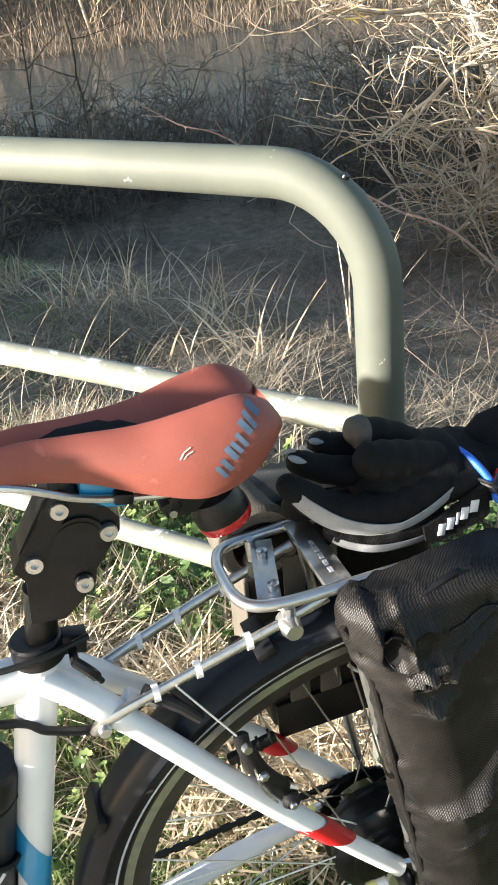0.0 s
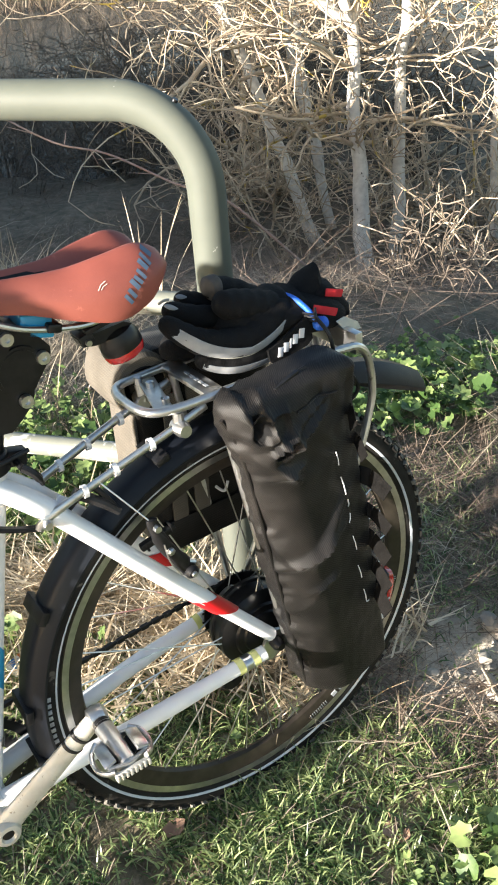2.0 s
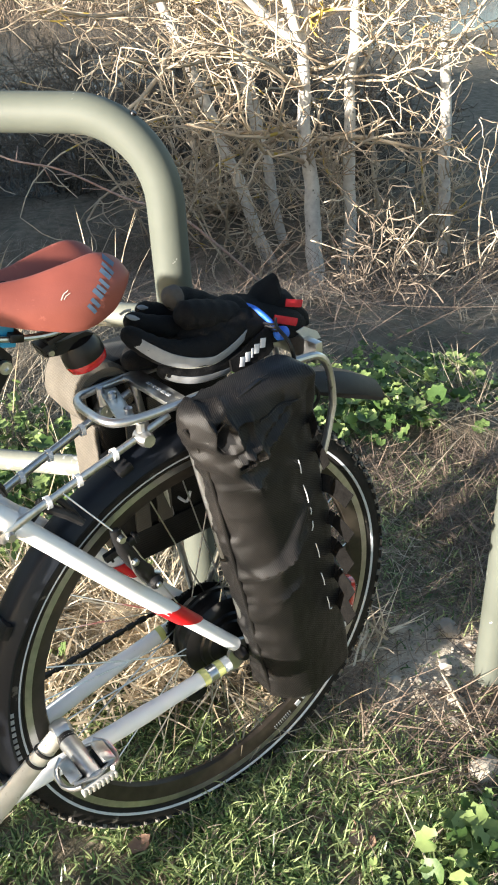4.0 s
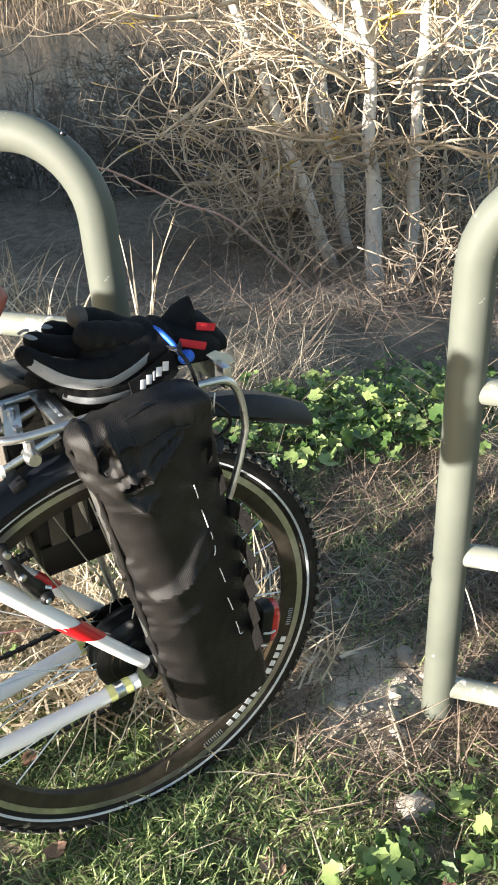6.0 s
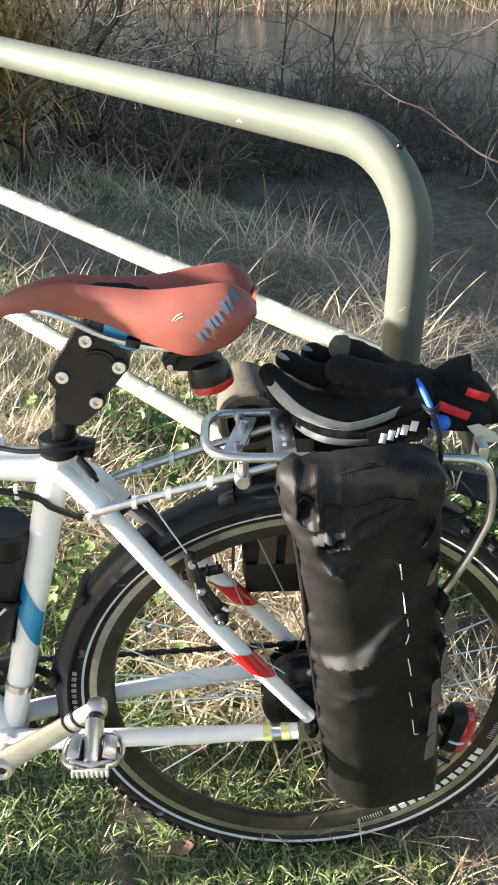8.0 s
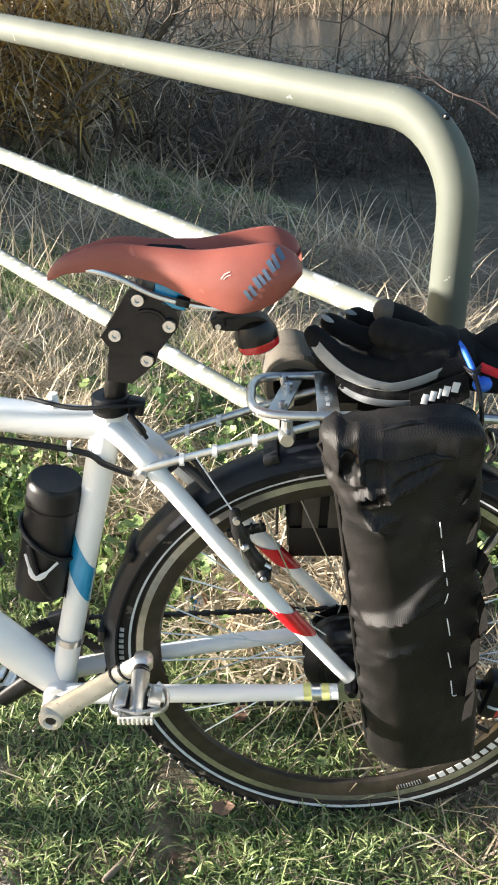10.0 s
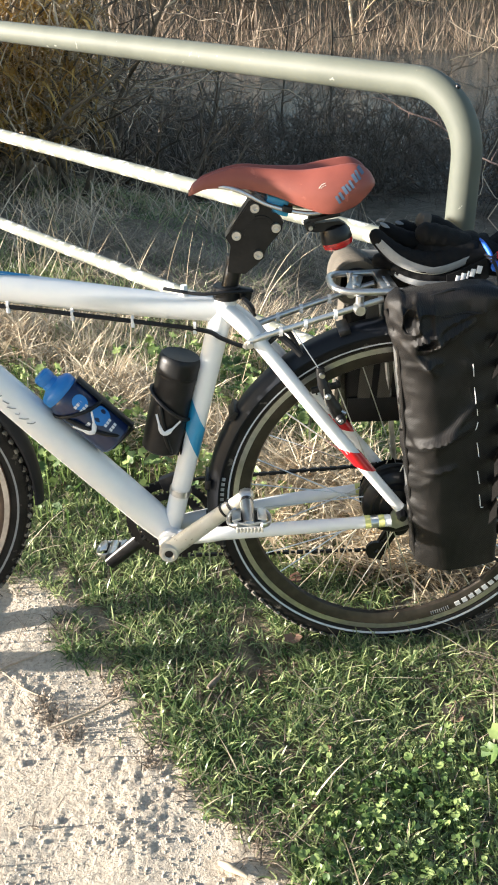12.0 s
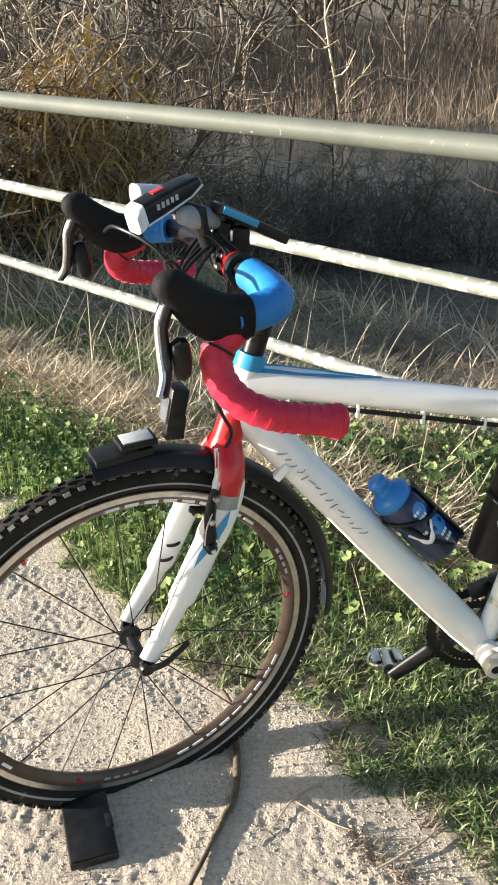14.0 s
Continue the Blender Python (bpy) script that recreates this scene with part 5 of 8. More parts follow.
for s in (-1, 1):
    tops = bend([CLAMP + Vector((0, s * 0.026, 0)), CLAMP + Vector((0.004, s * 0.10, 0.0)), CLAMP + Vector((0.0, s * 0.165, -0.002)), CLAMP + Vector((-0.012, s * 0.190, -0.004)), CLAMP + Vector((-0.04, s * 0.202, -0.006)), CLAMP + Vector((-0.075, s * 0.205, -0.008))], 6)
    k = 14
    bar = part("handlebar", Form().tube(tops[:20], 0.0145, 14), BLACK_METAL, bicycle, "black drop handlebar", STEER)
    rr = [0.0226 + 0.0006 * math.sin(i * 1.9) for i in range(len(tops))]
    cut_at = 5 if s < 0 else 17
    part("bar_tape", Form().tube(tops[cut_at:], rr[cut_at:], 16), BLUE_TAPE, bar, "bright blue bar tape")
    drop = bend([CLAMP + Vector((-0.066, s * 0.205, -0.018)), CLAMP + Vector((-0.098, s * 0.211, -0.045)), CLAMP + Vector((-0.099, s * 0.224, -0.076)), CLAMP + Vector((-0.080, s * 0.242, -0.103)), CLAMP + Vector((-0.045, s * 0.258, -0.120)), CLAMP + Vector((-0.010, s * 0.264, -0.129)), CLAMP + Vector((0.025, s * 0.268, -0.137)), CLAMP + Vector((0.050, s * 0.270, -0.143))], 7)
    if s > 0:
        drop = [Vector((q.x + 0.012, q.y, CLAMP.z - 0.018 + (q.z - CLAMP.z + 0.018) * 0.74)) for q in drop]
    nd = len(drop)
    wrap = [0.0196 + 0.0007 * math.sin(i * 2.1) + 0.0034 * smooth(0.80, 0.95, i / (nd - 1)) for i in range(nd - 3)] + [0.0222, 0.0190, 0.0120]
    part("bar_tape", Form().tube(drop, wrap, 18), RED_TAPE, bar, "red bar tape")
    for i in range(6, nd - 4, 3):
        part("tape_edge", Form().tube(drop[i:i + 2], [wrap[i] + 0.0006, wrap[i + 1] + 0.0001], 18), RED_TAPE, bar)
    part("tape_band", Form().tube([drop[6].lerp(drop[7], 0.2), drop[6].lerp(drop[7], 0.8)], 0.0216, 18), BLACK, bar)
    part("brake_hood", hood_form(s), HOOD, bar, "black rubber brake hood", angle=60)
    for off in (0.0, 0.007):
        ridge = bend([CLAMP + Vector((-0.163 + off, s * 0.196, 0.036)), CLAMP + Vector((-0.158 + off, s * 0.205, 0.052 + off)), CLAMP + Vector((-0.150 + off, s * 0.213, 0.040))], 4)
        part("hood_ridge", Form().tube(ridge, 0.0016, 6), BLACK_METAL, bar)
    lever = bend([CLAMP + Vector((-0.150, s * 0.204, 0.030)), CLAMP + Vector((-0.164, s * 0.206, 0.004)), CLAMP + Vector((-0.166, s * 0.213, -0.032)), CLAMP + Vector((-0.168, s * 0.226, -0.060)), CLAMP + Vector((-0.178, s * 0.238, -0.080))], 6)
    part("brake_lever", Form().tube(lever, [0.012] * 8 + [0.0100] * 9 + [0.0078] * 7 + [0.0042], 12, flat=(1.0, 0.72)), BLACK_METAL, bar, "black brake lever")
    part("lever_edge", Form().tube([p + Vector((-0.0058, -0.002, 0)) for p in lever[3:-1]], 0.0056, 10, flat=(1.0, 0.8)), ALLOY, bar, "worn bright lever edge")
    part("shift_body", pebble(((-0.012, 0.008, -0.020, 0.020), (-0.009, 0.0105, -0.026, 0.026), (0.0, 0.012, -0.030, 0.030), (0.009, 0.0105, -0.027, 0.027), (0.012, 0.007, -0.020, 0.020)), 16), BLACK, bar, "black shift lever body", m=Matrix.Translation(CLAMP + Vector((-0.146, s * 0.214, -0.046))) @ pose(0, 0, 0, -14 * s, -8, 0))
    cab = bend([CLAMP + Vector((-0.115, s * 0.19, 0.0)), CLAMP + Vector((-0.12, s * 0.10, 0.03)), CLAMP + Vector((-0.075, s * 0.03, 0.0)), CLAMP + Vector((-0.03, s * 0.025, -0.10)), CLAMP + Vector((-0.005, s * 0.03, -0.2))], 6)
    part("cable", Form().tube(cab, 0.0028, 8), BLACK, bar)
# small red lamp under the near hood
part("bell_lamp", Form().lathe([(0.0, 0.03), (0.012, 0.028), (0.017, 0.018), (0.017, 0.0), (0.0, -0.004)], 18, "x", CLAMP + Vector((-0.07, -0.15, -0.05))), RED_PAINT, bicycle, "small red bell", STEER)
BAR_LAMP = pose(-0.968, 0.016, 1.083, 0, -17, 14)
# bar lamp, computer and mount
bl = part("bar_lamp", pebble(((-0.046, 0.015, -0.013, 0.015), (-0.043, 0.0175, -0.015, 0.0165), (-0.02, 0.0185, -0.0135, 0.0170), (0.03, 0.0180, -0.0105, 0.0160), (0.050, 0.0165, -0.008, 0.0140), (0.055, 0.012, -0.004, 0.010)), 28, 4.5), BLACK_METAL, bicycle, "black bar-mounted headlight with a pale front", STEER @ BAR_LAMP)
part("lens", pebble(((-0.060, 0.012, -0.020, -0.010), (-0.058, 0.016, -0.021, 0.006), (-0.052, 0.0178, -0.019, 0.0145), (-0.044, 0.0182, -0.0155, 0.0165)), 28, 5.0), CLEAR_LENS, bl, "pale clear lens")
for y in (-0.0186, 0.0186):
    part("side_trim", Form().tube([(-0.046, y * 0.96, -0.012), (-0.02, y, -0.0100), (0.03, y * 0.98, -0.0055), (0.052, y * 0.9, 0.002)], 0.0022, 8), ALLOY, bl, "silver side trim")
bars = Form()
for k in range(5):
    bars.box((0.0046, 0.0012, 0.0075), pose(-0.024 + 0.0078 * k, -0.0186, 0.0045, 0, 8, 0), 0)
part("lettering", bars, GREY_PRINT, bl)
part("button", Form().box((0.020, 0.011, 0.003), pose(-0.008, 0.002, 0.0168), 0.3), RED_LENS, bl)
part("clamp", Form().tube([(-0.93, 0.01, 1.072), (-0.91, 0, 1.01)], 0.011, 12), BLACK, bl, m=(STEER @ BAR_LAMP).inverted() @ STEER)
part("spare_lamp", pebble(((-0.030, 0.010, -0.010, 0.014), (-0.026, 0.014, -0.014, 0.016), (0.0, 0.014, -0.012, 0.010), (0.028, 0.011, -0.009, 0.003), (0.034, 0.006, -0.006, 0.0)), 20, 3.5), WHITE_PRINT, bicycle, "small pale grey bar lamp", STEER @ pose(-0.972, 0.060, 1.085, 0, -4, 14))
dome = part("bar_bell", pebble(((-0.034, 0.006, -0.006, 0.006), (-0.028, 0.014, -0.011, 0.012), (-0.010, 0.020, -0.014, 0.017), (0.012, 0.020, -0.015, 0.017), (0.027, 0.015, -0.012, 0.011), (0.034, 0.006, -0.006, 0.005)), 24, 2.6), GREY_TRIM, bicycle, "smooth grey oval bar mount", STEER @ pose(-0.926, 0.002, 1.058, 0, 12, 10))
part("strap", Form().box((0.010, 0.046, 0.038), pose(-0.004, 0, 0, 0, -20, 0), 0.45), BLACK, dome, "black rubber strap")
COMPUTER = pose(-0.880, -0.006, 1.060, 0, 26, 8)
cp = part("cycle_computer", Form().box((0.066, 0.044, 0.014), COMPUTER, 0.4).tube([(-0.89, 0, 1.05), (-0.905, 0, 1.0)], 0.011, 12), BLACK, bicycle, "black cycle computer with a blue rim", STEER)
part("screen", Form().box((0.048, 0.034, 0.003), COMPUTER @ pose(0.0, 0, 0.0072), 0.2), SCREEN, cp)
part("rim_strip", Form().box((0.062, 0.004, 0.0095), COMPUTER @ pose(0, -0.0218, 0.0015), 0.35), BLUE_PAINT, cp, "blue rim strip")
part("phone_mount", Form().box((0.105, 0.058, 0.016), pose(-0.832, 0.030, 1.034, 0, 27, 8), 0.35).box((0.03, 0.03, 0.04), pose(-0.86, 0.02, 1.015), 0.3), BLACK, bicycle, "black plastic mount", STEER)
part("mount_arm", Form().tube(bend([(-0.90, 0.02, 1.0), (-0.885, 0.025, 1.035), (-0.86, 0.03, 1.045)], 5), 0.008, 10), BLACK_METAL, bicycle, m=STEER)
for k, (x, y, z) in enumerate(((-0.905, -0.030, 1.012), (-0.915, -0.036, 1.0), (-0.89, -0.034, 0.985))):
    part("clamp_bolt", Form().lathe([(0.0, -0.006), (0.0040, -0.006), (0.0048, -0.003), (0.0048, 0.004)], 10, centre=(x, y, z)), STEEL, bicycle, m=STEER)
for k in range(4):
    loopc = bend([Vector((-0.925 + 0.006 * k, -0.012 - 0.006 * k, 1.042)), Vector((-0.905 + 0.012 * k, -0.040, 1.020 - 0.008 * k)), Vector((-0.902 + 0.008 * k, -0.044 + 0.006 * k, 0.975)), Vector((-0.915 + 0.010 * k, -0.030 + 0.010 * k, 0.925)), Vector((-0.90, -0.02, 0.88))], 6)
    part("cable", Form().tube(loopc, 0.0021 + 0.0005 * (k % 2), 8), BLACK, bicycle, m=STEER)
part("bar_ring", Form().lathe([(0.0150, -0.007), (0.0225, -0.006), (0.0225, 0.006), (0.0150, 0.007)], 24, centre=CLAMP + Vector((0.002, -0.058, 0.0)), closed=True), BLACK, bicycle, "black bar clamp ring", STEER)
part("bar_ring", Form().lathe([(0.0145, -0.004), (0.0205, -0.0035), (0.0205, 0.0035), (0.0145, 0.004)], 24, centre=CLAMP + Vector((0.002, -0.044, 0.0)), closed=True), RED_PAINT, bicycle, "red clamp ring", STEER)
for k in range(5):
    a = k * 1.3
    loopc = bend([Vector((-0.915, -0.02 + 0.014 * k, 1.02)), Vector((-0.955 - 0.01 * math.sin(a), -0.05 + 0.018 * k, 0.99)), Vector((-0.945, -0.035 + 0.014 * k, 0.93)), Vector((-0.90, -0.02 + 0.008 * k, 0.88))], 6)
    part("cable", Form().tube(loopc, 0.0026, 8), BLACK, bicycle, m=STEER)
part("brake_cable", Form().tube(bend([(-0.925, -0.05, 0.93), (-0.94, -0.06, 0.86), (-0.92, -0.055, 0.79), (-0.895, -0.04, 0.74), (-0.90, -0.03, 0.71)], 6), 0.003, 8), BLACK, bicycle, m=STEER)


# ---- things carried on the bicycle ----
def loft(rows, close=True):
    """Skins rings of equal length; closes both ends."""
    f = Form()
    n = len(rows[0])
    for r in rows:
        f.v += [tuple(p) for p in r]
    for i in range(len(rows) - 1):
        f.f += [(i * n + k, i * n + (k + 1) % n, (i + 1) * n + (k + 1) % n, (i + 1) * n + k) for k in range(n)]
    if close:
        f.f += [tuple(range(n - 1, -1, -1)), tuple((len(rows) - 1) * n + k for k in range(n))]
    return f


def ring_at(xl, xr, yi, yo, z, n=64, power=6.0, lift=lambda x, y: 0.0, fore=0.0):
    """A rounded rectangle sampled evenly along its edge; fore is a wider radius for its outer front corner."""
    y0, y1 = min(yi, yo), max(yi, yo)
    r = min(xr - xl, y1 - y0) * 0.5 * min(0.9, 1.8 / power)
    rs = (r, r, max(r, fore), r)
    ends = ((xr, y1), (xl, y1), (xl, y0), (xr, y0))
    runs = (y1 - y0 - rs[3] - rs[0], xr - xl - rs[0] - rs[1], y1 - y0 - rs[1] - rs[2], xr - xl - rs[2] - rs[3])
    ways = ((0, 1), (-1, 0), (0, -1), (1, 0))
    total = sum(runs) + sum(math.pi * q / 2 for q in rs)
    out = []
    for k in range(n):
        t = total * k / n
        for j in range(4):
            (ex, ey), (dx, dy), run, q = ends[j], ways[j], runs[j], rs[j]
            if t <= run or (j == 3 and t - run > math.pi * q / 2):
                x, y = ex - dx * (q + run - t), ey - dy * (q + run - t)
                break
            t -= run
            if t <= math.pi * q / 2:
                nx_, ny_ = ways[(j + 1) % 4]
                cx, cy = ex - dx * q + nx_ * q, ey - dy * q + ny_ * q
                a = t / q if q > 0 else 0.0
                x, y = cx - nx_ * q * math.cos(a) + dx * q * math.sin(a), cy - ny_ * q * math.cos(a) + dy * q * math.sin(a)
                break
            t -= math.pi * q / 2
        out.append(Vector((x, y, z + lift(x, y))))
    return out


def crumple(x, z):
    """Folds of the bag's cloth, in metres outwards."""
    top = smooth(0.60, 0.74, z)
    d = 0.002 * noise.noise((x * 9, z * 4, 0.4)) * (0.7 + top) + 0.0002 * abs(noise.noise((x * 24, z * 26, 5.0))) + 0.0007 * noise.noise((x * 70, z * 50, 8.0)) + 0.0035 * (1 - smooth(-0.02, 0.055, x + 0.13 * (z - 0.276))) * abs(noise.noise((x * 48, z * 30, 18.0)))
    d += top * (0.013 * noise.noise((x * 20, z * 20, 2.0)) + 0.007 * abs(noise.noise((x * 36, z * 36, 7.0))))
    for ax, az, bx, bz, w, h in ((-0.02, 0.510, 0.085, 0.552, 0.007, 0.013), 
                                 (0.005, 0.80, 0.022, 0.70, 0.005, 0.009), (0.03, 0.735, 0.12, 0.765, 0.005, 0.009), (-0.03, 0.70, 0.03, 0.73, 0.005, 0.008), (-0.02, 0.665, 0.03, 0.672, 0.005, 0.008), (0.0, 0.43, 0.03, 0.46, 0.006, 0.003), (0.012, 0.772, 0.020, 0.715, 0.004, -0.007), (0.02, 0.705, 0.085, 0.745, 0.006, 0.010), (-0.04, 0.765, 0.0, 0.715, 0.005, 0.009), (-0.035, 0.70, 0.02, 0.655, 0.006, 0.009), (0.02, 0.47, 0.07, 0.482, 0.004, 0.006), (0.03, 0.515, 0.10, 0.60, 0.008, 0.008)):
        px, pz = bx - ax, bz - az
        t = max(0.0, min(1.0, ((x - ax) * px + (z - az) * pz) / (px * px + pz * pz)))
        q = math.hypot(x - ax - t * px, z - az - t * pz)
        d += h * math.exp(-(q / w) ** 2) * math.sin(math.pi * (0.15 + 0.7 * t))
    for hx, hz, w, turn in ((-0.027, 0.745, 0.024, 0.12), (0.002, 0.704, 0.018, -1.25)):
        ux, uz = (x - hx) * math.cos(turn) + (z - hz) * math.sin(turn), (z - hz) * math.cos(turn) - (x - hx) * math.sin(turn)
        q = math.hypot(ux * 1.9, uz * 0.95)
        d += 0.008 * math.exp(-((q - w) / 0.008) ** 2) - 0.022 * math.exp(-(q / (w * 0.66)) ** 4)
    return d


def belly(u, z):
    """How far the stuffed front of the bag stands out across its width."""
    u = min(1.0, max(0.0, u))
    return -0.0075 * math.sin(math.pi * u ** 0.62) + 0.017 * u * u


def bag_front(x, z):
    """Where the bag's front cloth lies at x and z."""
    t = (z - 0.276) / 0.48
    u = (x - 0.020 + 0.064 * t + 0.014 * smooth(0.66, 0.755, z)) / (0.146 + 0.024 * t + 0.014 * smooth(0.66, 0.755, z))
    return -0.140 + 0.022 * t + 0.050 * (1 - math.sqrt(max(0.0, 1 - max(0.0, 1 - u * 0.17 / 0.050) ** 2))) + belly(u, z) - crumple(x, z)


def pannier():
    root_rows = []
    levels = [0.276, 0.277, 0.281, 0.29] + [0.29 + 0.0046 * k for k in range(1, 104)]
    levels = [z for z in levels if z < 0.758]
    for z in levels:
        t = (z - 0.276) / 0.48
        grow = 0.94 if z < 0.2765 else (0.985 if z < 0.279 else 1.0)
        xl, xr = 0.020 - 0.064 * t - 0.014 * smooth(0.66, 0.755, z), 0.166 - 0.040 * t
        yo = -0.140 + 0.022 * t
        mid = (xl + xr) / 2
        ring = ring_at(mid + (xl - mid) * grow, mid + (xr - mid) * grow, -0.0635, yo, z, n=220, power=10, fore=0.050)
        root_rows.append([p + Vector((0, belly((p.x - xl) / (xr - xl), z) - crumple(p.x, p.z) if p.y < -0.085 else 0, 0)) + Vector((-smooth(0.5, 1.0, (mid - p.x) / (mid - xl)) * (0.008 * abs(noise.noise((p.y * 24, p.z * 12, 12))) + 0.005 * noise.noise((p.y * 55, p.z * 34, 15)) + 0.0030 * noise.noise((p.y * 40, p.z * 95, 25))) if p.x < mid else (0.006 * noise.noise((p.y * 20, p.z * 30, 22)) if p.x > mid + 0.8 * (xr - mid) else 0.0), 0, 0)) for p in ring])
    for k in range(1, 9):
        a = k / 9 * math.pi / 2
        z = 0.758 + 0.022 * math.sin(a)
        sh = 0.028 * (1 - math.cos(a)) * 1.1
        xl, xr = -0.058 + sh * 0.7, 0.126 - sh * 0.8
        ring = ring_at(xl, xr, -0.0635, -0.118 + sh * 0.85, z, n=220, fore=0.044, power=8, lift=lambda x, y: 0.010 * smooth(-0.04, 0.08, x))
        root_rows.append([p + Vector((0, 0, 0.25 * crumple(p.x, 0.75))) for p in ring])
    bag = part("pannier_bag", loft(root_rows), NYLON, None, m=LEAN_POSE, angle=50)
    tagged(bag, "black woven nylon pannier bag with torn corner and stitched side", "pannier bag")
    for hx, hz, r, turn in ((-0.027, 0.745, 0.017, 0.12), (0.002, 0.704, 0.012, -1.25)):
        pts = []
        for k in range(22):
            a = 2 * math.pi * k / 22
            jag = 1 + 0.22 * noise.noise((hx * 90 + 2.2 * math.cos(a), hz * 90 + 2.2 * math.sin(a), 3.0))
            u, v = r * 0.52 * math.cos(a) * jag, r * 1.2 * math.sin(a) * jag
            x, z = hx + u * math.cos(turn) - v * math.sin(turn), hz + v * math.cos(turn) + u * math.sin(turn)
            pts.append(Vector((x, bag_front(x, z) - 0.0010, z)))
        part("torn_hole", Form().add(pts + [Vector((hx, bag_front(hx, hz) - 0.0006, hz))], [(k, (k + 1) % 22, 22) for k in range(22)]), FABRIC, bag, "dark torn hole")
        part("torn_edge", Form().tube(pts[3:19], [0.0005 + 0.0006 * abs(math.sin(2.3 * k)) for k in range(16)], 6), NYLON, bag, "frayed torn edge")
    part("lid_seam", Form().tube([(x, bag_front(x, z) - 0.0008, z) for x, z in [(0.024 + 0.0046 * k, 0.748 + 0.0010 * k - 0.00005 * k * k) for k in range(15)]], 0.0016, 6), NYLON, bag, "folded lid seam")
    part("front_piping", Form().tube(bend([(-0.0585, -0.086, 0.752), (-0.0385, -0.090, 0.70), (-0.0145, -0.098, 0.53), (0.0035, -0.104, 0.40), (0.0195, -0.108, 0.285)], 8), 0.0032, 8), NYLON, bag, "folded seam edge")
    part("zip", Form().tube(bend([(0.006, -0.098, 0.776), (0.03, -0.100, 0.782), (0.06, -0.100, 0.788)], 5), 0.0028, 8), BLACK, bag, "black zip")
    part("zip_pull", Form().box((0.040, 0.007, 0.004), pose(0.026, -0.104, 0.783, 0, -14, 6), 0.4), BLACK_METAL, bag)
    part("seam", Form().tube(bend([(0.004, -0.108, 0.772), (0.010, -0.1185, 0.750), (0.022, -0.123, 0.715)], 5), 0.0022, 8), NYLON, bag)
    for x0, z0, x1, z1 in ((0.082, 0.668, 0.086, 0.646), (0.089, 0.626, 0.094, 0.598), (0.097, 0.588, 0.100, 0.574), (0.102, 0.562, 0.099, 0.548), (0.104, 0.524, 0.110, 0.497), (0.110, 0.470, 0.116, 0.445), (0.118, 0.423, 0.122, 0.400), (0.122, 0.398, 0.128, 0.397)):
        y0, y1 = (-0.1422 + 0.022 * (z - 0.276) / 0.48 + belly((x - 0.020 + 0.064 * (z - 0.276) / 0.48) / (0.146 + 0.024 * (z - 0.276) / 0.48), z) - crumple(x, z) for x, z in ((x0, z0), (x1, z1)))
        part("stitch", Form().tube([(x0, y0, z0), ((x0 + x1) / 2, (y0 + y1) / 2 - 0.0015, (z0 + z1) / 2), (x1, y1, z1)], 0.0008, 5), ZIP_TIE, bag, "white stitch")
    for x, y, z, h, w in ((0.108, -0.136, 0.700, 0.026, 0.016), (0.120, -0.142, 0.652, 0.030, 0.018), (0.152, -0.150, 0.586, 0.050, 0.026), (0.148, -0.156, 0.530, 0.040, 0.022), (0.140, -0.162, 0.484, 0.048, 0.022), (0.139, -0.165, 0.437, 0.042, 0.020), (0.141, -0.162, 0.390, 0.050, 0.020)):
        edge = 0.166 - 0.040 * (z - 0.276) / 0.48
        root, tip = Vector((edge - 0.006, -0.088, z + 0.010)), Vector((x - 0.006, y, z))
        mid = root.lerp(tip, 0.45) + Vector((0.004, 0, 0.006))
        line = bend([root, mid, tip], 5)
        turn = Vector((1, 0.35, -0.25))
        part("strap_base", Form().tube(line[:6], [h * 0.26] * 6, 12, flat=(0.10, 1.0), side=turn), FABRIC, bag)
        part("hook_strap", Form().tube(line[5:], [h * 0.25] * len(line[5:]), 12, flat=(0.07, 1.0), side=turn), VELCRO, bag, "grey hook-and-loop strap")
    at = pose(0.196, -0.066, 0.336, 0, 12, 0)
    lamp = part("rear_reflector", pebble(((-0.016, 0.012, -0.026, 0.030), (-0.012, 0.017, -0.034, 0.038), (0.002, 0.019, -0.037, 0.041), (0.007, 0.018, -0.036, 0.040)), 24, 4.0), BLACK, bag, "black lamp body", m=at)
    part("lens", pebble(((0.006, 0.0185, -0.037, 0.041), (0.016, 0.018, -0.035, 0.039), (0.022, 0.014, -0.028, 0.031), (0.0245, 0.007, -0.015, 0.018)), 24, 3.4), RED_LENS, lamp, "red lens")
    part("band", Form().lathe([(0.0195, -0.0018), (0.0210, -0.0018), (0.0210, 0.0018), (0.0195, 0.0018)], 24, "z", (0.003, 0, -0.008), closed=True), ZIP_TIE, lamp)
    part("bracket", Form().box((0.05, 0.010, 0.012), pose(-0.034, 0.006, 0.006, 0, 0, 8), 0.3), BLACK, lamp)
    return bag


pannier()


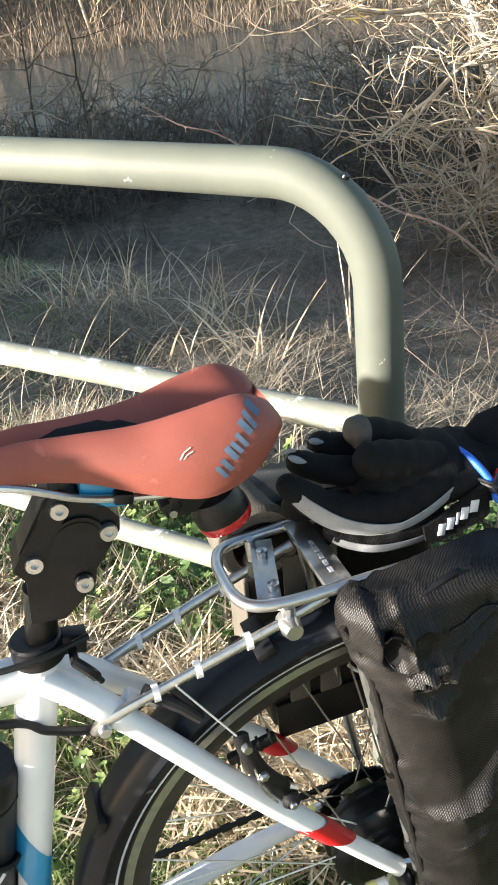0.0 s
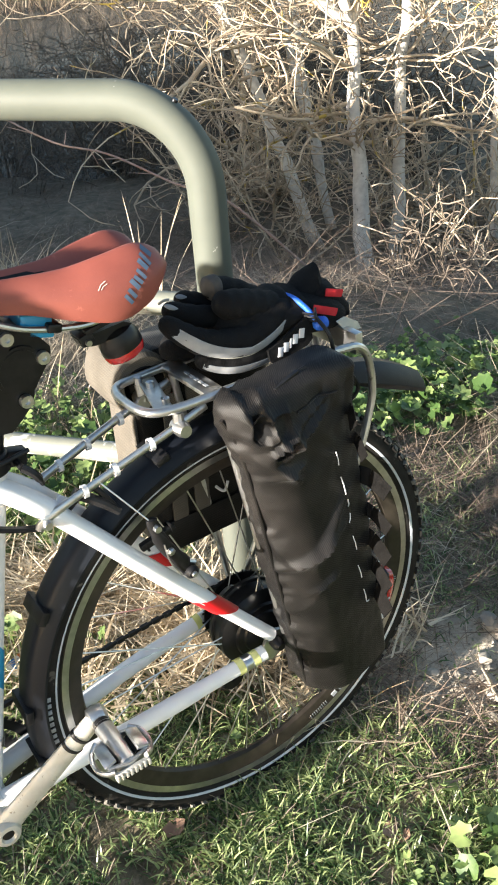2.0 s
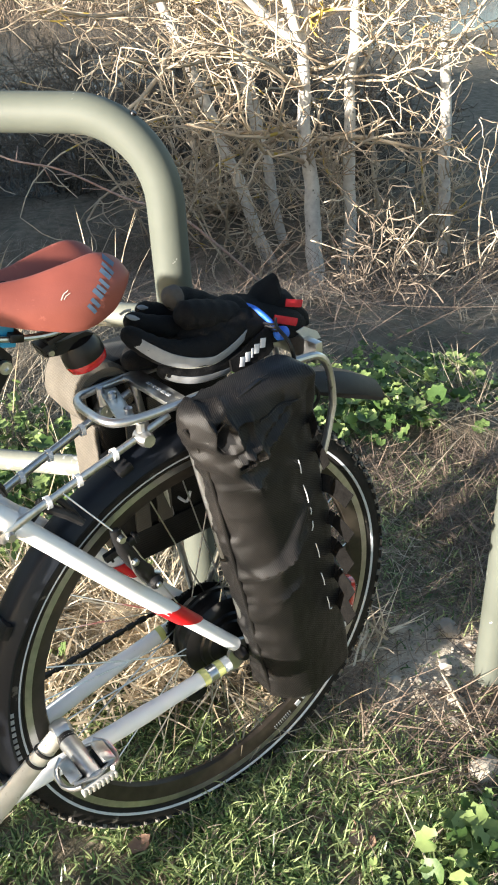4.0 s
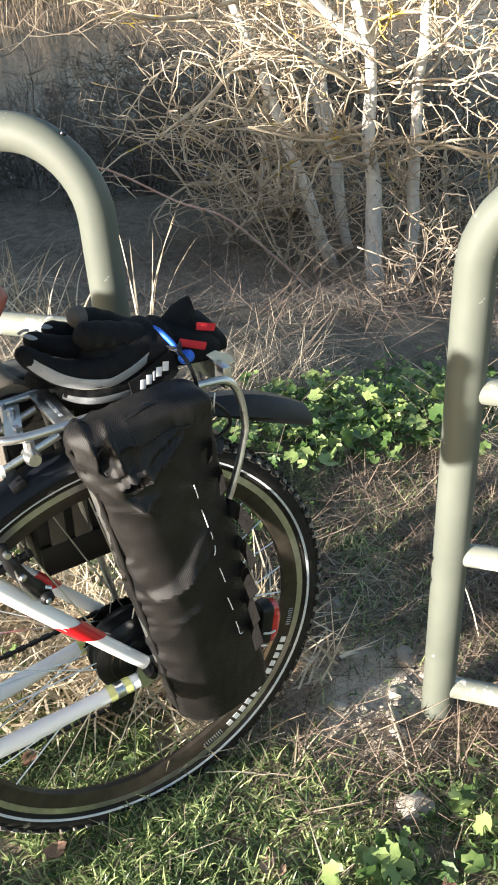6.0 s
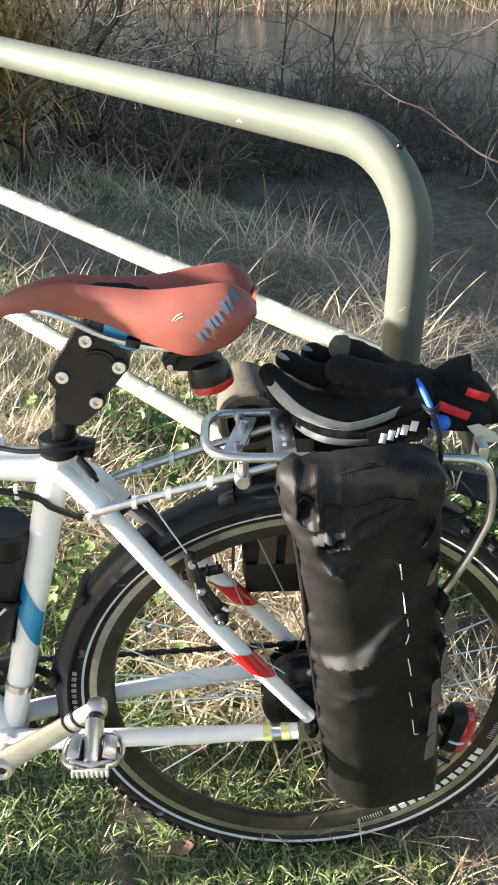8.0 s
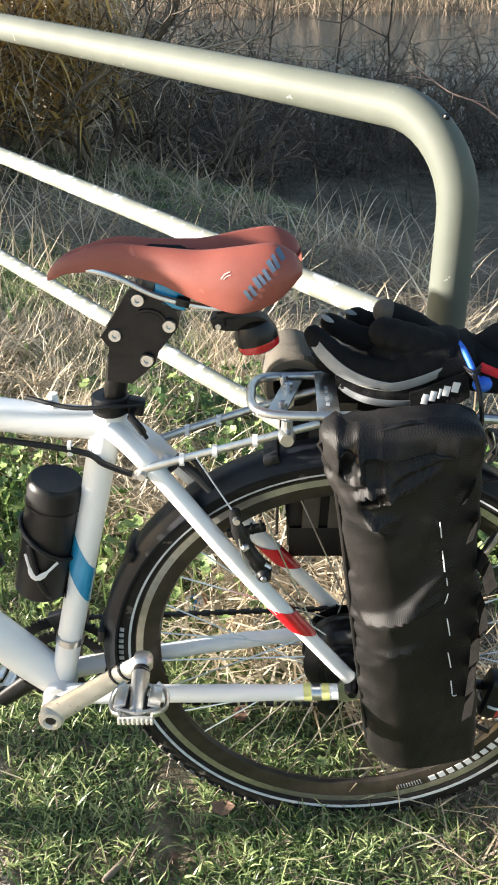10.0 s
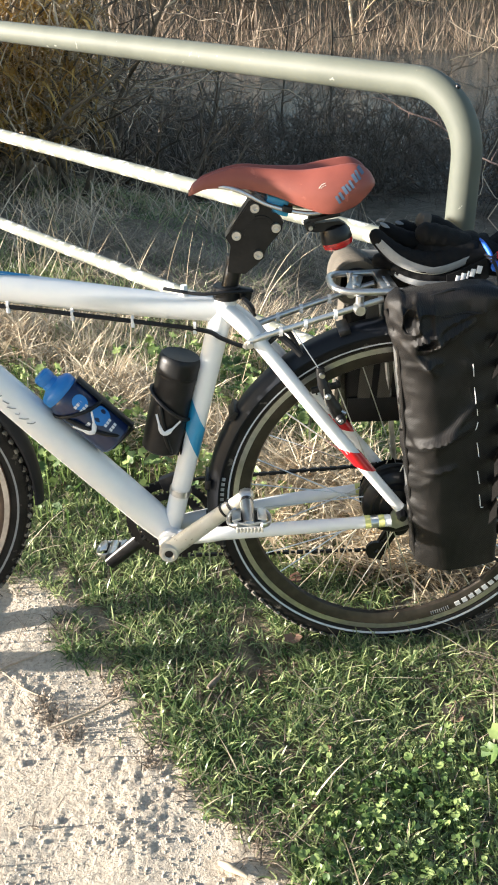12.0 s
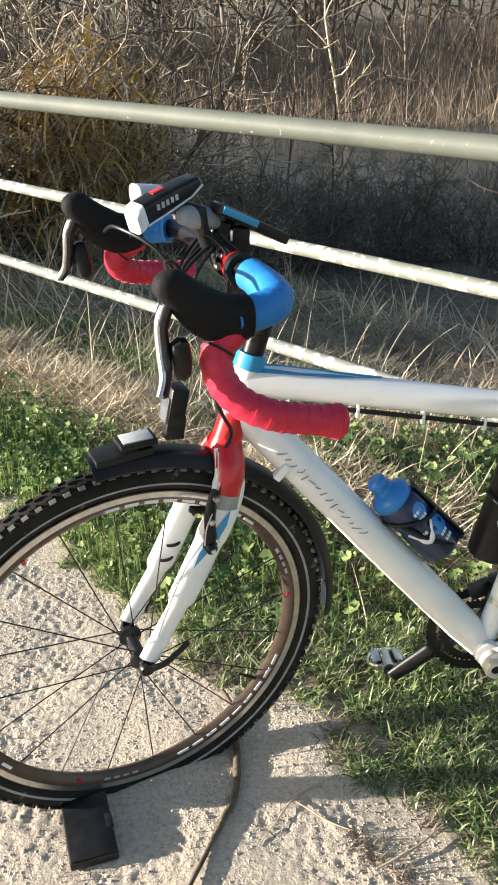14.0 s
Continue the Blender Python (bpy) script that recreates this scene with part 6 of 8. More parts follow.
def far_pannier():
    rows = []
    for k in range(30):
        z = 0.478 + 0.30 * k / 29
        t = k / 29
        g = 0.9 if k == 0 else 1.0
        ring = ring_at(-0.092 * g - 0.012 * t, 0.12 * g, 0.066, 0.150 + 0.02 * math.sin(t * 3), z, n=48, power=5)
        rows.append([p + Vector((0.004 * noise.noise((p.y * 20, p.z * 14, 3)), -0.0, 0)) for p in ring])
    rows.append(ring_at(-0.085, 0.10, 0.075, 0.145, 0.792, n=48, power=4))
    bag = tagged(part("pannier_bag", loft(rows), NYLON, None, m=LEAN_POSE, angle=50), "dark pannier bag with faded grey canvas panels behind the wheel", "pannier bag")
    roll = Form().lathe([(0.030, 0.0), (0.040, 0.0), (0.044, 0.006), (0.045, 0.05), (0.043, 0.10), (0.036, 0.104), (0.028, 0.10)], 28, centre=(-0.082, 0.062, 0.752), closed=True)
    roll.v = [(x + 0.006 * noise.noise((x * 20, y * 20, z * 20)), y, z + 0.006 * noise.noise((x * 18, y * 18, z * 18 + 5))) for x, y, z in roll.v]
    part("rolled_flap", roll, NYLON_GREY, bag, "rolled faded grey-brown flap")
    part("side_panel", Form().box((0.004, 0.075, 0.20), pose(-0.104, 0.11, 0.61, 0, 2, 0), 0.3), NYLON_GREY, bag, "faded canvas panel")
    for x in (-0.055, -0.018):
        part("strap", Form().box((0.024, 0.004, 0.22), pose(x, 0.063, 0.62, 0, 3, 0), 0.3), NYLON_GREY, bag, "faded canvas strip")
    part("bottom_trim", Form().box((0.20, 0.006, 0.05), pose(0.01, 0.0635, 0.505), 0.4), NYLON, bag)
    part("hook", Form().tube(bend([(0.0, 0.058, 0.56), (0.012, 0.056, 0.548), (0.02, 0.056, 0.562)], 5), 0.0022, 8), ZIP_TIE, bag)
    return bag


far_pannier()


def limb_path(points, radii, steps=8):
    """A smooth line with smooth radii."""
    line = bend(points, steps)
    rad = [q.x for q in bend([(r, 0, 0) for r in radii], steps)]
    return line, rad


def digit(points, radii, flat=(1.0, 0.92)):
    """A padded glove finger with a rounded tip at its first point and soft creases."""
    line, rad = limb_path(points, radii)
    n = len(line)
    out = []
    for i, r in enumerate(rad):
        d = (line[i] - line[0]).length
        cap = math.sqrt(max(0.015, 1 - (1 - min(1.0, d / (radii[0] * 0.95))) ** 2))
        end = (line[i] - line[-1]).length
        out.append(r * cap * (1 + 0.035 * math.sin(i * 1.3)) * math.sqrt(max(0.05, 1 - (1 - min(1.0, end / 0.012)) ** 2)))
    return Form().tube(line, out, 18, flat=flat), line, rad


def seam_strip(line, rad, i0, i1, down, half, mat, parent, name, label, lift=0.0022):
    """A flat strip on the near side of a finger, turned down by an angle."""
    v = Vector((0, -math.cos(radians(down)), -math.sin(radians(down))))
    pts = [line[i] + v * (rad[i] * 0.97 + lift) for i in range(i0, i1)]
    n = len(pts)
    w = [half * math.sin(math.pi * min(1.0, max(0.06, 0.15 + k / max(1, n - 1) * 0.8))) ** 0.5 for k in range(n)]
    f = Form().tube(pts, w, 10, flat=(0.22, 1.0), side=v)
    return part(name, f, mat, parent, label)


def near_edge(glove_ob, points, radii, spans):
    form, line, rad = digit(points, radii)
    part("finger", form, FABRIC, glove_ob, angle=70)
    for i0, i1, down, half in spans:
        seam_strip(line, rad, i0, i1, down, half, GREY_TRIM, glove_ob, "edging", "grey reflective edging")
        # thin pale strip paints the highlight on the edging's lower edge
        seam_strip(line, rad, i0 + 1, i1 - 1, down + math.degrees(half / 0.018) * 0.95, half * 0.20, PALE_PRINT, glove_ob, "edge_highlight", "pale painted highlight along the edging", 0.0028)
    return line, rad


def upper_glove():
    palm, _, _ = digit([(0.004, 0.026, 0.818), (0.04, 0.026, 0.818), (0.08, 0.026, 0.822), (0.122, 0.026, 0.826)], [0.026, 0.031, 0.031, 0.024], (1.42, 0.86))
    g = tagged(part("glove", palm, FABRIC, None, m=LEAN_POSE, angle=70), "black padded glove with grey edging and suede thumb", "glove")
    near_edge(g, [(-0.070, 0.014, 0.856), (-0.054, 0.003, 0.839), (-0.032, -0.006, 0.822), (-0.004, -0.012, 0.811), (0.028, -0.013, 0.807), (0.060, -0.009, 0.812), (0.090, -0.004, 0.822), (0.110, 0.002, 0.830)],
              [0.0115, 0.0155, 0.0180, 0.0195, 0.0205, 0.0205, 0.0185, 0.0150], ((2, 33, 16, 0.0086), (29, 54, 22, 0.0076)))
    for points, radii in (([(-0.052, 0.040, 0.858), (-0.030, 0.034, 0.846), (0.0, 0.030, 0.834), (0.045, 0.028, 0.824)], [0.0125, 0.0145, 0.016, 0.016]),
                          ([(-0.020, 0.068, 0.852), (-0.002, 0.064, 0.846), (0.02, 0.058, 0.836), (0.055, 0.052, 0.824)], [0.0130, 0.0150, 0.016, 0.016]),
                          ([(-0.004, 0.084, 0.836), (0.02, 0.080, 0.832), (0.06, 0.072, 0.822)], [0.013, 0.015, 0.016])):
        form, line, rad = digit(points, radii)
        part("finger", form, FABRIC, g, angle=70)
        edge = [Vector(q) + Vector((-0.25 * r, -0.72 * r, 0.62 * r)) for q, r in list(zip(line, rad))[1:8]]
        part("fingertip_trim", Form().tube(edge, [0.001, 0.0024, 0.0032, 0.0034, 0.0030, 0.0020, 0.001], 8, flat=(0.4, 1.0), side=(-0.3, -0.7, 0.6)), GREY_TRIM, g, "pale grey fingertip trim")
    tip = bend([(-0.031, 0.058, 0.857), (-0.027, 0.054, 0.851), (-0.017, 0.051, 0.844)], 5)
    part("fingertip_trim", Form().tube(tip, [0.001, 0.0028, 0.0036, 0.0038, 0.0040, 0.0040, 0.0038, 0.0036, 0.003, 0.002, 0.001], 8, flat=(0.4, 1.0), side=(-0.6, -0.8, 0)), PALE_PRINT, g, "pale fingertip trim")
    part("fingertip_trim", Form().tube(bend([(-0.058, 0.036, 0.866), (-0.052, 0.032, 0.870), (-0.045, 0.032, 0.869)], 4), 0.0022, 8, flat=(0.6, 1.0)), GREY_TRIM, g, "grey fingertip trim")
    form, line, rad = digit([(0.002, 0.006, 0.852), (0.022, 0.007, 0.850), (0.050, 0.008, 0.842), (0.080, 0.010, 0.832), (0.108, 0.014, 0.824)], [0.0165, 0.0205, 0.0215, 0.0205, 0.017])
    part("thumb", form, FABRIC, g, "black padded thumb", angle=70)
    form, line, rad = digit([(0.012, 0.046, 0.861), (0.034, 0.047, 0.858), (0.064, 0.046, 0.844), (0.10, 0.042, 0.822)], [0.0155, 0.0175, 0.018, 0.016])
    part("finger", form, FABRIC, g, angle=70)
    form, line, rad = digit([(0.0105, 0.0457, 0.8615), (0.022, 0.0462, 0.8618), (0.038, 0.0466, 0.8580)], [0.0162, 0.0184, 0.0186])
    part("fingertip_patch", form, SUEDE, g, "worn brown suede fingertip", angle=70)
    cuff = loft([[Vector((0.080 + 0.046 * t, 0.020 + (0.046 + 0.003 * math.sin(3 * t)) * math.cos(a), 0.812 + 0.006 * t + (0.025 + 0.002 * t) * math.sin(a) + 0.003 * noise.noise((t * 5, a * 2, 1)))) for a in [2 * math.pi * k / 32 for k in range(32)]] for t in [j / 8 for j in range(9)]])
    part("cuff", cuff, FABRIC, g, "black cuff strap", angle=60)
    outline = [(0.050, 0.791), (0.052, 0.775), (0.058, 0.770), (0.112, 0.779), (0.121, 0.786), (0.117, 0.812), (0.112, 0.817), (0.096, 0.810), (0.068, 0.797)]
    tab = part("strap_tab", Form().plate(outline, 0.0045, Matrix.Translation((0, -0.0335, 0))), FABRIC, g, "black strap tab")
    for x, z, w in ((0.0685, 0.7835, 0.0075), (0.0775, 0.7875, 0.0075), (0.0850, 0.7908, 0.0030), (0.0925, 0.7942, 0.0080), (0.1030, 0.7990, 0.0085)):
        part("print_bar", Form().box((w, 0.0010, 0.0128), pose(x, -0.0362, z, 0, -24, 0) @ pose(0, 0, 0, 0, 34, 0), 0.1), WHITE_PRINT, tab, "white printed bar")
    return g


def lower_glove():
    palm, _, _ = digit([(-0.008, 0.028, 0.788), (0.03, 0.028, 0.787), (0.08, 0.028, 0.790), (0.116, 0.028, 0.793)], [0.016, 0.0205, 0.0205, 0.016], (1.9, 0.72))
    g = tagged(part("glove", palm, FABRIC, None, m=LEAN_POSE, angle=70), "lower black padded glove with pale edging on the rack", "glove")
    near_edge(g, [(-0.034, 0.006, 0.795), (-0.016, -0.002, 0.787), (0.010, -0.010, 0.782), (0.045, -0.013, 0.782), (0.085, -0.010, 0.786)], [0.0120, 0.0145, 0.0160, 0.0165, 0.0160], ((2, 31, 22, 0.0060),))
    for points, radii in (([(-0.060, 0.050, 0.797), (-0.036, 0.047, 0.795), (0.0, 0.042, 0.790), (0.04, 0.036, 0.788)], [0.0135, 0.0155, 0.016, 0.016]),
                          ([(-0.044, 0.076, 0.792), (-0.02, 0.072, 0.792), (0.03, 0.062, 0.790)], [0.0130, 0.015, 0.0155])):
        part("finger", digit(points, radii)[0], FABRIC, g, angle=70)
    return g


lower_glove()
upper_glove()


def cloth_bundle():
    """A folded garment: a soft lump with a peaked fold and a drooping end."""
    def fold(stations, seed, peak, n=40):
        rows = []
        for x, z0, z1, y0, y1 in stations:
            ring = []
            for k in range(n):
                a = 2 * math.pi * k / n
                c, q = math.cos(a), math.sin(a)
                y = (y0 + y1) / 2 + (y1 - y0) / 2 * math.copysign(abs(c) ** 0.8, c)
                z = (z0 + z1) / 2 + (z1 - z0) / 2 * math.copysign(abs(q) ** (peak if q > 0 else 0.6), q)
                v = Vector((x, y, z))
                ring.append(v + Vector((0.003, 0.005, 0.005)) * noise.noise(v * 34 + Vector((seed, 0, 0))) + Vector((0, 0.003, 0.003)) * abs(noise.noise(v * 70 + Vector((0, seed, 0)))))
            rows.append(ring)
        return loft(rows)

    lump = fold(((0.092, 0.790, 0.812, 0.0, 0.05), (0.104, 0.780, 0.826, -0.014, 0.070), (0.128, 0.776, 0.830, -0.022, 0.078), (0.150, 0.774, 0.828, -0.022, 0.080), (0.172, 0.772, 0.822, -0.020, 0.078), (0.190, 0.772, 0.812, -0.014, 0.07), (0.204, 0.776, 0.800, -0.004, 0.06)), 1.0, 0.9)
    b = tagged(part("folded_garment", lump, FABRIC, None, m=LEAN_POSE, angle=40), "folded black garment with red pull tabs tied on the rack", "clothing")
    part("peaked_fold", fold(((0.120, 0.806, 0.818, 0.014, 0.050), (0.138, 0.804, 0.831, 0.010, 0.054), (0.156, 0.802, 0.845, 0.006, 0.056), (0.170, 0.800, 0.855, 0.006, 0.050), (0.177, 0.798, 0.858, 0.012, 0.040), (0.181, 0.800, 0.846, 0.016, 0.034)), 7.0, 1.5), FABRIC, b, "peaked fold of black cloth", angle=40)
    part("drooping_end", fold(((0.160, 0.792, 0.832, 0.000, 0.044), (0.174, 0.786, 0.838, -0.004, 0.050), (0.190, 0.778, 0.830, -0.004, 0.052), (0.206, 0.774, 0.816, 0.0, 0.050), (0.218, 0.776, 0.802, 0.006, 0.044), (0.223, 0.780, 0.792, 0.014, 0.036)), 3.0, 1.2), FABRIC, b, "drooping end of black cloth", angle=40)
    for pts in ([(0.130, -0.0275, 0.822), (0.148, -0.030, 0.815), (0.168, -0.0275, 0.806)], [(0.168, -0.006, 0.828), (0.180, -0.010, 0.825), (0.194, -0.008, 0.820)]):
        part("pull_tab", Form().tube(bend(pts, 5), 0.0056, 10, flat=(0.22, 1.0)), RED_CLOTH, b, "red webbing tab")
    part("elastic_cord", Form().tube(bend([(0.110, 0.006, 0.838), (0.113, -0.012, 0.836), (0.118, -0.027, 0.827), (0.123, -0.036, 0.816), (0.127, -0.039, 0.808)], 6), 0.0038, 12), BLUE_CORD, b, "blue elastic cord")
    for k in range(3):
        part("cord_clamp", Form().tube(bend([(0.112 + 0.003 * k, -0.028, 0.822 - 0.005 * k), (0.120 + 0.002 * k, -0.041, 0.821 - 0.005 * k), (0.130, -0.032, 0.824 - 0.005 * k)], 4), 0.0018, 6), BLACK, b)
    part("cord_ball", pebble(((-0.011, 0.003, -0.003, 0.003), (-0.008, 0.0075, -0.0075, 0.0075), (0.0, 0.0098, -0.0098, 0.0098), (0.008, 0.0075, -0.0075, 0.0075), (0.011, 0.003, -0.003, 0.003)), 16, 2.0), BLUE_CORD, b, "blue cord stop", m=pose(0.133, -0.038, 0.804))
    part("black_cord", Form().tube(bend([(0.122, -0.040, 0.818), (0.126, -0.062, 0.80), (0.130, -0.066, 0.775), (0.132, -0.060, 0.758)], 6), 0.0028, 8), BLACK, b)
    part("black_cord", Form().tube(bend([(0.146, -0.05, 0.745), (0.175, -0.052, 0.715), (0.18, -0.05, 0.69), (0.15, -0.046, 0.675), (0.12, -0.05, 0.69)], 6), 0.0028, 8), BLACK, b)
    part("buckle", Form().plate([(0.168, 0.792), (0.182, 0.795), (0.204, 0.782), (0.210, 0.770), (0.186, 0.772)], 0.002, Matrix.Translation((0, -0.026, 0))), PALE_PRINT, b, "pale folded label")
    for x0, x1 in ((0.146, 0.150), (0.158, 0.153)):
        part("wire_end", Form().tube(bend([(x0, -0.060, 0.752), (x1, -0.063, 0.735), (x0 - 0.004, -0.060, 0.722)], 4), 0.0013, 6), STEEL, b)
    return b


cloth_bundle()

# bottle and tool canister in their cages
bottle = part("water_bottle", Form().lathe([(0.0, 0.0), (0.030, 0.0), (0.0355, 0.006), (0.0362, 0.03), (0.0362, 0.07), (0.0335, 0.078), (0.0335, 0.090), (0.0362, 0.098), (0.0362, 0.128), (0.033, 0.137), (0.030, 0.140)], 40, "z"), BOTTLE, None)
bottle.matrix_basis = LEAN_POSE @ axis_pose(BOTTLE_AT + BOTTLE_AXIS * 0.002, BOTTLE_AXIS) @ Matrix.Diagonal((1.04, 1.04, 0.94, 1))
tagged(bottle, "dark blue plastic drinking bottle with bright blue cap", "bottle")
part("cap", Form().lathe([(0.0315, 0.136), (0.0335, 0.139), (0.0335, 0.152), (0.030, 0.157), (0.016, 0.164), (0.0145, 0.172), (0.0165, 0.176), (0.0165, 0.188), (0.012, 0.193), (0.0, 0.194)], 36, "z"), BOTTLE_CAP, bottle, "bright blue cap and nozzle")
face = bottle.matrix_basis.to_3x3().inverted() @ Vector((0.1, -1, 0.25))
NEAR = math.degrees(math.atan2(face.y, face.x))
bars = Form()
rnd = random.Random(2)
for k in range(7):
    a = radians(NEAR + rnd.uniform(-30, 20))
    z = 0.03 + 0.013 * k
    if 0.075 < z < 0.095:
        continue
    for j in range(3):
        b = a + 0.16 * j
        bars.box((0.001, 0.0045, 0.006), Matrix.Translation((0.0363 * math.cos(b), 0.0363 * math.sin(b), z)) @ Matrix.Rotation(b, 4, "Z"), 0)
part("lettering", bars, WHITE_PRINT, bottle, "white printed bars")
disc = Form()
for a0, z0, r in ((NEAR + 22, 0.108, 0.013), (NEAR + 30, 0.062, 0.017)):
    pts = []
    for k in range(20):
        c = 2 * math.pi * k / 20
        b = radians(a0) + r * math.cos(c) / 0.0363
        pts.append((0.03675 * math.cos(b), 0.03675 * math.sin(b), z0 + 1.2 * r * math.sin(c)))
    b = radians(a0)
    disc.add(pts + [(0.0371 * math.cos(b), 0.0371 * math.sin(b), z0)], [(k, (k + 1) % 20, 20) for k in range(20)])
part("blue_patch", disc, BOTTLE_CAP, bottle, "bright blue printed patch")
can = part("tool_canister", Form().lathe([(0.0, 0.0), (0.033, 0.0), (0.0362, 0.004), (0.0362, 0.150), (0.0372, 0.152), (0.0372, 0.158), (0.0375, 0.176), (0.0360, 0.184), (0.033, 0.187), (0.030, 0.1865), (0.0, 0.1855)], 40, "z"), BLACK, None)
can.matrix_basis = LEAN_POSE @ axis_pose(CAN_AT + CAN_AXIS * 0.002, CAN_AXIS)
tagged(can, "matt black cylindrical tool canister in the seat-tube cage", "canister")
part("lid_groove", Form().lathe([(0.0371, 0.1485), (0.0378, 0.1485), (0.0378, 0.1515), (0.0371, 0.1515)], 40, "z", closed=True), BLACK_METAL, can)

# wallet case lying by the front wheel
zc = ground_height(-1.14, -0.12)
case = part("phone_case", Form().box((0.082, 0.135, 0.018), None, 0.35).box((0.078, 0.131, 0.004), pose(0, 0, 0.011), 0.4), LEATHER_BLACK, None, m=pose(-1.15, -0.112, zc + 0.0105, 0, 0, 14))
tagged(case, "black leather phone wallet lying on the stony path", "phone case")
part("clasp", Form().box((0.012, 0.03, 0.003), pose(0.036, 0.0, 0.012), 0.3), LEATHER_BLACK, case)


# ---- vegetation ----
GEN = np.random.default_rng(7)


def heights(x, y):
    return np.array([ground_height(a, b) for a, b in zip(x, y)])


def ribbons(name, mat, base, length, width, lean, heading, droop, label, category, segs=3, kind="stuff", roll=None, parent=None):
    """Many thin curved blades as one mesh: each rises from its base, leans along its heading and droops."""
    n = len(base)
    t = np.linspace(0, 1, segs + 1)
    h = np.stack([np.cos(heading), np.sin(heading), np.zeros(n)], 1)
    side_a = heading + (np.pi / 2 if roll is None else np.pi / 2 + roll)
    s = np.stack([np.cos(side_a), np.sin(side_a), np.zeros(n)], 1)
    verts = np.zeros((n, segs + 1, 2, 3))
    for k, q in enumerate(t):
        a = lean + droop * q
        out = length * q * np.sin(lean + droop * q * 0.5)
        up = length * q * np.cos(lean + droop * q * 0.5)
        c = base + h * out[:, None] + np.array([0, 0, 1.0]) * up[:, None]
        w = (width * (1 - q) ** 0.7 * 0.5 + 0.0002)[:, None]
        verts[:, k, 0], verts[:, k, 1] = c - s * w, c + s * w
    per = 2 * (segs + 1)
    idx = np.arange(n)[:, None] * per
    faces = np.concatenate([idx + np.array([[2 * k, 2 * k + 1, 2 * k + 3, 2 * k + 2]]) for k in range(segs)], 0)
    me = bpy.data.meshes.new(name)
    me.vertices.add(n * per)
    me.vertices.foreach_set("co", verts.reshape(-1))
    me.loops.add(faces.size)
    me.loops.foreach_set("vertex_index", faces.reshape(-1))
    me.polygons.add(len(faces))
    me.polygons.foreach_set("loop_start", np.arange(0, faces.size, 4))
    me.update(calc_edges=True)
    me.polygons.foreach_set("use_smooth", [True] * len(faces))
    me.materials.append(mat)
    ob = new(name, me)
    return tagged(ob, label, category, kind=kind)


def rail_distance(x, y):
    return (x - RAIL_AT.x) * RAIL_OUT.x + (y - RAIL_AT.y) * RAIL_OUT.y


def scatter(n, x0, x1, y0, y1, keep):
    """Random places in a rectangle, kept with the chance that keep gives."""
    xs_, ys_ = [], []
    while len(xs_) < n:
        x, y = GEN.uniform(x0, x1, 4000), GEN.uniform(y0, y1, 4000)
        for a, b, r in zip(x, y, GEN.random(4000)):
            if r < keep(a, b):
                xs_.append(a)
                ys_.append(b)
    x, y = np.array(xs_[:n]), np.array(ys_[:n])
    return np.stack([x, y, heights(x, y) - 0.003], 1)


def turf_share(x, y):
    d = rail_distance(x, y)
    bare = math.exp(-(((x - 0.43) / 0.22) ** 2 + ((y + 0.06) / 0.20) ** 2))
    straw = smooth(-0.25, -0.10, d) * (1 - smooth(0.35, 0.6, d))
    clump = 0.32 + 1.1 * noise.noise((x * 5, y * 5, 8.0)) + 0.7 * noise.noise((x * 16, y * 16, 3.0))
    return max(0.0, 1 - path_amount(x, y) * 1.05) * max(0.02, min(1.0, clump + 0.25)) * (1 - 0.93 * bare) * (1 - 0.8 * straw) * (1 - smooth(0.3, 0.9, d))


def band_count(n):
    return GEN.uniform(0, 2 * np.pi, n)


n = 110000
b = scatter(n, -1.9, 1.25, -0.85, 1.3, turf_share)
ribbons("turf_grass", GRASS, b, GEN.uniform(0.012, 0.034, n) * (1 + 0.8 * GEN.random(n) ** 6), GEN.uniform(0.0026, 0.0056, n), GEN.uniform(0.0, 0.7, n), band_count(n), GEN.uniform(0.5, 2.2, n), "short uneven green turf along the path", "grass", roll=GEN.uniform(-0.7, 0.7, n))
n = 26000
b = scatter(n, -0.4, 3.4, -3.2, -0.8, lambda x, y: max(0.0, 1 - path_amount(x, y)) * (1 - smooth(0.2, 0.9, rail_distance(x, y))) * max(0.1, 0.6 + noise.noise((x * 3, y * 3, 9.0))))
ribbons("verge_grass", GRASS, b, GEN.uniform(0.02, 0.06, n), GEN.uniform(0.004, 0.009, n), GEN.uniform(0.0, 0.8, n), band_count(n), GEN.uniform(0.4, 1.8, n), "short green turf running on along the path", "grass", roll=GEN.uniform(-0.7, 0.7, n))
n = 13000
b = scatter(n, -1.9, 1.25, -0.85, 1.2, lambda x, y: turf_share(x, y) * 0.9)
ribbons("dead_blades", DULL_STRAW, b, GEN.uniform(0.02, 0.06, n), GEN.uniform(0.0015, 0.003, n), GEN.uniform(0.4, 1.3, n), band_count(n), GEN.uniform(0.1, 0.8, n), "dead blades among the green turf", "grass", roll=GEN.uniform(-0.7, 0.7, n))


def straw_share(x, y):
    d = rail_distance(x, y)
    bare = math.exp(-(((x - 0.43) / 0.24) ** 4 + ((y + 0.07) / 0.20) ** 4))
    return (0.006 + smooth(-0.26, -0.06, d) * (1 - smooth(0.75, 1.3, d))) * (1 - 0.96 * bare) * max(0.0, 1 - path_amount(x, y)) * (1 - 0.7 * smooth(0.15, 0.4, x)) * max(0.05, min(1.0, 0.55 + 1.1 * noise.noise((x * 3.1, y * 3.1, 6.0))))


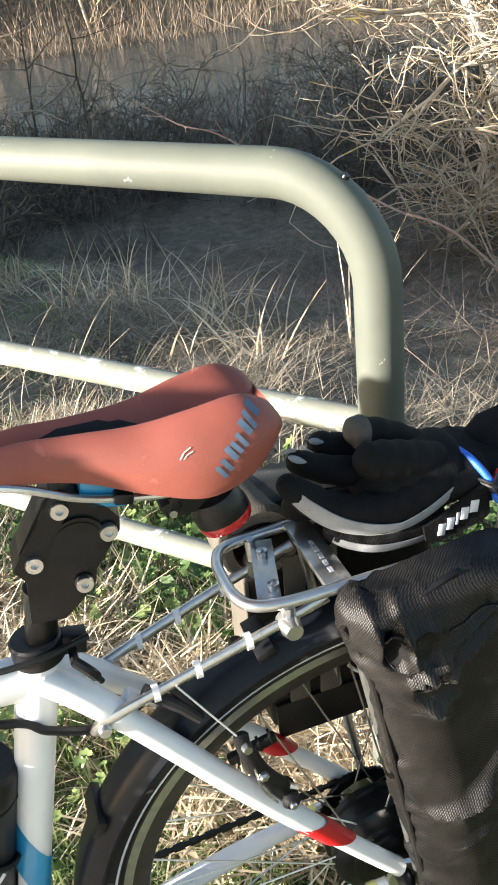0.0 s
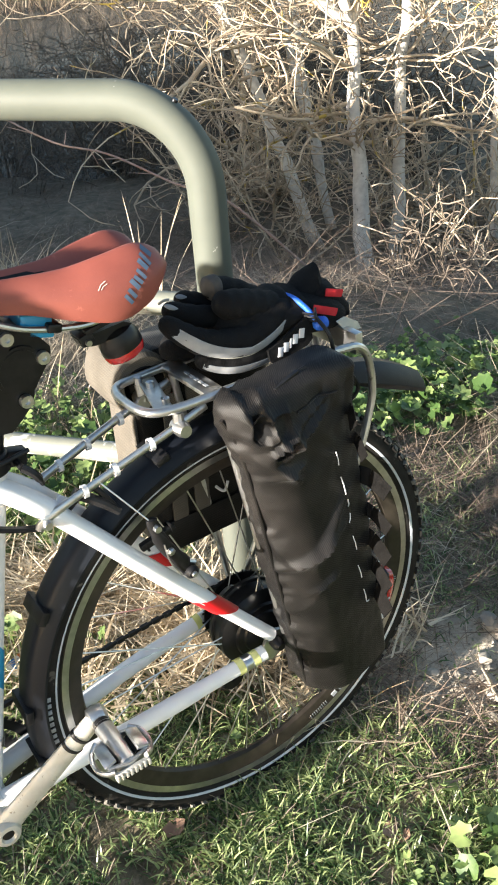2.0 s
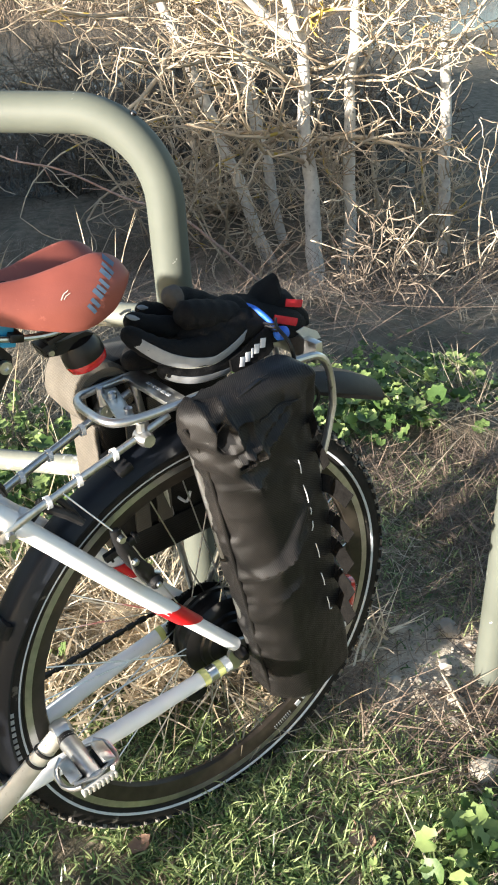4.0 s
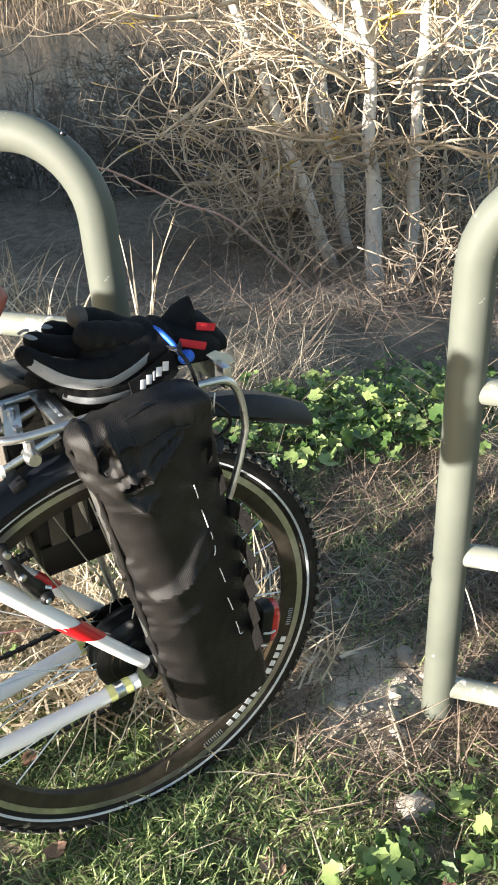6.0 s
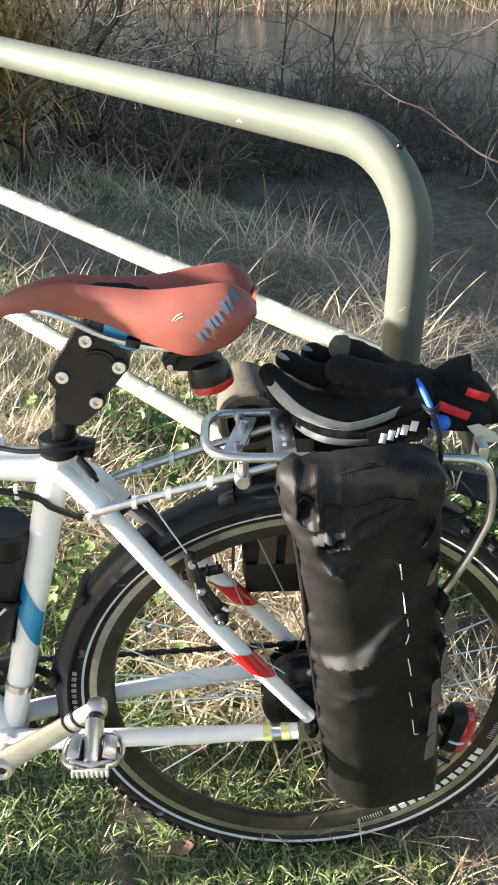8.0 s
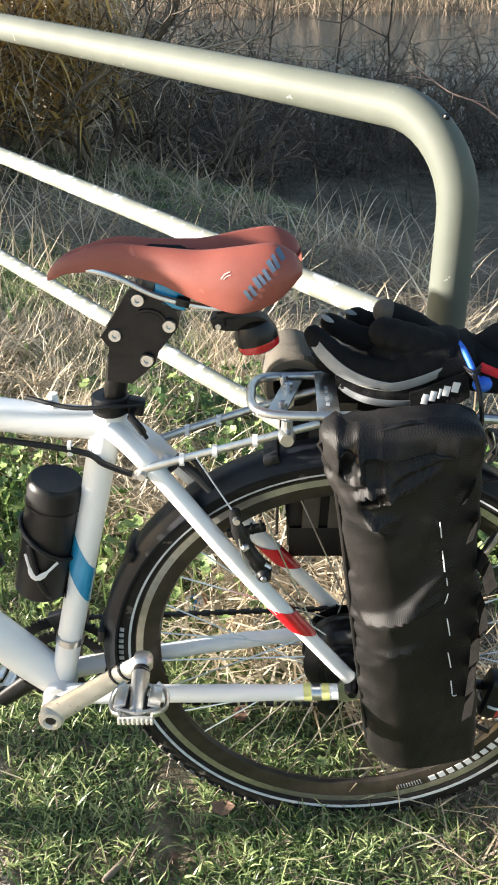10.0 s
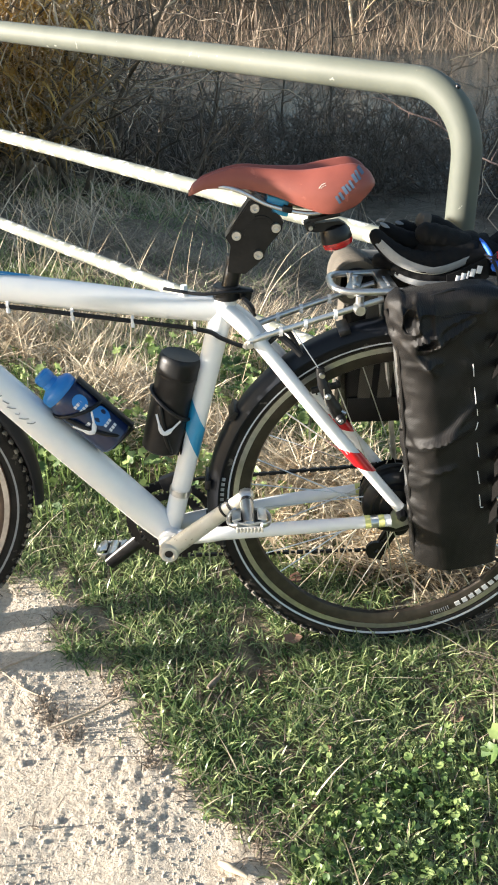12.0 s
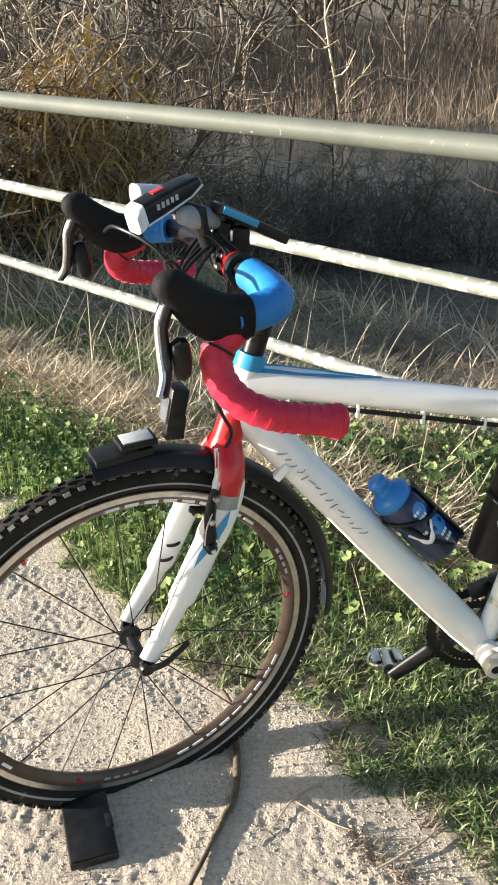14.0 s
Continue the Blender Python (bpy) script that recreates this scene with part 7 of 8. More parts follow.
n = 42000
b = scatter(n, -2.8, -0.3, 0.95, 3.2, lambda x, y: max(0.0, 1 - path_amount(x, y)) * (1 - smooth(0.2, 1.0, rail_distance(x, y))) * max(0.05, min(1.0, 0.6 + 1.1 * noise.noise((x * 4, y * 4, 8.0)))))
ribbons("verge_grass", GRASS, b, GEN.uniform(0.015, 0.055, n), GEN.uniform(0.0028, 0.0058, n), GEN.uniform(0.0, 0.8, n), band_count(n), GEN.uniform(0.3, 1.5, n), "uneven green grass along the railing", "grass", roll=GEN.uniform(-0.7, 0.7, n))
n = 3000
b = scatter(n, -2.8, -0.25, 0.25, 3.2, lambda x, y: max(0.0, 1 - path_amount(x, y)) * (1 - smooth(0.2, 1.0, rail_distance(x, y))) * max(0.0, min(1.0, 0.3 + 1.3 * noise.noise((x * 2.6, y * 2.6, 31.0)))))
ribbons("verge_straw", STRAW, b, GEN.uniform(0.03, 0.17, n), GEN.uniform(0.0018, 0.0042, n), GEN.uniform(0.5, 1.45, n), band_count(n), GEN.uniform(-0.1, 0.8, n), "tangled dry straw in the verge grass", "straw", roll=GEN.uniform(-0.9, 0.9, n))
n = 15000
b = scatter(n, -2.1, 0.45, 0.02, 2.6, lambda x, y: max(0.0, 1 - abs(rail_distance(x, y) + 0.02) / (0.30 if x > -0.4 else 0.22)) * max(0.0, min(1.0, (0.45 if x > -0.4 else 0.6) + 2.0 * noise.noise((x * 5, y * 5, 61.0)))))
b[:, 2] += GEN.uniform(0.0, 0.07, n)
ribbons("straw_heap", STRAW, b, GEN.uniform(0.05, 0.17, n), GEN.uniform(0.003, 0.0068, n), GEN.uniform(0.7, 1.6, n), band_count(n), GEN.uniform(-0.1, 0.5, n), "thick heap of bleached straw below the railing", "straw", roll=GEN.uniform(-1.2, 1.2, n))
n = 24000
b = scatter(n, -2.2, 1.6, -0.7, 2.0, straw_share)
ribbons("straw_litter", STRAW, b, GEN.uniform(0.03, 0.15, n), GEN.uniform(0.0016, 0.0040, n), np.where(b[:, 0] > 0.2, GEN.uniform(1.2, 1.62, n), GEN.uniform(0.45, 1.45, n)), band_count(n), GEN.uniform(-0.1, 0.7, n), "matted dry straw below the railing", "straw", roll=GEN.uniform(-0.9, 0.9, n))
n = 170
b = scatter(n, -2.4, 1.2, -0.2, 3.0, lambda x, y: straw_share(x, y) * smooth(-0.05, 0.2, rail_distance(x, y)) * (1 if x < 0.5 else 0.15))
ribbons("tall_dry_stems", STRAW, b, GEN.uniform(0.16, 0.5, n), GEN.uniform(0.002, 0.0045, n), GEN.uniform(0.05, 0.9, n), band_count(n), GEN.uniform(0.1, 1.1, n), "tall bent dry grass stems", "dry grass", segs=6, roll=GEN.uniform(-0.7, 0.7, n))


n = 1500
b = scatter(n, -1.5, 0.1, -0.85, 0.5, lambda x, y: (1 if 0.15 < path_amount(x, y) < 0.92 else 0.012) * max(0.0, 0.2 + 1.5 * noise.noise((x * 9, y * 9, 41.0))))
ribbons("edge_tufts", DULL_STRAW, b, GEN.uniform(0.012, 0.05, n), GEN.uniform(0.0015, 0.003, n), GEN.uniform(0.3, 1.4, n), band_count(n), GEN.uniform(0.1, 0.9, n), "dry tufts at the ragged edge of the path", "grass", roll=GEN.uniform(-0.8, 0.8, n))
tx, ty = np.array([-0.66, -0.62, -0.69, -0.55, -0.47]), np.array([-0.20, -0.24, -0.17, -0.13, -0.31])
n = 260
pick = GEN.integers(0, 5, n)
x, y = tx[pick] + GEN.normal(0, 0.012, n), ty[pick] + GEN.normal(0, 0.012, n)
ribbons("dry_tuft", DULL_STRAW, np.stack([x, y, heights(x, y)], 1), GEN.uniform(0.010, 0.032, n), GEN.uniform(0.0014, 0.0028, n), GEN.uniform(0.2, 1.4, n), band_count(n), GEN.uniform(0.1, 0.9, n), "small dry grass tufts growing out of the path", "grass", roll=GEN.uniform(-0.8, 0.8, n))


def grit(n):
    """Small half-sunk lumps over the path, as one mesh."""
    b = scatter(n, -1.65, 0.1, -0.85, 0.75, lambda x, y: smooth(0.25, 0.9, path_amount(x, y)) * max(0.12, min(1.0, 0.55 + 1.2 * noise.noise((x * 7, y * 7, 51.0)))))
    s = 0.0010 + 0.0026 * GEN.random(n) ** 2.6
    s *= np.where(GEN.random(n) < 0.02, 1.7, 1.0)
    ring = 5
    a = (np.arange(ring) * 2 * np.pi / ring)[None, :] + GEN.uniform(0, 6.28, n)[:, None]
    rad = s[:, None] * GEN.uniform(0.75, 1.35, (n, ring))
    v = np.zeros((n, 2 * ring + 1, 3))
    for k, (q, h) in enumerate(((1.0, -0.35), (0.70, 0.34))):
        v[:, k * ring:(k + 1) * ring, 0] = b[:, 0:1] + rad * q * np.cos(a)
        v[:, k * ring:(k + 1) * ring, 1] = b[:, 1:2] + rad * q * np.sin(a)
        v[:, k * ring:(k + 1) * ring, 2] = b[:, 2:3] + 0.003 + (s * h)[:, None] * GEN.uniform(0.7, 1.3, (n, ring))
    v[:, -1] = b + np.stack([0 * s, 0 * s, 0.003 + 0.48 * s], 1)
    faces = []
    for k in range(ring):
        l = (k + 1) % ring
        faces += [(k, l, ring + l), (k, ring + l, ring + k), (ring + k, ring + l, 2 * ring)]
    faces = (np.arange(n)[:, None, None] * (2 * ring + 1) + np.array(faces)[None]).reshape(-1, 3)
    me = bpy.data.meshes.new("grit")
    me.vertices.add(n * (2 * ring + 1))
    me.vertices.foreach_set("co", v.reshape(-1))
    me.loops.add(faces.size)
    me.loops.foreach_set("vertex_index", faces.reshape(-1))
    me.polygons.add(len(faces))
    me.polygons.foreach_set("loop_start", np.arange(0, faces.size, 3))
    me.update(calc_edges=True)
    me.materials.append(GRIT)
    return tagged(new("path_grit", me), "rough pale grit pressed into the path", "gravel", kind="stuff")


grit(17000)


n = 330
b = scatter(n, -3.2, -0.9, 1.7, 4.2, lambda x, y: smooth(-0.05, 0.25, rail_distance(x, y)) * (1 - smooth(1.2, 1.8, rail_distance(x, y))) * max(0.0, 0.35 + 1.4 * noise.noise((x * 2.5, y * 2.5, 91.0))))
ribbons("tall_dry_stems", STRAW, b, GEN.uniform(0.2, 0.75, n), GEN.uniform(0.003, 0.007, n), GEN.uniform(0.5, 1.45, n), band_count(n), GEN.uniform(-0.2, 1.0, n), "tall tangled dead stems behind the railing", "dry grass", segs=6, roll=GEN.uniform(-0.7, 0.7, n))


def bank_share(x, y):
    d = rail_distance(x, y)
    return smooth(0.5, 1.2, d) * (1 - smooth(8.5, 11, d)) * max(0.1, min(1.0, 0.6 + 1.2 * noise.noise((x * 1.3, y * 1.3, 4.0))))


n = 16000
b = scatter(n, 0.15, 1.9, -0.5, 1.5, lambda x, y: smooth(-0.35, -0.05, rail_distance(x, y)) * (1 - smooth(0.5, 1.0, rail_distance(x, y))) * (1 - 0.97 * math.exp(-(((x - 0.43) / 0.18) ** 4 + ((y + 0.03) / 0.16) ** 4))) * max(0.05, min(1.0, 0.55 + 1.3 * noise.noise((x * 4, y * 4, 15.0)))))
b[:, 2] += GEN.uniform(0.0, 0.02, n)
ribbons("russet_litter", RUSSET, b, GEN.uniform(0.03, 0.16, n), GEN.uniform(0.0014, 0.0036, n), GEN.uniform(1.1, 1.65, n), band_count(n), GEN.uniform(-0.3, 0.3, n), "matted russet litter of dead stalks by the railing", "straw", roll=GEN.uniform(-1.2, 1.2, n))
n = 7000
b = scatter(n, -1.2, 1.6, 0.5, 3.4, lambda x, y: smooth(0.55, 0.9, rail_distance(x, y)) * (1 - smooth(1.9, 2.4, rail_distance(x, y))) * max(0.0, min(1.0, 0.35 + 1.4 * noise.noise((x * 1.8, y * 1.8, 27.0)))))
b[:, 2] += GEN.uniform(0.0, 0.05, n)
ribbons("grey_thatch", LITTER, b, GEN.uniform(0.06, 0.24, n), GEN.uniform(0.0016, 0.0038, n), GEN.uniform(0.9, 1.6, n), band_count(n), GEN.uniform(-0.4, 0.6, n), "grey thatch of matted dead grass on the bank", "dry grass", segs=4, roll=GEN.uniform(-1.2, 1.2, n))
# undergrowth below the trees: thin suckers, arching stalks and fallen twigs
n = 4600
b = scatter(n, 1.3, 6.4, 1.6, 7.0, lambda x, y: smooth(1.7, 2.8, rail_distance(x, y)) * max(0.06, min(1.0, 0.45 + 1.3 * noise.noise((x * 1.1, y * 1.1, 37.0)))))
ribbons("undergrowth", RUSSET, b, GEN.uniform(0.15, 0.65, n), GEN.uniform(0.0025, 0.006, n), GEN.uniform(0.95, 1.6, n), band_count(n), GEN.uniform(-0.5, 0.9, n), "tangled grey stalks and suckers under the trees", "brush", segs=5, roll=GEN.uniform(-1.2, 1.2, n))
n = 2600
b = scatter(n, 0.9, 6.0, 1.2, 6.5, lambda x, y: smooth(0.9, 1.8, rail_distance(x, y)) * max(0.05, min(1.0, 0.5 + 1.3 * noise.noise((x * 1.3, y * 1.3, 47.0)))))
b[:, 2] += GEN.uniform(0.01, 0.08, n)
ribbons("fallen_twigs", RUSSET, b, GEN.uniform(0.2, 0.9, n), GEN.uniform(0.003, 0.008, n), GEN.uniform(1.3, 1.6, n), band_count(n), GEN.uniform(-0.15, 0.2, n), "fallen brown twigs lying across the bank", "brush", segs=4, roll=GEN.uniform(-1.2, 1.2, n))
n = 34000
b = scatter(n, -5, 6.5, -0.5, 11, bank_share)
ribbons("bank_grass", DULL_STRAW, b, GEN.uniform(0.05, 0.17, n), GEN.uniform(0.003, 0.007, n), GEN.uniform(0.8, 1.5, n), band_count(n), GEN.uniform(0.1, 0.7, n), "dull dead grass lying on the river bank", "grass", roll=GEN.uniform(-0.8, 0.8, n))
n = 16000
b = scatter(n, -6, 6, -0.3, 8, lambda x, y: bank_share(x, y) * (1 - smooth(-0.2, 0.4, x)) * smooth(0.9, 1.8, rail_distance(x, y)) * max(0.0, noise.noise((x * 0.9, y * 0.9, 11)) + 0.3))
ribbons("bank_green", GRASS, b, GEN.uniform(0.03, 0.10, n), GEN.uniform(0.004, 0.009, n), GEN.uniform(0.3, 1.2, n), band_count(n), GEN.uniform(0.3, 1.2, n), "patches of green grass on the bank", "grass", roll=GEN.uniform(-0.8, 0.8, n))
n = 20000
b = scatter(n, -2.6, 5.0, 0.2, 7.0, lambda x, y: smooth(0.35, 0.9, rail_distance(x, y)) * max(0.05, min(1.0, 0.5 + 1.3 * noise.noise((x * 2.1, y * 2.1, 81.0)))))
b[:, 2] += 0.01
ribbons("bank_litter", LITTER, b, GEN.uniform(0.05, 0.22, n), GEN.uniform(0.0018, 0.0045, n), GEN.uniform(1.1, 1.6, n), band_count(n), GEN.uniform(-0.25, 0.4, n), "pale litter of dead stalks lying on the bank", "dry grass", segs=4, roll=GEN.uniform(-1.3, 1.3, n))
# tufts of bleached tall grass at the top of the bank
n = 460
cx = GEN.uniform(-1.1, 0.8, 34)
cy = 3.85 - 1.15 * cx + GEN.normal(0, 0.32, 34)
pick = GEN.integers(0, 34, n)
x, y = cx[pick] + GEN.normal(0, 0.06, n), cy[pick] + GEN.normal(0, 0.06, n)
b = np.stack([x, y, heights(x, y)], 1)
ribbons("bleached_tufts", STRAW, b, GEN.uniform(0.15, 0.46, n), GEN.uniform(0.006, 0.012, n), GEN.uniform(0.1, 1.1, n), band_count(n), GEN.uniform(0.1, 1.9, n), "bleached bent grass tufts on the bank", "dry grass", segs=6, roll=GEN.uniform(-0.6, 0.6, n))
# reeds on the far shore
n = 20000
x, y = GEN.uniform(-34, 44, n), 30.0 + 10 * GEN.random(n) ** 1.3
b = np.stack([x, y, heights(x, y)], 1)
ribbons("far_reeds", REED, b, GEN.uniform(0.6, 2.8, n), GEN.uniform(0.012, 0.04, n), GEN.uniform(0.0, 0.9, n), band_count(n), GEN.uniform(-0.3, 1.0, n), "golden dry reeds along the far shore", "reeds", segs=3, roll=GEN.uniform(-1, 1, n))


def leaf_cloud(name, places, sizes, mat, label, category, lobes=7, cup=0.25, tilt=0.7, stems=True):
    """Round lobed leaves on short stalks, as one mesh."""
    verts, faces = [], []
    for p, s in zip(places, sizes):
        head = GEN.uniform(0, 2 * math.pi)
        m = Matrix.Translation(p) @ Matrix.Rotation(head, 4, "Z") @ Matrix.Rotation(GEN.normal(0, tilt * 0.6), 4, "X") @ Matrix.Rotation(GEN.normal(0.2, tilt * 0.6), 4, "Y")
        k0 = len(verts)
        verts.append(tuple(m @ Vector((0, 0, 0))))
        n_ = 14
        for k in range(n_):
            a = 2 * math.pi * k / n_
            r = s * (0.84 + 0.16 * abs(math.cos(a * lobes / 2))) * (0.22 if k == 0 else 1.0)
            verts.append(tuple(m @ Vector((r * math.cos(a), r * math.sin(a), s * cup * (0.7 + 0.42 * math.cos(a * lobes) + 0.5 * math.sin(a) ** 2)))))
        faces += [(k0, k0 + 1 + k, k0 + 1 + (k + 1) % n_) for k in range(n_)]
        if stems:
            g = Vector((p[0] + GEN.normal(0, s * 0.7), p[1] + GEN.normal(0, s * 0.7), ground_height(p[0], p[1]) - 0.005))
            q = Vector(verts[k0])
            w = Vector((0.0012, 0.0008, 0))
            k1 = len(verts)
            verts += [tuple(g - w), tuple(g + w), tuple(q + w), tuple(q - w)]
            faces.append((k1, k1 + 1, k1 + 2, k1 + 3))
    f = Form()
    f.v, f.f = verts, faces
    return tagged(part(name, f, mat, angle=60), label, category, kind="stuff")


def leaf_places(n, centres, spread, z0, z1):
    c = np.array(centres)
    pick = GEN.integers(0, len(c), n)
    x, y = c[pick, 0] + GEN.normal(0, spread, n), c[pick, 1] + GEN.normal(0, spread, n)
    ok = np.array([path_amount(a, b_) < 0.4 and not (a < 0.1 and abs(rail_distance(a, b_) + 0.01) < 0.11 + 0.06 * noise.noise((a * 6, b_ * 6, 2.0))) for a, b_ in zip(x, y)])
    x, y = x[ok], y[ok]
    return [(a, b_, ground_height(a, b_) + h) for a, b_, h in zip(x, y, GEN.uniform(z0, z1, len(x)))]


pl = leaf_places(1350, [(1.0, 0.78), (1.2, 0.95), (0.95, 0.98), (1.4, 0.8), (0.6, 0.95), (0.3, 1.05), (1.6, 1.15), (0.05, 0.9), (0.80, 0.86), (1.15, 0.7)], 0.12, 0.015, 0.10)
leaf_cloud("mallow_patch", pl, 0.007 + 0.025 * GEN.random(len(pl)) ** 1.7, LEAF, "patch of green round-lobed mallow leaves under the railing", "ground plants")
pl = leaf_places(1000, [(0.30, 0.66), (0.10, 0.70), (0.45, 0.60), (0.50, 0.76), (0.22, 0.88), (-0.05, 0.66)], 0.09, 0.01, 0.085)
leaf_cloud("mallow_patch", pl, 0.006 + 0.018 * GEN.random(len(pl)) ** 1.8, LEAF, "dark green leaves crowding round the railing's foot", "ground plants")
pl = leaf_places(2600, [(-0.25, 0.9), (-0.5, 0.8), (-0.1, 0.7), (-0.35, 0.60), (-0.7, 0.85), (-0.55, 1.2), (-0.2, 1.3), (-0.05, 1.05), (-0.8, 1.1), (-0.62, 0.95), (0.1, 1.25)], 0.15, 0.01, 0.11)
leaf_cloud("mallow_patch", pl, 0.006 + 0.016 * GEN.random(len(pl)) ** 1.6, LEAF, "low green leaves growing through straw behind the bicycle", "ground plants")
pl = leaf_places(3600, [(-1.35, 0.95), (-1.2, 0.72), (-1.05, 0.9), (-1.5, 1.2), (-1.25, 1.25), (-0.95, 0.65), (-1.7, 1.4), (-1.6, 1.8), (-1.9, 2.1), (-1.35, 1.6), (-2.0, 1.7), (-1.45, 1.0), (-1.75, 1.6), (-1.1, 1.1), (-1.55, 1.45)], 0.16, 0.01, 0.11)
leaf_cloud("mallow_patch", pl, 0.005 + 0.014 * GEN.random(len(pl)) ** 1.8, LEAF, "small green leaves at the edge of the path", "ground plants")
pl = leaf_places(58, [(0.20, -0.33), (0.26, -0.31), (0.15, -0.38), (0.33, -0.37), (0.44, -0.34)], 0.035, 0.01, 0.055)
leaf_cloud("mallow_patch", pl, GEN.uniform(0.009, 0.025, len(pl)), LEAF, "pale green mallow leaves on bare soil", "ground plants")
pl = leaf_places(520, [(-0.06, -0.42), (0.0, -0.36), (-0.14, -0.44), (0.05, -0.45), (-0.02, -0.52), (-0.18, -0.52)], 0.05, 0.008, 0.035)
leaf_cloud("clover_patch", pl, GEN.uniform(0.004, 0.009, len(pl)), LEAF, "small clover leaves in the turf", "ground plants", lobes=3)


# ---- bare trees and shrubs ----
def sprout(f, rnd, p, d, length, r, level, most, crook, up, bushy=0.5):
    """A crooked branch that throws off smaller ones."""
    n = 6 if level < 2 else 4
    pts, rad = [Vector(p)], [r]
    d = Vector(d).normalized()
    for k in range(n):
        d = (d + Vector((rnd.gauss(0, crook), rnd.gauss(0, crook), rnd.gauss(0, crook) + up))).normalized()
        pts.append(pts[-1] + d * length / n)
        rad.append(max(0.0038, r * (1 - 0.55 * (k + 1) / n)))
    f.tube(pts, rad, 7 if level == 0 else (5 if level == 1 else 4))
    if level < most:
        for k in range(1, n + 1):
            for _ in range(2 if level == 0 and rnd.random() < bushy else (1 if level == 0 or rnd.random() < bushy else 0)):
                side_ = Vector((rnd.gauss(0, 1), rnd.gauss(0, 1), rnd.gauss(0.15, 0.6))).normalized()
                sprout(f, rnd, pts[k], d * 0.5 + side_, length * rnd.uniform(0.25, 0.55), rad[k] * 0.68, level + 1, most, crook * 1.1, up, bushy)


def sapling(base, tip, r, seed, label, most=2, limbs=18, low=6):
    """A leaning trunk with its crooked limbs; each limb is a part."""
    rnd = random.Random(seed)
    a, b_ = Vector(base), Vector(tip)
    n = 12
    pts = [a.lerp(b_, k / n) + Vector((rnd.gauss(0, 0.014), rnd.gauss(0, 0.014), 0)) * (1 if 0 < k else 0) for k in range(n + 1)]
    rad = [r * (1 - 0.45 * k / n) for k in range(n + 1)]
    tree = empty("tree", Matrix.Translation(a), label, "tree", "bare saplings on the bank")
    part("trunk", Form().tube([p - a for p in pts], rad, 12), BARK, tree, "pale grey trunk")
    for k in range(limbs):
        i = rnd.randint(low, n)
        f = Form()
        ang = rnd.uniform(0, 2 * math.pi)
        sprout(f, rnd, pts[i] - a, Vector((math.cos(ang), math.sin(ang), rnd.uniform(-0.1, 0.8))), rnd.uniform(0.5, 1.25), rad[i] * rnd.uniform(0.22, 0.42), 0, most, 0.26, 0.02)
        part("limb", f, TWIG, tree, angle=0)
    return tree


def fork(tree, at, tips, r):
    """Adds thick forked boughs to a trunk."""
    for tip in tips:
        a, b_ = Vector(at), Vector(tip)
        m = a.lerp(b_, 0.5) + (b_ - a).cross(Vector((0, 1, 0))) * 0.06
        part("bough", Form().tube([p - tree.matrix_basis.translation for p in bend([a, m, b_], 6)], [r * (1 - 0.3 * k / 12) for k in range(13)], 10), BARK, tree, "pale grey bough")


def shrub(base, size, count, seed, label, mat, most=2, spread=1.0, r=0.012, crook=0.24):
    """A shrub whose stems are parts."""
    rnd = random.Random(seed)
    root = empty("shrub", Matrix.Translation(base), label, "shrub", "bare shrubs on the bank")
    for k in range(count):
        f = Form()
        ang = rnd.uniform(0, 2 * math.pi)
        d = Vector((math.cos(ang) * spread * rnd.uniform(0.3, 1.0), math.sin(ang) * spread * rnd.uniform(0.3, 1.0), rnd.uniform(0.35, 1.2)))
        sprout(f, rnd, Vector((rnd.gauss(0, 0.06 * size), rnd.gauss(0, 0.06 * size), -0.06)), d, size * rnd.uniform(0.6, 1.15), r * rnd.uniform(0.7, 1.25), 0, most, crook, 0.02)
        part("stem", f, mat, root, angle=0)
    return root


def on_ground(x, y, sink=0.03):
    return (x, y, ground_height(x, y) - sink)


def reach(tree, at, way, length, r, seed):
    """A long low limb reaching out from a trunk."""
    f = Form()
    sprout(f, random.Random(seed), Vector(at) - tree.matrix_basis.translation, way, length, r, 0, 2, 0.17, 0.0, 0.75)
    part("limb", f, TWIG, tree, "cream crooked limb", angle=0)


t1 = sapling(on_ground(3.62, 3.92), (4.0, 4.55, 0.55), 0.072, 1, "slender pale-barked bare tree forking above the bank", limbs=9)
fork(t1, (3.98, 4.52, 0.42), [(3.90, 4.75, 1.7), (4.75, 4.8, 1.5), (3.35, 4.9, 1.25)], 0.044)
sapling(on_ground(4.02, 4.02), (4.5, 4.5, 1.7), 0.054, 2, "slender pale bare sapling beside a larger tree", limbs=10)
t3 = sapling(on_ground(3.95, 4.9), (3.5, 6.2, 1.5), 0.056, 3, "leaning pale bare sapling on the bank", limbs=14)
for k, (at, way, length, r) in enumerate((((3.72, 5.5, 0.45), (-1, -0.15, 0.10), 1.7, 0.022), ((3.76, 5.4, 0.30), (-1, 0.1, -0.10), 1.4, 0.018), ((3.66, 5.7, 0.75), (-1, -0.1, 0.12), 1.6, 0.020), ((3.80, 5.3, 0.10), (-0.9, -0.3, -0.12), 1.2, 0.016), ((3.60, 5.9, 0.95), (-1, 0.0, 0.0), 1.5, 0.018))):
    reach(t3, at, way, length, r, 500 + k)
sapling(on_ground(4.25, 5.1), (4.25, 6.2, 1.6), 0.046, 4, "thin grey bare sapling on the bank", limbs=10)
sapling(on_ground(5.0, 3.9), (5.6, 4.6, 1.9), 0.055, 5, "slender grey bare sapling near the water", limbs=11)
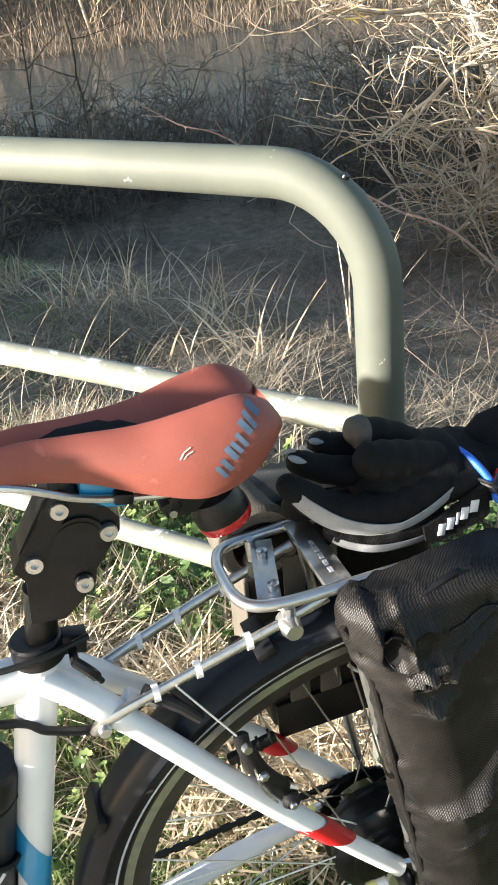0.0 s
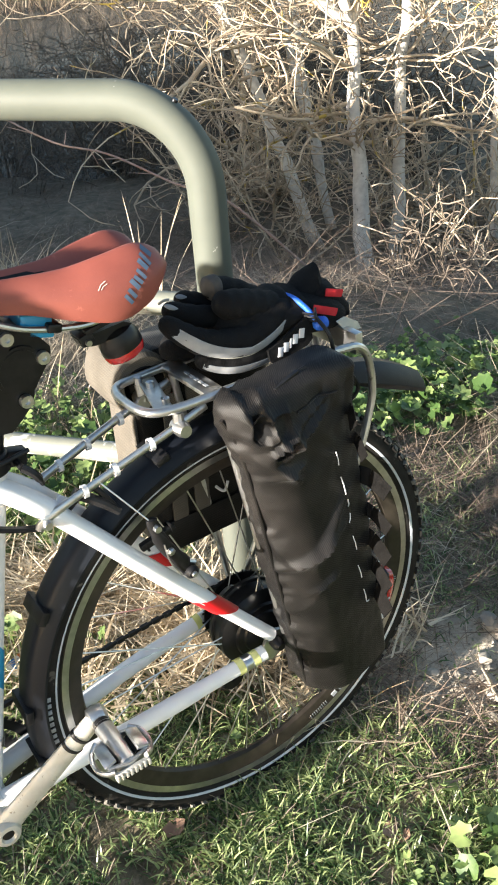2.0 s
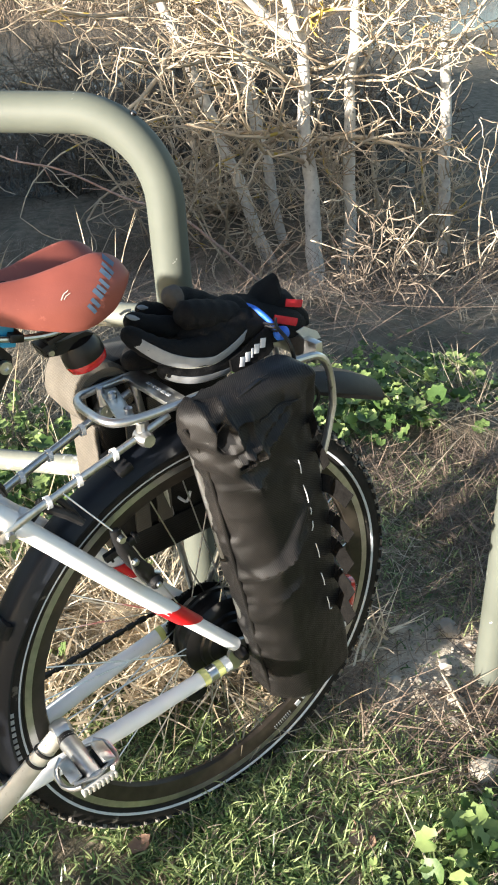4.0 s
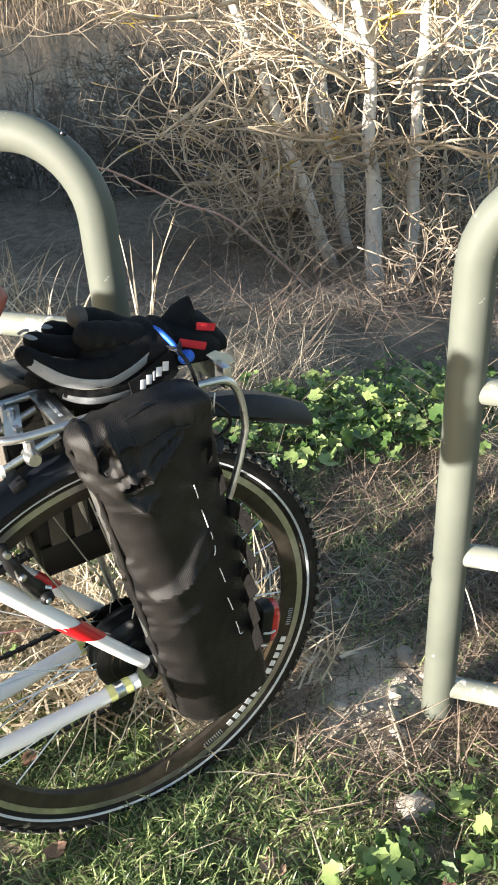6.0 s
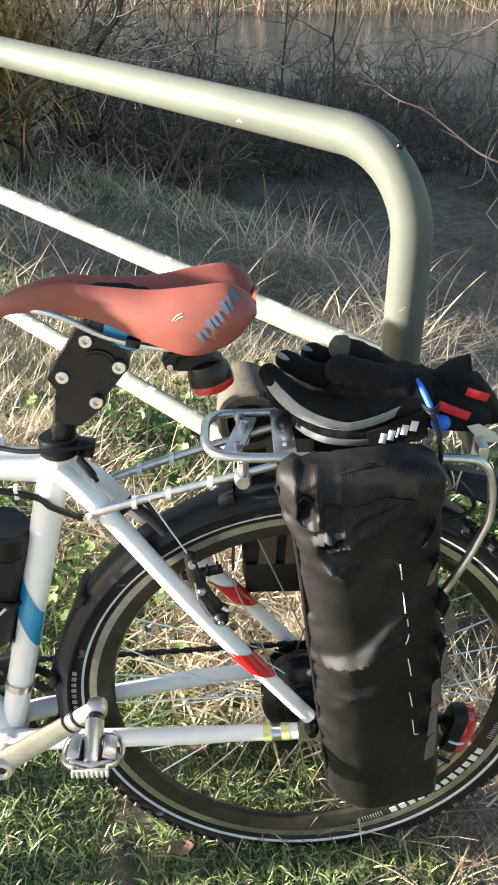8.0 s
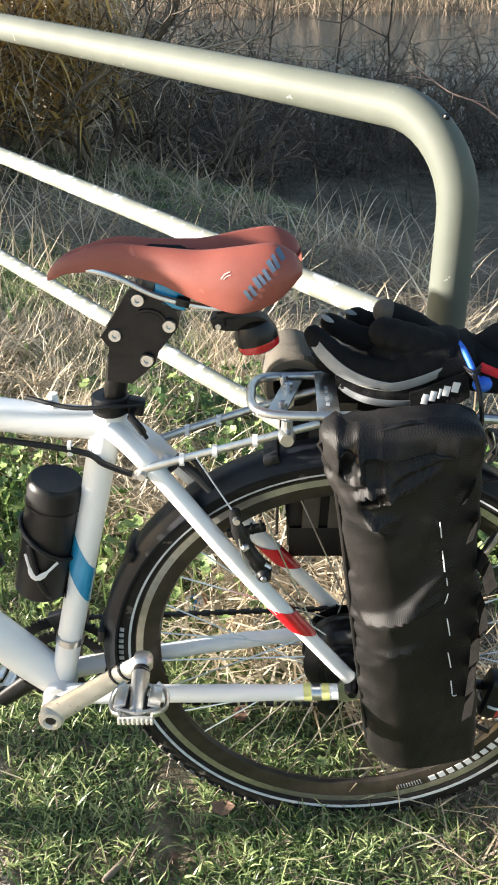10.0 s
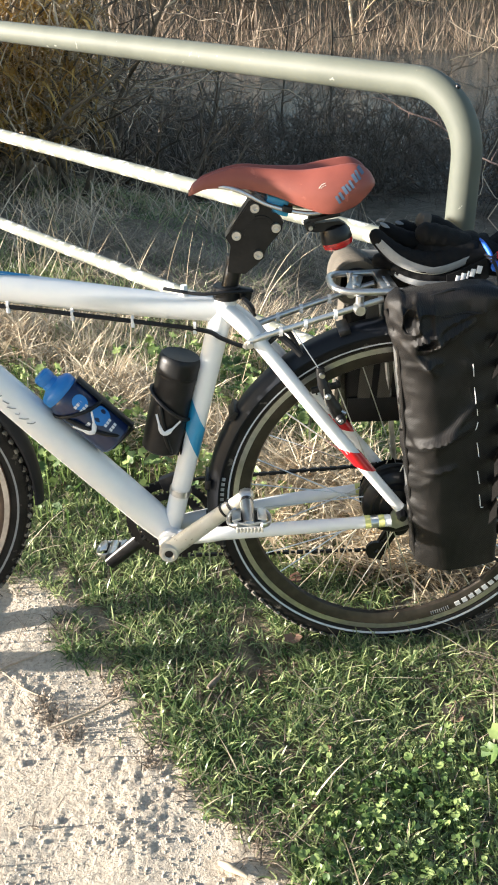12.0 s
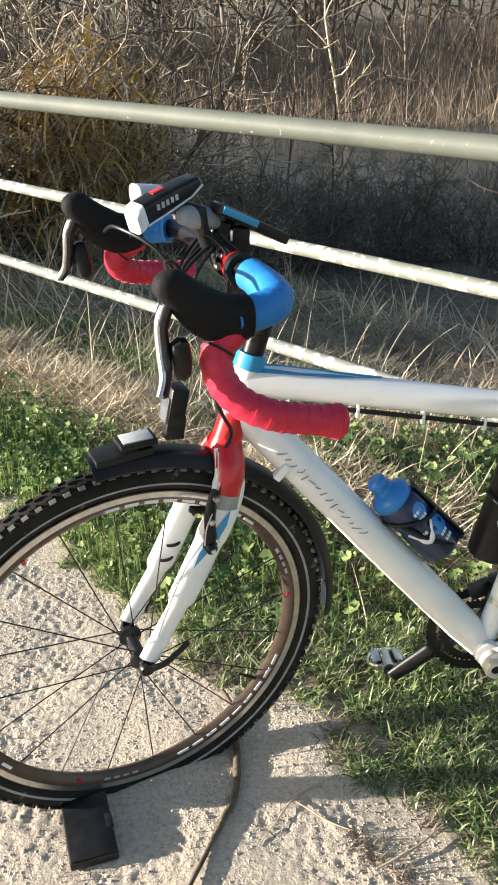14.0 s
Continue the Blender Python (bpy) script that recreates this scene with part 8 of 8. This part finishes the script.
sapling(on_ground(4.6, 5.6), (4.7, 6.6, 2.0), 0.040, 6, "thin bare sapling standing among twigs", limbs=9)
for k, (at, way, length, r) in enumerate((((3.98, 4.5, 0.10), (-0.6, -0.6, 0.35), 1.3, 0.020), ((4.0, 4.5, 0.25), (0.5, -0.7, 0.3), 1.2, 0.018), ((3.9, 4.4, -0.15), (-0.8, -0.3, 0.15), 1.2, 0.017), ((4.1, 4.6, 0.55), (0.8, -0.3, 0.35), 1.4, 0.019), ((3.95, 4.6, 0.45), (-0.7, 0.2, 0.55), 1.4, 0.020), ((3.85, 4.3, -0.35), (0.3, -0.8, 0.3), 1.0, 0.015))):
    reach(t1, at, way, length, r, 560 + k)
shrub(on_ground(3.75, 2.6), 1.2, 6, 22, "bright tan bare shrub with crooked branches", TWIG, r=0.011)
shrub(on_ground(3.4, 6.0), 1.9, 5, 23, "wide tangle of pale bare branches over the bank", TWIG, spread=0.7, r=0.014)
shrub(on_ground(4.6, 3.3), 1.0, 6, 25, "low tangle of grey twigs below the trees", DULL_STRAW, r=0.009)
shrub(on_ground(3.6, 5.2), 1.7, 4, 31, "wide tangle of pale bare branches over the bank", TWIG, spread=0.6, r=0.012)
shrub(on_ground(4.4, 6.2), 2.0, 14, 32, "tall tangle of tan branches among the saplings", TWIG, spread=1.1, r=0.024)
shrub(on_ground(5.2, 4.7), 1.6, 13, 33, "tall tangle of tan branches among the saplings", TWIG, spread=1.2, r=0.020)
shrub(on_ground(5.6, 5.6), 1.7, 10, 28, "tall tangle of dark branches behind the trees", DARK_TWIG, r=0.02)
shrub(on_ground(4.3, 4.4), 1.2, 5, 34, "pale crooked suckers round the trunks", TWIG, spread=0.9, r=0.013)
shrub(on_ground(3.3, 4.6), 1.1, 5, 35, "pale crooked branches leaning over the bank", TWIG, spread=1.1, r=0.013)
shrub(on_ground(4.9, 3.9), 1.3, 10, 36, "bright tan bare shrub with crooked branches", TWIG, spread=1.0, r=0.013)
shrub(on_ground(2.4, 2.25), 0.7, 4, 26, "low tangle of grey twigs on the bank", DULL_STRAW, r=0.007, spread=1.5)


# ---- dark brush by the water ----
for k, (x, y, s) in enumerate(((-0.9, 8.6, 1.5), (0.6, 9.2, 1.4), (1.9, 9.9, 1.5), (-2.2, 9.4, 1.8), (3.1, 10.6, 1.6), (0.0, 11.2, 1.5), (1.3, 12.2, 1.4), (-1.2, 12.4, 1.7), (-3.2, 11.6, 1.9), (2.6, 13.0, 1.5), (4.6, 12.6, 1.7), (4.2, 9.0, 1.6), (5.4, 8.2, 1.9), (6.4, 9.4, 2.0), (5.6, 10.6, 2.0), (7.2, 11.6, 2.2), (6.2, 13.2, 2.2), (7.9, 9.8, 2.2), (8.6, 13.0, 2.4), (6.9, 7.2, 1.9), (4.9, 7.2, 1.5))):
    shrub(on_ground(x, y), s, 16, 40 + k, "dark brown leafless brush near the water", DARK_TWIG, most=2, spread=1.3, r=0.012)
for k, (x, y, h) in enumerate(((0.9, 15.0, 2.2), (-0.4, 15.6, 1.8), (2.0, 16.2, 2.4))):
    rnd = random.Random(90 + k)
    f = Form()
    sprout(f, rnd, (0, 0, -0.2), (rnd.gauss(0, 0.15), 0, 1), h, 0.025, 0, 1, 0.1, 0.05)
    tagged(part("shrub", f, DARK_TWIG, m=Matrix.Translation((x, y, -1.5)), angle=0), "single dark sapling at the water's edge", "shrub", "bare shrubs on the bank")

n = 24000
x, y = GEN.uniform(-3.4, 4.6, n), GEN.uniform(7.6, 13.5, n)
keep = np.array([noise.noise((a * 0.8, c * 0.8, 71)) > -0.12 for a, c in zip(x, y)])
x, y = x[keep], y[keep]
n = len(x)
ribbons("dark_brush", DARK_TWIG, np.stack([x, y, np.maximum(heights(x, y), -1.5) + 0.75 * GEN.random(n) ** 2], 1), GEN.uniform(0.2, 0.7, n), GEN.uniform(0.004, 0.010, n), GEN.uniform(0.3, 1.6, n), band_count(n), GEN.uniform(-0.4, 1.4, n), "dense dark tangle of dead brush by the water", "brush", segs=4, roll=GEN.uniform(-0.7, 0.7, n))

# ---- ochre bush at the top of the bank ----
bush = empty("withered_bush", Matrix.Translation(on_ground(-1.62, 5.0)), "withered bush with hanging ochre leaves and brown stems", "shrub")
rnd = random.Random(61)
for k in range(11):
    f = Form()
    ang = rnd.uniform(0, 2 * math.pi)
    sprout(f, rnd, (rnd.gauss(0, 0.2), rnd.gauss(0, 0.2), -0.05), (0.5 * math.cos(ang), 0.5 * math.sin(ang), 1.0), rnd.uniform(1.3, 2.3), rnd.uniform(0.014, 0.03), 0, 2, 0.16, 0.03)
    part("stem", f, DARK_TWIG, bush, angle=0)
n = 5200
ang, rr = GEN.uniform(0, 2 * np.pi, n), GEN.random(n) ** 0.6
b = np.stack([-1.62 + 0.56 * rr * np.cos(ang), 5.0 + 0.6 * rr * np.sin(ang), ground_height(-1.62, 5.0) + GEN.uniform(0.5, 1.6, n) * (1 - 0.25 * rr)], 1)
ribbons("hanging_leaves", OCHRE_LEAF, b[:1300], GEN.uniform(0.12, 0.45, 1300), GEN.uniform(0.014, 0.032, 1300), GEN.uniform(0.5, 1.4, 1300), GEN.uniform(0, 2 * np.pi, 1300), GEN.uniform(1.0, 2.4, 1300), "hanging withered ochre leaves", "leaves", segs=5, roll=GEN.uniform(-0.6, 0.6, 1300))
ribbons("dry_strands", STRAW, b[2600:3900], GEN.uniform(0.2, 0.6, 1300), GEN.uniform(0.006, 0.014, 1300), GEN.uniform(0.2, 1.3, 1300), GEN.uniform(0, 2 * np.pi, 1300), GEN.uniform(0.6, 2.2, 1300), "tangled dry strands on a withered bush", "dry grass", segs=5, roll=GEN.uniform(-0.6, 0.6, 1300))
for k, (x, y, s) in enumerate(((-2.9, 6.4, 2.4), (-2.2, 7.6, 2.6), (-3.6, 8.5, 3.0), (-1.2, 7.0, 1.6), (-2.6, 4.6, 1.5), (-4.6, 7.0, 3.0), (-2.3, 5.4, 2.2), (-3.0, 5.2, 2.4), (-1.9, 6.2, 2.2), (-0.6, 6.6, 1.3))):
    shrub(on_ground(x, y), s, 14, 70 + k, "tall brown leafless thicket above the bank", TWIG if k % 3 else DULL_STRAW, most=2, spread=0.7, r=0.02)
n = 1700
x, y = GEN.uniform(-3.6, -0.9, n), GEN.uniform(2.8, 6.0, n)
keep = np.array([noise.noise((a * 1.2, c * 1.2, 3.3)) > -0.05 and rail_distance(a, c) > 0.5 for a, c in zip(x, y)])
x, y = x[keep], y[keep]
n = len(x)
ribbons("tangled_dry_grass", STRAW, np.stack([x, y, heights(x, y)], 1), GEN.uniform(0.12, 0.45, n), GEN.uniform(0.004, 0.009, n), GEN.uniform(0.3, 1.4, n), band_count(n), GEN.uniform(0.2, 1.6, n), "tangled pale dry grass at the bank's edge", "dry grass", segs=5, roll=GEN.uniform(-0.6, 0.6, n))

# ---- far woods and shore ----
rnd = random.Random(8)
f = Form()
for k in range(230):
    x, y = rnd.uniform(-30, 40), rnd.uniform(33, 48)
    sprout(f, rnd, (x, y, ground_height(x, y) - 0.2), (rnd.gauss(0, 0.15), rnd.gauss(0, 0.15), 1), rnd.uniform(4.0, 9.0), rnd.uniform(0.05, 0.11), 0, 2, 0.12, 0.05)
tagged(part("far_woods", f, DULL_STRAW, angle=0), "bare brown riverside woods beyond the water", "trees", kind="stuff")
for k, (x, y, h) in enumerate(((4.9, 32.0, 6.0), (7.5, 33.0, 6.5), (1.2, 32.4, 5.5), (-2.4, 33.0, 6.0), (-6.5, 33.5, 7.0), (11.0, 33.0, 7.5))):
    f = Form()
    sprout(f, random.Random(300 + k), (0, 0, -0.2), (rnd.gauss(0, 0.12), 0, 1), h, 0.065, 0, 2, 0.10, 0.05)
    tagged(part("tree", f, TWIG if k == 0 else DULL_STRAW, m=Matrix.Translation((x, y, ground_height(x, y))), angle=0), "bare tree on the far shore", "tree", "bare trees on the far shore")

# ---- unseen leafy mass, added upstream to cast shade on the bank ----
n = 7600
x, y = GEN.uniform(-9.0, -6.2, n), GEN.uniform(2.3, 17, n)
# top line and gap set where the cast shade ends on bank and trees
top = np.array([1.48 + 0.47 * smooth(1.8, 3.0, c) - 1.1 * smooth(4.1, 4.6, c) * (1 - smooth(5.6, 6.4, c)) + 0.3 * smooth(6, 7, c) + 0.4 * noise.noise((a, c, 2)) for a, c in zip(x, y)])
low = heights(x, y)
pl = [(a, c, l + (t - l) * q) for a, c, l, t, q in zip(x, y, low, top, GEN.random(n))]
leaf_cloud("evergreen_hedge", pl, GEN.uniform(0.10, 0.24, n), LEAF, "unseen leafy mass added upstream to shade the bank", "hedge", stems=False, tilt=2.0)

# ---- arching briar ----
f = Form()
line = bend([(0.59, 3.93, 0.62), (0.78, 3.85, 0.49), (0.95, 3.75, 0.43), (1.2, 3.6, 0.26), (1.45, 3.5, 0.17), (1.75, 3.36, -0.02), (2.0, 3.2, -0.15), (2.4, 3.0, -0.6)], 6)
f.tube(line, [0.003 + 0.006 * k / 42 for k in range(43)], 6)
rnd = random.Random(17)
for k in range(4, 38, 3):
    d = Vector((rnd.gauss(0, 1), rnd.gauss(0, 1), rnd.gauss(-0.2, 0.8))).normalized()
    f.tube([line[k], line[k] + d * rnd.uniform(0.03, 0.16)], [0.004, 0.001], 5)
tagged(part("briar", f, material("pinkish_briar_bark", (0.30, 0.18, 0.14), (0.5, 0.36, 0.3), 0.6, 0, 20), angle=0), "arching thorny pinkish briar stem over the bank", "briar")
n = 7
ribbons("broken_stalks", STRAW, np.stack([1.14 + GEN.normal(0, 0.05, n), 2.5 + GEN.normal(0, 0.04, n), np.full(n, ground_height(1.14, 2.5))], 1), GEN.uniform(0.35, 0.6, n), GEN.uniform(0.007, 0.011, n), GEN.uniform(0.0, 0.3, n), GEN.uniform(0, 6.28, n), GEN.uniform(0.0, 0.5, n), "upright broken straw stalks", "dry grass", segs=5)

n = 26
x, y = 0.46 + GEN.normal(0, 0.04, n), 1.10 + GEN.normal(0, 0.04, n)
ribbons("bleached_stems", STRAW, np.stack([x, y, heights(x, y)], 1), GEN.uniform(0.22, 0.42, n), GEN.uniform(0.003, 0.006, n), GEN.uniform(0.05, 0.7, n), GEN.uniform(0, 6.28, n), GEN.uniform(0.1, 1.0, n), "small tuft of bleached bent stems behind the railing", "dry grass", segs=6)

# ---- small litter on the verge ----
def stone(at, size, seed, label="pale angular stone on bare soil"):
    bm = bmesh.new()
    bmesh.ops.create_icosphere(bm, subdivisions=2, radius=1.0)
    for v in bm.verts:
        q = 1 + 0.35 * noise.noise(v.co * 1.3 + Vector((seed, 0, 0))) + 0.12 * noise.noise(v.co * 4 + Vector((0, seed, 0)))
        v.co = Vector((v.co.x * size[0], v.co.y * size[1], v.co.z * size[2])) * q
    f = Form()
    bm.verts.ensure_lookup_table()
    f.add([v.co for v in bm.verts], [[v.index for v in fc.verts] for fc in bm.faces])
    bm.free()
    x, y = at
    return tagged(part("stone", f, ROCK, m=pose(x, y, ground_height(x, y) + size[2] * 0.35, 0, 0, seed * 50), angle=25), label, "stone", "stones beside the railing post")


for k, (x, y, s) in enumerate(((0.544, -0.007, 0.020), (0.431, -0.109, 0.014), (0.338, -0.273, 0.027), (0.516, 0.202, 0.018), (0.470, -0.062, 0.013), (0.415, -0.137, 0.014), (0.462, -0.086, 0.010), (0.40, -0.06, 0.009), (0.375, -0.17, 0.010), (0.36, -0.03, 0.012), (0.33, -0.07, 0.010), (0.30, -0.02, 0.009), (0.445, -0.19, 0.011), (0.55, -0.06, 0.010), (0.29, -0.09, 0.008), (-0.70, -0.30, 0.006), (-0.62, -0.42, 0.005), (-0.335, -0.39, 0.008))):
    stone((x, y), (s * 1.25, s, s * 0.7), k + 1)
n = 500
x, y = GEN.normal(0.40, 0.13, n), GEN.normal(-0.09, 0.10, n)
f = Form()
for a, c, s in zip(x, y, GEN.uniform(0.0015, 0.0055, n)):
    m = Matrix.Translation((a, c, ground_height(a, c) + s * 0.2)) @ Euler((GEN.uniform(0, 3), GEN.uniform(0, 3), GEN.uniform(0, 3))).to_matrix().to_4x4()
    f.add([m @ Vector(v) for v in ((s, 0, 0), (-s, 0, 0), (0, s, 0), (0, -s, 0), (0, 0, s * 0.7), (0, 0, -s * 0.7))], [(0, 2, 4), (2, 1, 4), (1, 3, 4), (3, 0, 4), (2, 0, 5), (1, 2, 5), (3, 1, 5), (0, 3, 5)])
tagged(part("gravel", f, ROCK, angle=10), "fine pale gravel on the bare soil", "gravel", kind="stuff")


def dead_leaf(x, y, size, seed, label="curled dry brown leaf on the ground"):
    rnd = random.Random(seed)
    f = Form()
    n = 12
    pts = []
    for k in range(n):
        a = 2 * math.pi * k / n
        r = size * (0.7 + 0.3 * abs(math.cos(2.5 * a)))
        pts.append((r * math.cos(a), r * 0.72 * math.sin(a), size * (0.25 * math.cos(a) ** 2 + rnd.uniform(-0.1, 0.25))))
    f.add(pts + [(0, 0, 0.0)], [(k, (k + 1) % n, n) for k in range(n)])
    f.tube([(-size, 0, size * 0.2), (-size * 1.7, rnd.gauss(0, 0.2) * size, size * 0.25)], [0.0012, 0.0008], 5)
    return tagged(part("dead_leaf", f, DEAD_LEAF, m=pose(x, y, ground_height(x, y) + 0.008 + size * 0.2, rnd.uniform(-20, 20), rnd.uniform(-20, 20), rnd.uniform(0, 360)), angle=40), label, "leaf", "fallen leaves on the verge")


for k, (x, y, s) in enumerate(((-0.198, -0.019, 0.022), (-0.175, 0.172, 0.024), (0.077, -0.227, 0.020), (0.09, -0.245, 0.014), (-0.881, 1.377, 0.045), (-1.086, 0.803, 0.02), (-0.16, -0.30, 0.010), (-0.2, -0.42, 0.012), (0.16, -0.42, 0.016), (0.22, -0.46, 0.015), (0.05, 0.5, 0.03), (-0.75, 0.6, 0.025), (0.88, 0.62, 0.025), (-0.27, -0.1, 0.010), (0.29, -0.41, 0.018))):
    dead_leaf(x, y, s, k + 5)


BARK_STRIP = material("dark_peeling_bark", (0.05, 0.036, 0.025), (0.17, 0.125, 0.085), 0.85, 0, 50, bump=0.8, bump_scale=150)


def stick(points, r, label, mat=DARK_TWIG):
    pts = bend([(x, y, ground_height(x, y) + r * 0.7 + dz) for x, y, dz in points], 6)
    n = len(pts)
    return tagged(part("stick", Form().tube([p + Vector((0.003 * noise.noise(p * 30), 0.003 * noise.noise(p * 30 + Vector((5, 0, 0))), 0)) for p in pts], [r * (1 - 0.5 * abs(2 * k / (n - 1) - 0.8)) for k in range(n)], 8), mat, angle=50), label, "stick", "sticks on the ground")


stick([(-0.902, 0.222, 0.004), (-0.876, 0.15, 0.006), (-0.880, 0.08, 0.003), (-0.888, -0.043, 0.0), (-0.925, -0.129, 0.0), (-0.968, -0.222, 0.003), (-0.992, -0.288, 0.004)], 0.0075, "dark strip of bark across the path", BARK_STRIP)
stick([(-0.70, -0.02, 0.0), (-0.785, -0.075, 0.003), (-0.854, -0.165, 0.0)], 0.0020, "thin pale twig on the path", TWIG)
stick([(-0.785, -0.075, 0.003), (-0.72, -0.13, 0.0), (-0.68, -0.15, 0.002)], 0.0016, "thin pale twig on the path", TWIG)
stick([(-0.665, -0.226, 0.004), (-0.60, -0.20, 0.01), (-0.53, -0.15, 0.012)], 0.003, "thin pale twig at the path's edge", TWIG)
stick([(-0.355, -0.512, 0.002), (-0.334, -0.522, 0.003), (-0.312, -0.535, 0.002)], 0.007, "short pale stick at the path's edge", TWIG)
stick([(-0.37, -0.15, 0.012), (-0.345, -0.11, 0.015)], 0.006, "short brown stick in the turf", DULL_STRAW)
stick([(0.44, -0.08, 0.01), (0.40, -0.16, 0.012), (0.36, -0.24, 0.008)], 0.003, "thin straw twig on bare soil", STRAW)
packet = part("litter_packet", Form().box((0.045, 0.03, 0.012), None, 0.3), WHITE_PRINT, None, m=pose(-0.275, 0.455, ground_height(-0.275, 0.455) + 0.03, 30, 12, 35))
tagged(packet, "crumpled pale packet with blue and orange print", "litter")
part("blue_print", Form().box((0.020, 0.0306, 0.0126), pose(-0.008, 0, 0), 0.3), BLUE_TAPE, packet)
part("orange_print", Form().box((0.012, 0.0306, 0.0126), pose(0.0165, 0, 0), 0.3), material("orange_print", (0.5, 0.14, 0.03), (0.6, 0.2, 0.05), 0.5), packet)
